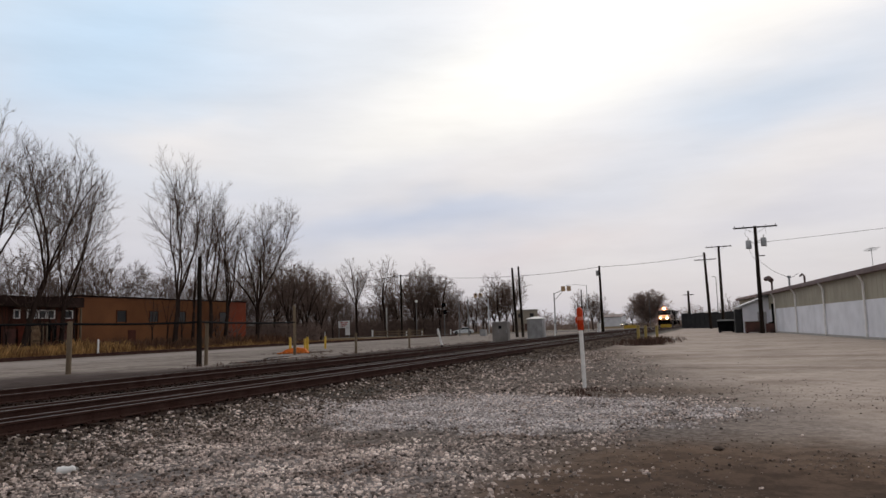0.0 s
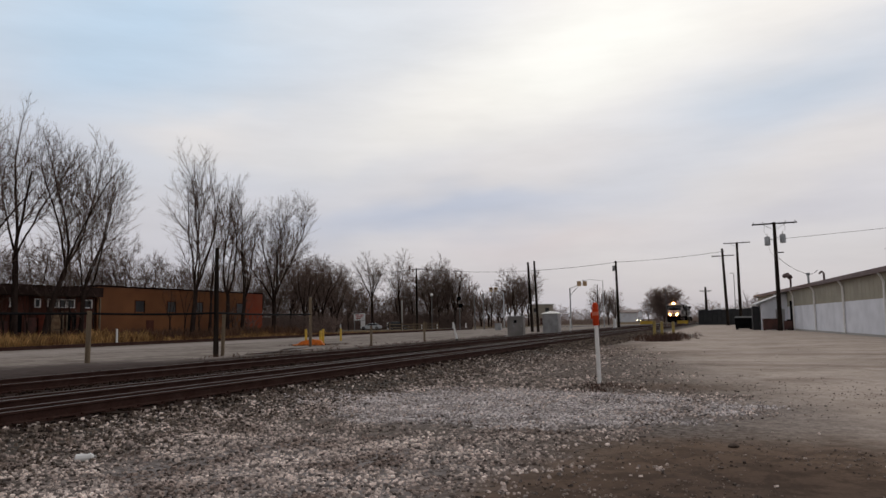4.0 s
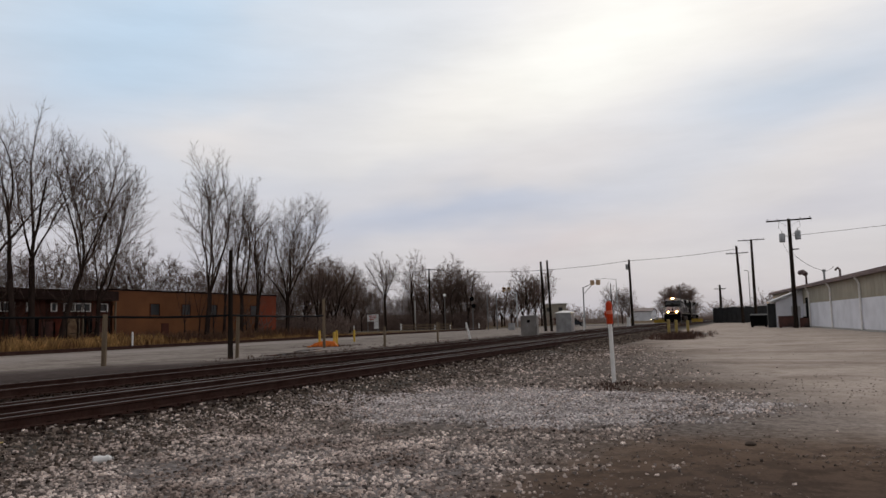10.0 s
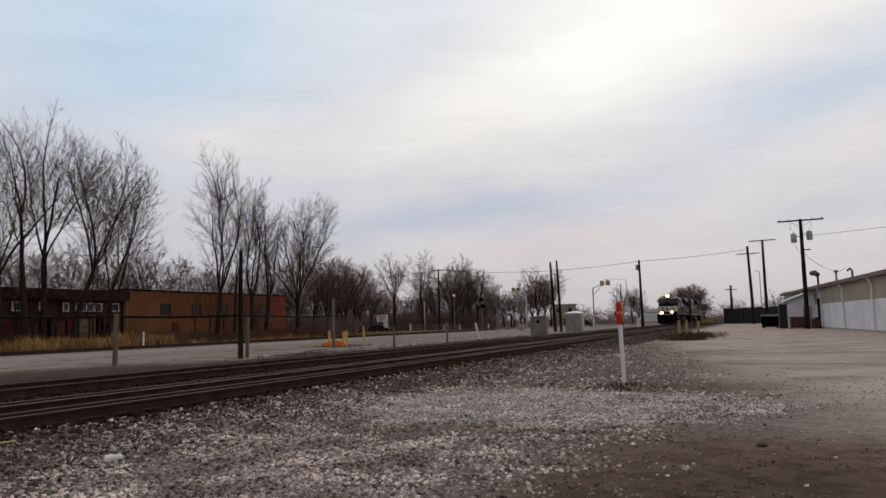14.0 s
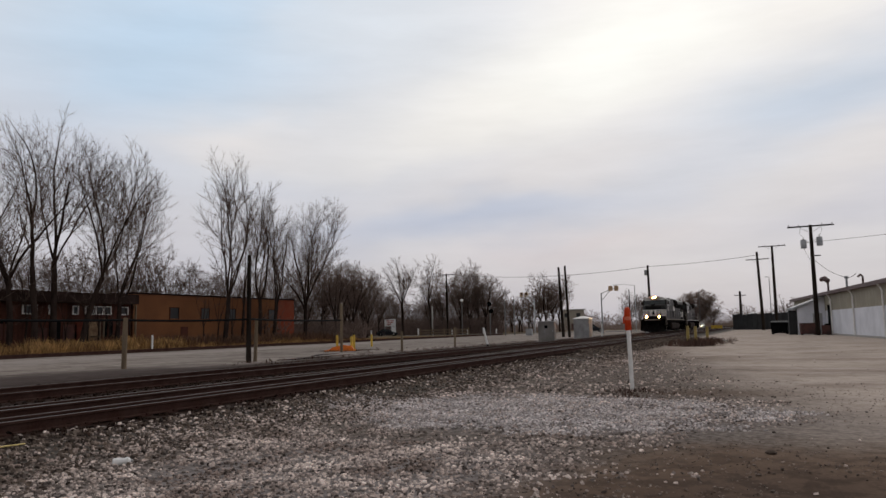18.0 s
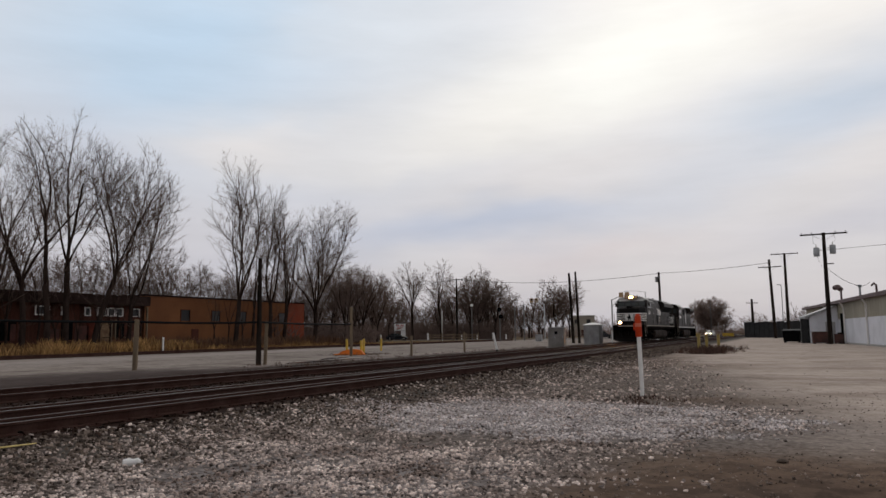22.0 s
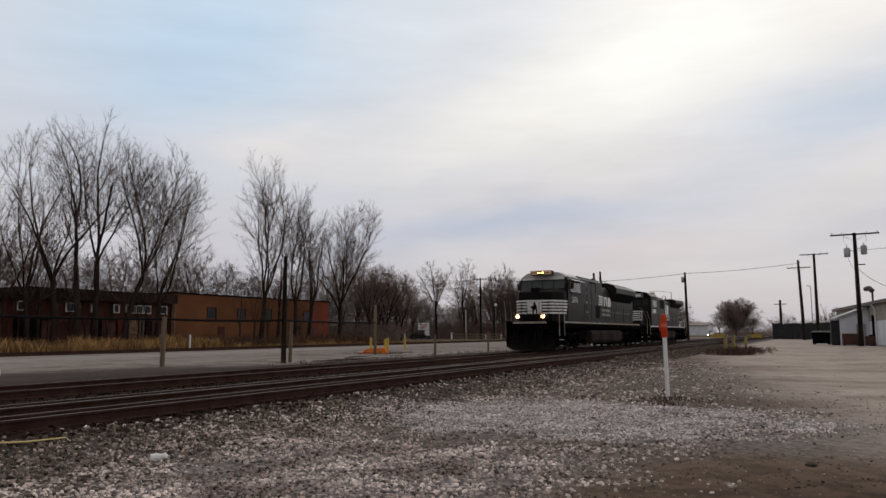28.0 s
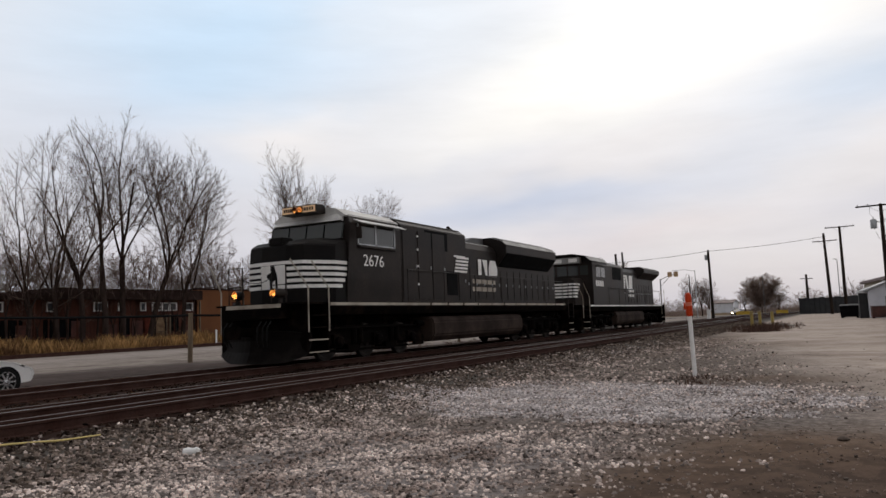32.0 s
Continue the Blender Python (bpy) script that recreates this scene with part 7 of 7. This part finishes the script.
# slim young trees close before the house
SAPLING = [tree(80 + i, *on_line(az, -58.2), h, w, "slim young bare tree close before the house", 3, 0.3, 0.03, "fan", 0.55, 0.012, 0.28, None, 0, 1.1)
           for i, (az, h, w) in enumerate(((-53.4, 9.0, 1.6), (-48.9, 8.0, 1.8), (-40.9, 7.5, 1.5)))]
for i, az in enumerate((-58.8, -57.0, -56.1, -55.2, -52.3, -51.0, -49.6, -48.2, -46.9, -41.9, -39.9, -37.6)):
    s = r_wood.uniform(0.7, 1.05)
    copy_thing(SAPLING[i % 3], pose(*on_line(az, -58.2 - 0.3 * (i % 3)), 0, 0, 0, r_wood.uniform(0, 360)) @ Matrix.Diagonal((s, s, s, 1)))
for i in range(50):
    az = -38 + i * 0.42 + r_wood.uniform(-0.3, 0.3)
    plant(i % 5, az, r_wood.uniform(196, 240), r_wood.uniform(8, 12) * (0.8 if -29.5 < az < -27.8 else 1), 1.2)
for k, az, r, top, squash in ((1, -33.0, 150, 15.0, 1.1), (4, -31.2, 160, 15.5, 1.1), (0, -30.2, 158, 15.0, 1.1), (1, -28.9, 188, 12.5, 1.2), (4, -25.2, 190, 14.0, 1.2), (0, -22.7, 178, 17.0, 1.1),
                              (1, -20.8, 178, 15.0, 1.15), (4, -16.2, 186, 14.6, 1.2), (1, -15.2, 190, 14.0, 1.1)):
    plant(k, az, r, top, squash)
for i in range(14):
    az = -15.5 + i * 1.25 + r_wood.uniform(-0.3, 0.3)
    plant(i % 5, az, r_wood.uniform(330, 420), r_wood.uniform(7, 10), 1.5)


# ---- undergrowth and dry grass ----
def thicket(name, az0, az1, r0, r1, count, tall, seed, wood=None):
    """Tangled leafless scrub that closes the foot of the woods."""
    r = np.random.RandomState(seed)
    az, d = np.radians(r.uniform(az0, az1, count)), r.uniform(r0, r1, count)
    p = np.stack([d * np.sin(az), d * np.cos(az), np.zeros(count)], 1)
    h = tall * r.uniform(0.35, 1.0, count) ** 1.3
    segs = []
    for q, k, a, b, c in zip(p, h, r.normal(0, 0.35, count), r.normal(0, 0.35, count), r.uniform(0.3, 0.8, count)):
        q = Vector(q)
        m = q + Vector((a * k * 0.5, b * k * 0.5, k * c))
        e = q + Vector((a * k * 1.3, b * k * 1.3, k))
        segs += [(q, m, 0.07, 0.055, 3), (m, e, 0.055, 0.025, 3)]
        e2 = m + Vector((-b * k * 0.9, a * k * 0.9, k * 0.4))
        segs.append((m, e2, 0.05, 0.02, 3))
    return tagged(new(name, quick_mesh(name, *shoots(segs), wood or TWIGDARK)), "tangled dark leafless scrub at the foot of the woods", "scrub", kind="stuff")


thicket("scrub", -38, -19.5, 172, 232, 7600, 5.2, 5)
thicket("scrub", -36.5, -30, 118, 150, 1600, 3.2, 6)
# scrub past the crossing takes the twig colour that has haze in it
thicket("scrub", -19.5, -8.7, 215, 330, 2200, 3.4, 7, TWIGHAZE)
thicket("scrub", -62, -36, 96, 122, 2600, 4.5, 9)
thicket("scrub", -6, 4, 255, 360, 1800, 3.6, 10, TWIGHAZE)

def tuft_mesh(name, spots, material, kind_label, category, blades=7, seed=1):
    """Clumps of thin bent blades; spots are x, y, height, spread."""
    r = np.random.RandomState(seed)
    n = len(spots) * blades
    s = np.repeat(np.array(spots, float), blades, 0)
    a = r.uniform(0, 2 * np.pi, n)
    px, py = s[:, 0] + r.normal(0, 1, n) * s[:, 3], s[:, 1] + r.normal(0, 1, n) * s[:, 3]
    h = s[:, 2] * r.uniform(0.5, 1.15, n)
    wd = 0.012 + 0.012 * h
    lean = r.uniform(0.05, 0.5, n) * h
    z0 = np.array([ground_z(x, 0) for x in px]) - 0.02
    ca, sa = np.cos(a), np.sin(a)
    v = np.empty((n, 4, 3))
    v[:, 0] = np.stack([px - sa * wd, py + ca * wd, z0], 1)
    v[:, 1] = np.stack([px + sa * wd, py - ca * wd, z0], 1)
    v[:, 2] = np.stack([px + ca * lean * 0.4 + sa * wd * 0.7, py + sa * lean * 0.4 - ca * wd * 0.7, z0 + h * 0.6], 1)
    v[:, 3] = np.stack([px + ca * lean, py + sa * lean, z0 + h], 1)
    f = np.concatenate([np.array([[0, 1, 2], [0, 2, 3]]) + 4 * i for i in range(n)])
    ob = new(name, quick_mesh(name, v.reshape(-1, 3), f, material, False))
    return tagged(ob, kind_label, category, kind="stuff")


r_g = np.random.RandomState(4)
spots = []
for _ in range(5200):
    x, y = r_g.uniform(-59.5, -48.2), r_g.uniform(14, 104)
    tall = 0.66 + 0.6 * noise.noise((x * 0.15, y * 0.15, 2)) + 0.5 * noise.noise((x * 0.5, y * 0.5, 6)) + (0.35 if y < 53 else -0.4 if y < 88 else -0.7)
    spots.append((x, y, max(0.12, tall), 0.22))
tuft_mesh("dry_grass", spots, DRYGRASS, "dry straw-coloured grass along the building fronts", "grass", 9, 2)
spots = [(r_g.uniform(-59.7, -55), r_g.uniform(50, 88), r_g.uniform(0.4, 1.5), 0.35) for _ in range(1500)]
tuft_mesh("tall_weeds", spots, mat("tall brown weeds", (0.17, 0.085, 0.045), 0.9, 0, 0.3, 0.6, 8, 0, (0.10, 0.050, 0.030), rnd=0.4, island=True), "tall brown dead weeds along the brick wall", "weeds", 7, 6)
spots = [(r_g.normal(-4.9, 0.8), r_g.uniform(48, 63), r_g.uniform(0.1, 0.45), 0.12) for _ in range(420)]
spots += [(r_g.normal(-2.75, 0.35), r_g.normal(16.0, 0.4), r_g.uniform(0.03, 0.12), 0.08) for _ in range(60)]
spots += [(r_g.uniform(-23, -19), r_g.uniform(26, 75), r_g.uniform(0.06, 0.2), 0.1) for _ in range(260)]
spots += [(r_g.normal(-27.2, 1.0), r_g.normal(45, 1.2), r_g.uniform(0.06, 0.2), 0.1) for _ in range(120)]
tuft_mesh("weeds", spots, mat("brown dead weeds", (0.105, 0.052, 0.034), 0.9, 0, 0.3, 0.6, 8, 0, (0.07, 0.036, 0.026), rnd=0.4, island=True), "low brown dead weeds", "weeds", 8, 3)

# ---- loose stones ----
def stones(name, xs, ys, sizes, material, label, seed):
    """Angular stones lying on the ground, joined."""
    r = np.random.RandomState(seed)
    n = len(xs)
    cube = np.array([(x, y, z) for z in (-1, 1) for y in (-1, 1) for x in (-1, 1)], float)
    v = cube[None] * (1 + r.uniform(-0.45, 0.25, (n, 8, 3)))
    v[:, 4:, :2] *= r.uniform(0.45, 0.9, (n, 1, 1))
    v *= (sizes[:, None, None] * 0.5) * np.stack([r.uniform(0.7, 1.35, n), r.uniform(0.6, 1.1, n), r.uniform(0.4, 0.8, n)], 1)[:, None]
    a, b = r.uniform(0, 2 * np.pi, n), r.uniform(-0.5, 0.5, n)
    cb, sb, ca, sa = np.cos(b)[:, None], np.sin(b)[:, None], np.cos(a)[:, None], np.sin(a)[:, None]
    y, z = v[..., 1] * cb - v[..., 2] * sb, v[..., 1] * sb + v[..., 2] * cb
    x, y = v[..., 0] * ca - y * sa, v[..., 0] * sa + y * ca
    gz = np.array([ground_z(p, 0) + 0.035 * noise.noise((p * 0.9, q * 0.9, 0)) + 0.02 * noise.noise((p * 3, q * 3, 4)) for p, q in zip(xs, ys)])
    v = np.stack([x + xs[:, None], y + ys[:, None], z + (gz + sizes * 0.16)[:, None]], 2)
    quad = np.array([(0, 2, 3, 1), (4, 5, 7, 6), (0, 1, 5, 4), (2, 6, 7, 3), (0, 4, 6, 2), (1, 3, 7, 5)])
    f = (quad[None] + 8 * np.arange(n)[:, None, None]).reshape(-1, 4)
    return tagged(new(name, quick_mesh(name, v.reshape(-1, 3), f, material, False)), label, "gravel", kind="stuff")


def strewn(count, x0, x1, y0, y1, seed, keep, power=1.0):
    """Random places between the bounds, denser towards small y; keep() gives the chance of each."""
    r = np.random.RandomState(seed)
    x = r.uniform(x0, x1, count)
    y = y0 + (y1 - y0) * r.uniform(0, 1, count) ** power
    inside = (x > -1.6 * y - 0.6) & (x < 0.24 * y + 0.9)
    x, y = x[inside], y[inside]
    ok = np.array([r.uniform() < keep(p, q) for p, q in zip(x, y)])
    return x[ok], y[ok]


def patch(x, y):
    """How much of the fresh pale heap lies there."""
    n = noise.noise((x * 0.5, y * 0.5, 3)) + 0.6 * noise.noise((x * 1.7, y * 1.7, 5))
    d = ((x + 3.7) / 3.7) ** 2 + ((y - 12.4) / 2.7) ** 2
    return min(1.0, max(0.0, (1.15 + 0.6 * n - d) / 0.6))


def gravel_cover(x, y):
    """How thickly the pale gravel lies."""
    n = 0.5 + 0.9 * noise.noise((x * 0.35, y * 0.35, 7)) + 0.6 * noise.noise((x * 1.3, y * 1.3, 9))
    edge = float(np.interp(y, (8, 9.5, 10.5, 12, 13.2, 15, 20, 25, 40), (-1.6, -1.7, -1.0, 0.2, 0.3, -0.5, -1.4, -2.3, -4.6)))
    edge += 0.9 * noise.noise((x * 0.8, y * 0.8, 11))
    base = 0.78 * min(1, max(0.0, (edge + 0.5 - x) / 2.0))
    if y < 8:
        base *= 1 - 0.3 * max(0.0, 1 - (y - 4) / 4)
    base = base * (1 - 0.45 * patch(x, y))
    if x < -7.0:
        base *= max(0.0, 1 - (-7.0 - x) / 1.1)
    return base * min(1.0, max(0.12, n * 1.3 + 0.1)) + (0.001 if x > edge else 0.0)


r_s = np.random.RandomState(21)
x, y = strewn(140000, -9, 3, 3.6, 15, 31, gravel_cover, 1.25)
stones("pale_gravel", x, y, 0.016 + 0.034 * r_s.uniform(0, 1, len(x)) ** 1.5, STONE, "loose pale limestone gravel", 32)
x, y = strewn(40000, -8.3, 1.5, 9.5, 15.5, 51, lambda p, q: 1.0 * patch(p, q) * (0.75 + 0.7 * noise.noise((p * 1.1, q * 1.1, 13))))
stones("fine_gravel", x, y, r_s.uniform(0.025, 0.05, len(x)), STONEFINE, "fresh fine white gravel spread over the field", 52)
x, y = strewn(30000, -9, 5, 15, 40, 33, lambda p, q: gravel_cover(p, q) * 0.7, 1.3)
stones("far_gravel", x, y, r_s.uniform(0.03, 0.07, len(x)), STONE, "loose pale limestone gravel further off", 34)


def mud_cover(x, y):
    """Small stones trodden into the mud and the packed dirt."""
    n = 0.5 + 0.9 * noise.noise((x * 0.9, y * 0.9, 17))
    mud = max(0.0, 1 - ((x - 0.3) / 2.9) ** 2 - ((y - 6.6) / 3.4) ** 2)
    belt = max(0.0, 1 - ((x + 0.4) / 3.6) ** 2 - ((y - 15.5) / 4.5) ** 2)
    return max(0.0, n) * (0.75 * mud ** 0.5 + 0.40 * belt ** 0.5)


x, y = strewn(60000, -4.5, 7, 3.8, 24, 61, mud_cover, 1.5)
stones("trodden_gravel", x, y, 0.010 + 0.024 * r_s.uniform(0, 1, len(x)) ** 2, STONEMUD, "small muddy stones trodden into the dirt", 62)


def ballast_cover(x, y):
    if x > -6.4:
        return 0.0
    if x > -8.3:
        return min(1.0, (-6.4 - x) / 0.8) * 0.9
    return 0.42


x, y = strewn(20000, -8.1, -6.0, 2.5, 34, 35, lambda p, q: min(1.0, (-6.0 - p) / 1.4) * 0.8, 1.4)
stones("ballast", x, y, r_s.uniform(0.024, 0.062, len(x)), STONEDARK, "dark grey track ballast", 36)
x, y = strewn(30000, -19.5, -7.8, 2.5, 34, 43, lambda p, q: 0.5, 1.4)
stones("oily_ballast", x, y, r_s.uniform(0.035, 0.08, len(x)), STONEOILY, "oily brown ballast between the rails", 44)
x, y = strewn(9000, -8.6, -6.0, 34, 75, 37, ballast_cover, 1.2)
stones("far_ballast", x, y, r_s.uniform(0.06, 0.12, len(x)), STONEDARK, "dark grey track ballast further off", 38)
x, y = strewn(2200, -8.4, -6.3, 2.5, 30, 39, lambda p, q: 0.7, 1.2)
stones("stray_gravel", x, y, r_s.uniform(0.03, 0.06, len(x)), STONE, "pale stones strewn over the ballast shoulder", 40)

# ---- what moves ----
TRAIN_AT = ((0, 195.73), (3, 179.33), (6, 162.61), (9, 145.47), (13, 122.37), (19, 88.03), (23, 65.84), (28, 37.61), (30, 26.28), (32, 14.75))


def train_y(t):
    """Where the leading engine's front plate stands at t seconds."""
    return float(np.interp(t, [a for a, b in TRAIN_AT], [b for a, b in TRAIN_AT]))


# seconds, place along the road, lane
CARS = {
    "silver": ((0, -53.8, 1.9), (1, -58, 1.9), (2, -62.8, 1.9), (3, -69, 1.9), (5.5, -87.4, 1.9), (6.5, -95, 1.9), (9, -115, 1.9), (14, -160, 1.9), (32, -240, 1.9)),
    "dark": ((0, -84.2, -1.9), (1, -80.2, -1.9), (2, -77.9, -1.9), (3, -74.1, -1.9), (5.5, -59.1, -1.9), (6.5, -51.9, -1.9), (7, -48.8, -1.9), (9, -37.5, -1.9), (10, -36, -1.9), (32, -36, -1.9)),
    "waiting": ((0, -190, -1.9), (8, -99, -1.9), (10, -84.1, -1.9), (11, -79, -1.9), (12, -77.6, -1.9), (13, -77.4, -1.9), (32, -77.4, -1.9)),
}


def drive(c, rows, turn):
    walk(c, [(t, pose(x, road_y(x) + side, 0.04, 0, 0, turn)) for t, x, side in rows])


def motions():
    walk(LEAD, [(t, pose(TRACK_FAR, y, RAIL)) for t, y in TRAIN_AT])
    walk(TRAIL, [(t, pose(TRACK_FAR, y + TRAIL_OFF, RAIL)) for t, y in TRAIN_AT])
    steps = 252
    for w in WHEELSETS:
        x, y, z = w.location
        walk(w, [(t, pose(x, y, z, math.degrees((195.73 - train_y(t)) / 0.505), 0, 0)) for t in (32.0 * i / steps for i in range(steps + 1))])
    drive(SILVER, CARS["silver"], ROADTURN + 180)
    drive(DARKCAR, CARS["dark"], ROADTURN)
    drive(WAITING, CARS["waiting"], ROADTURN)
    walk(CROSSING, [(0, pose(-27, 330, 0.03, 0, 0, 176)), (12, pose(-25, 300, 0.03, 0, 0, 176)), (18.5, pose(-18.8, 212, 0.03, 0, 0, 176)), (20, pose(-18.5, 207, 0.03, 0, 0, 176)), (24, pose(-18.4, 205, 0.03, 0, 0, 176)), (26, pose(-16.0, 198, 0.03, 0, 0, 210)), (28, pose(-2, 192, 0.03, 0, 0, 270)), (32, pose(60, 196, 0.03, 0, 0, 272))])
    walk(COMING, [(0, pose(-40, 330, 0.03, 0, 0, 172)), (24, pose(-36, 300, 0.03, 0, 0, 172)), (29.5, pose(-22.6, 190, 0.03, 0, 0, 173)), (30.5, pose(-21.6, 181, 0.03, 0, 0, 173)), (32, pose(-21.4, 179, 0.03, 0, 0, 173))])


motions()
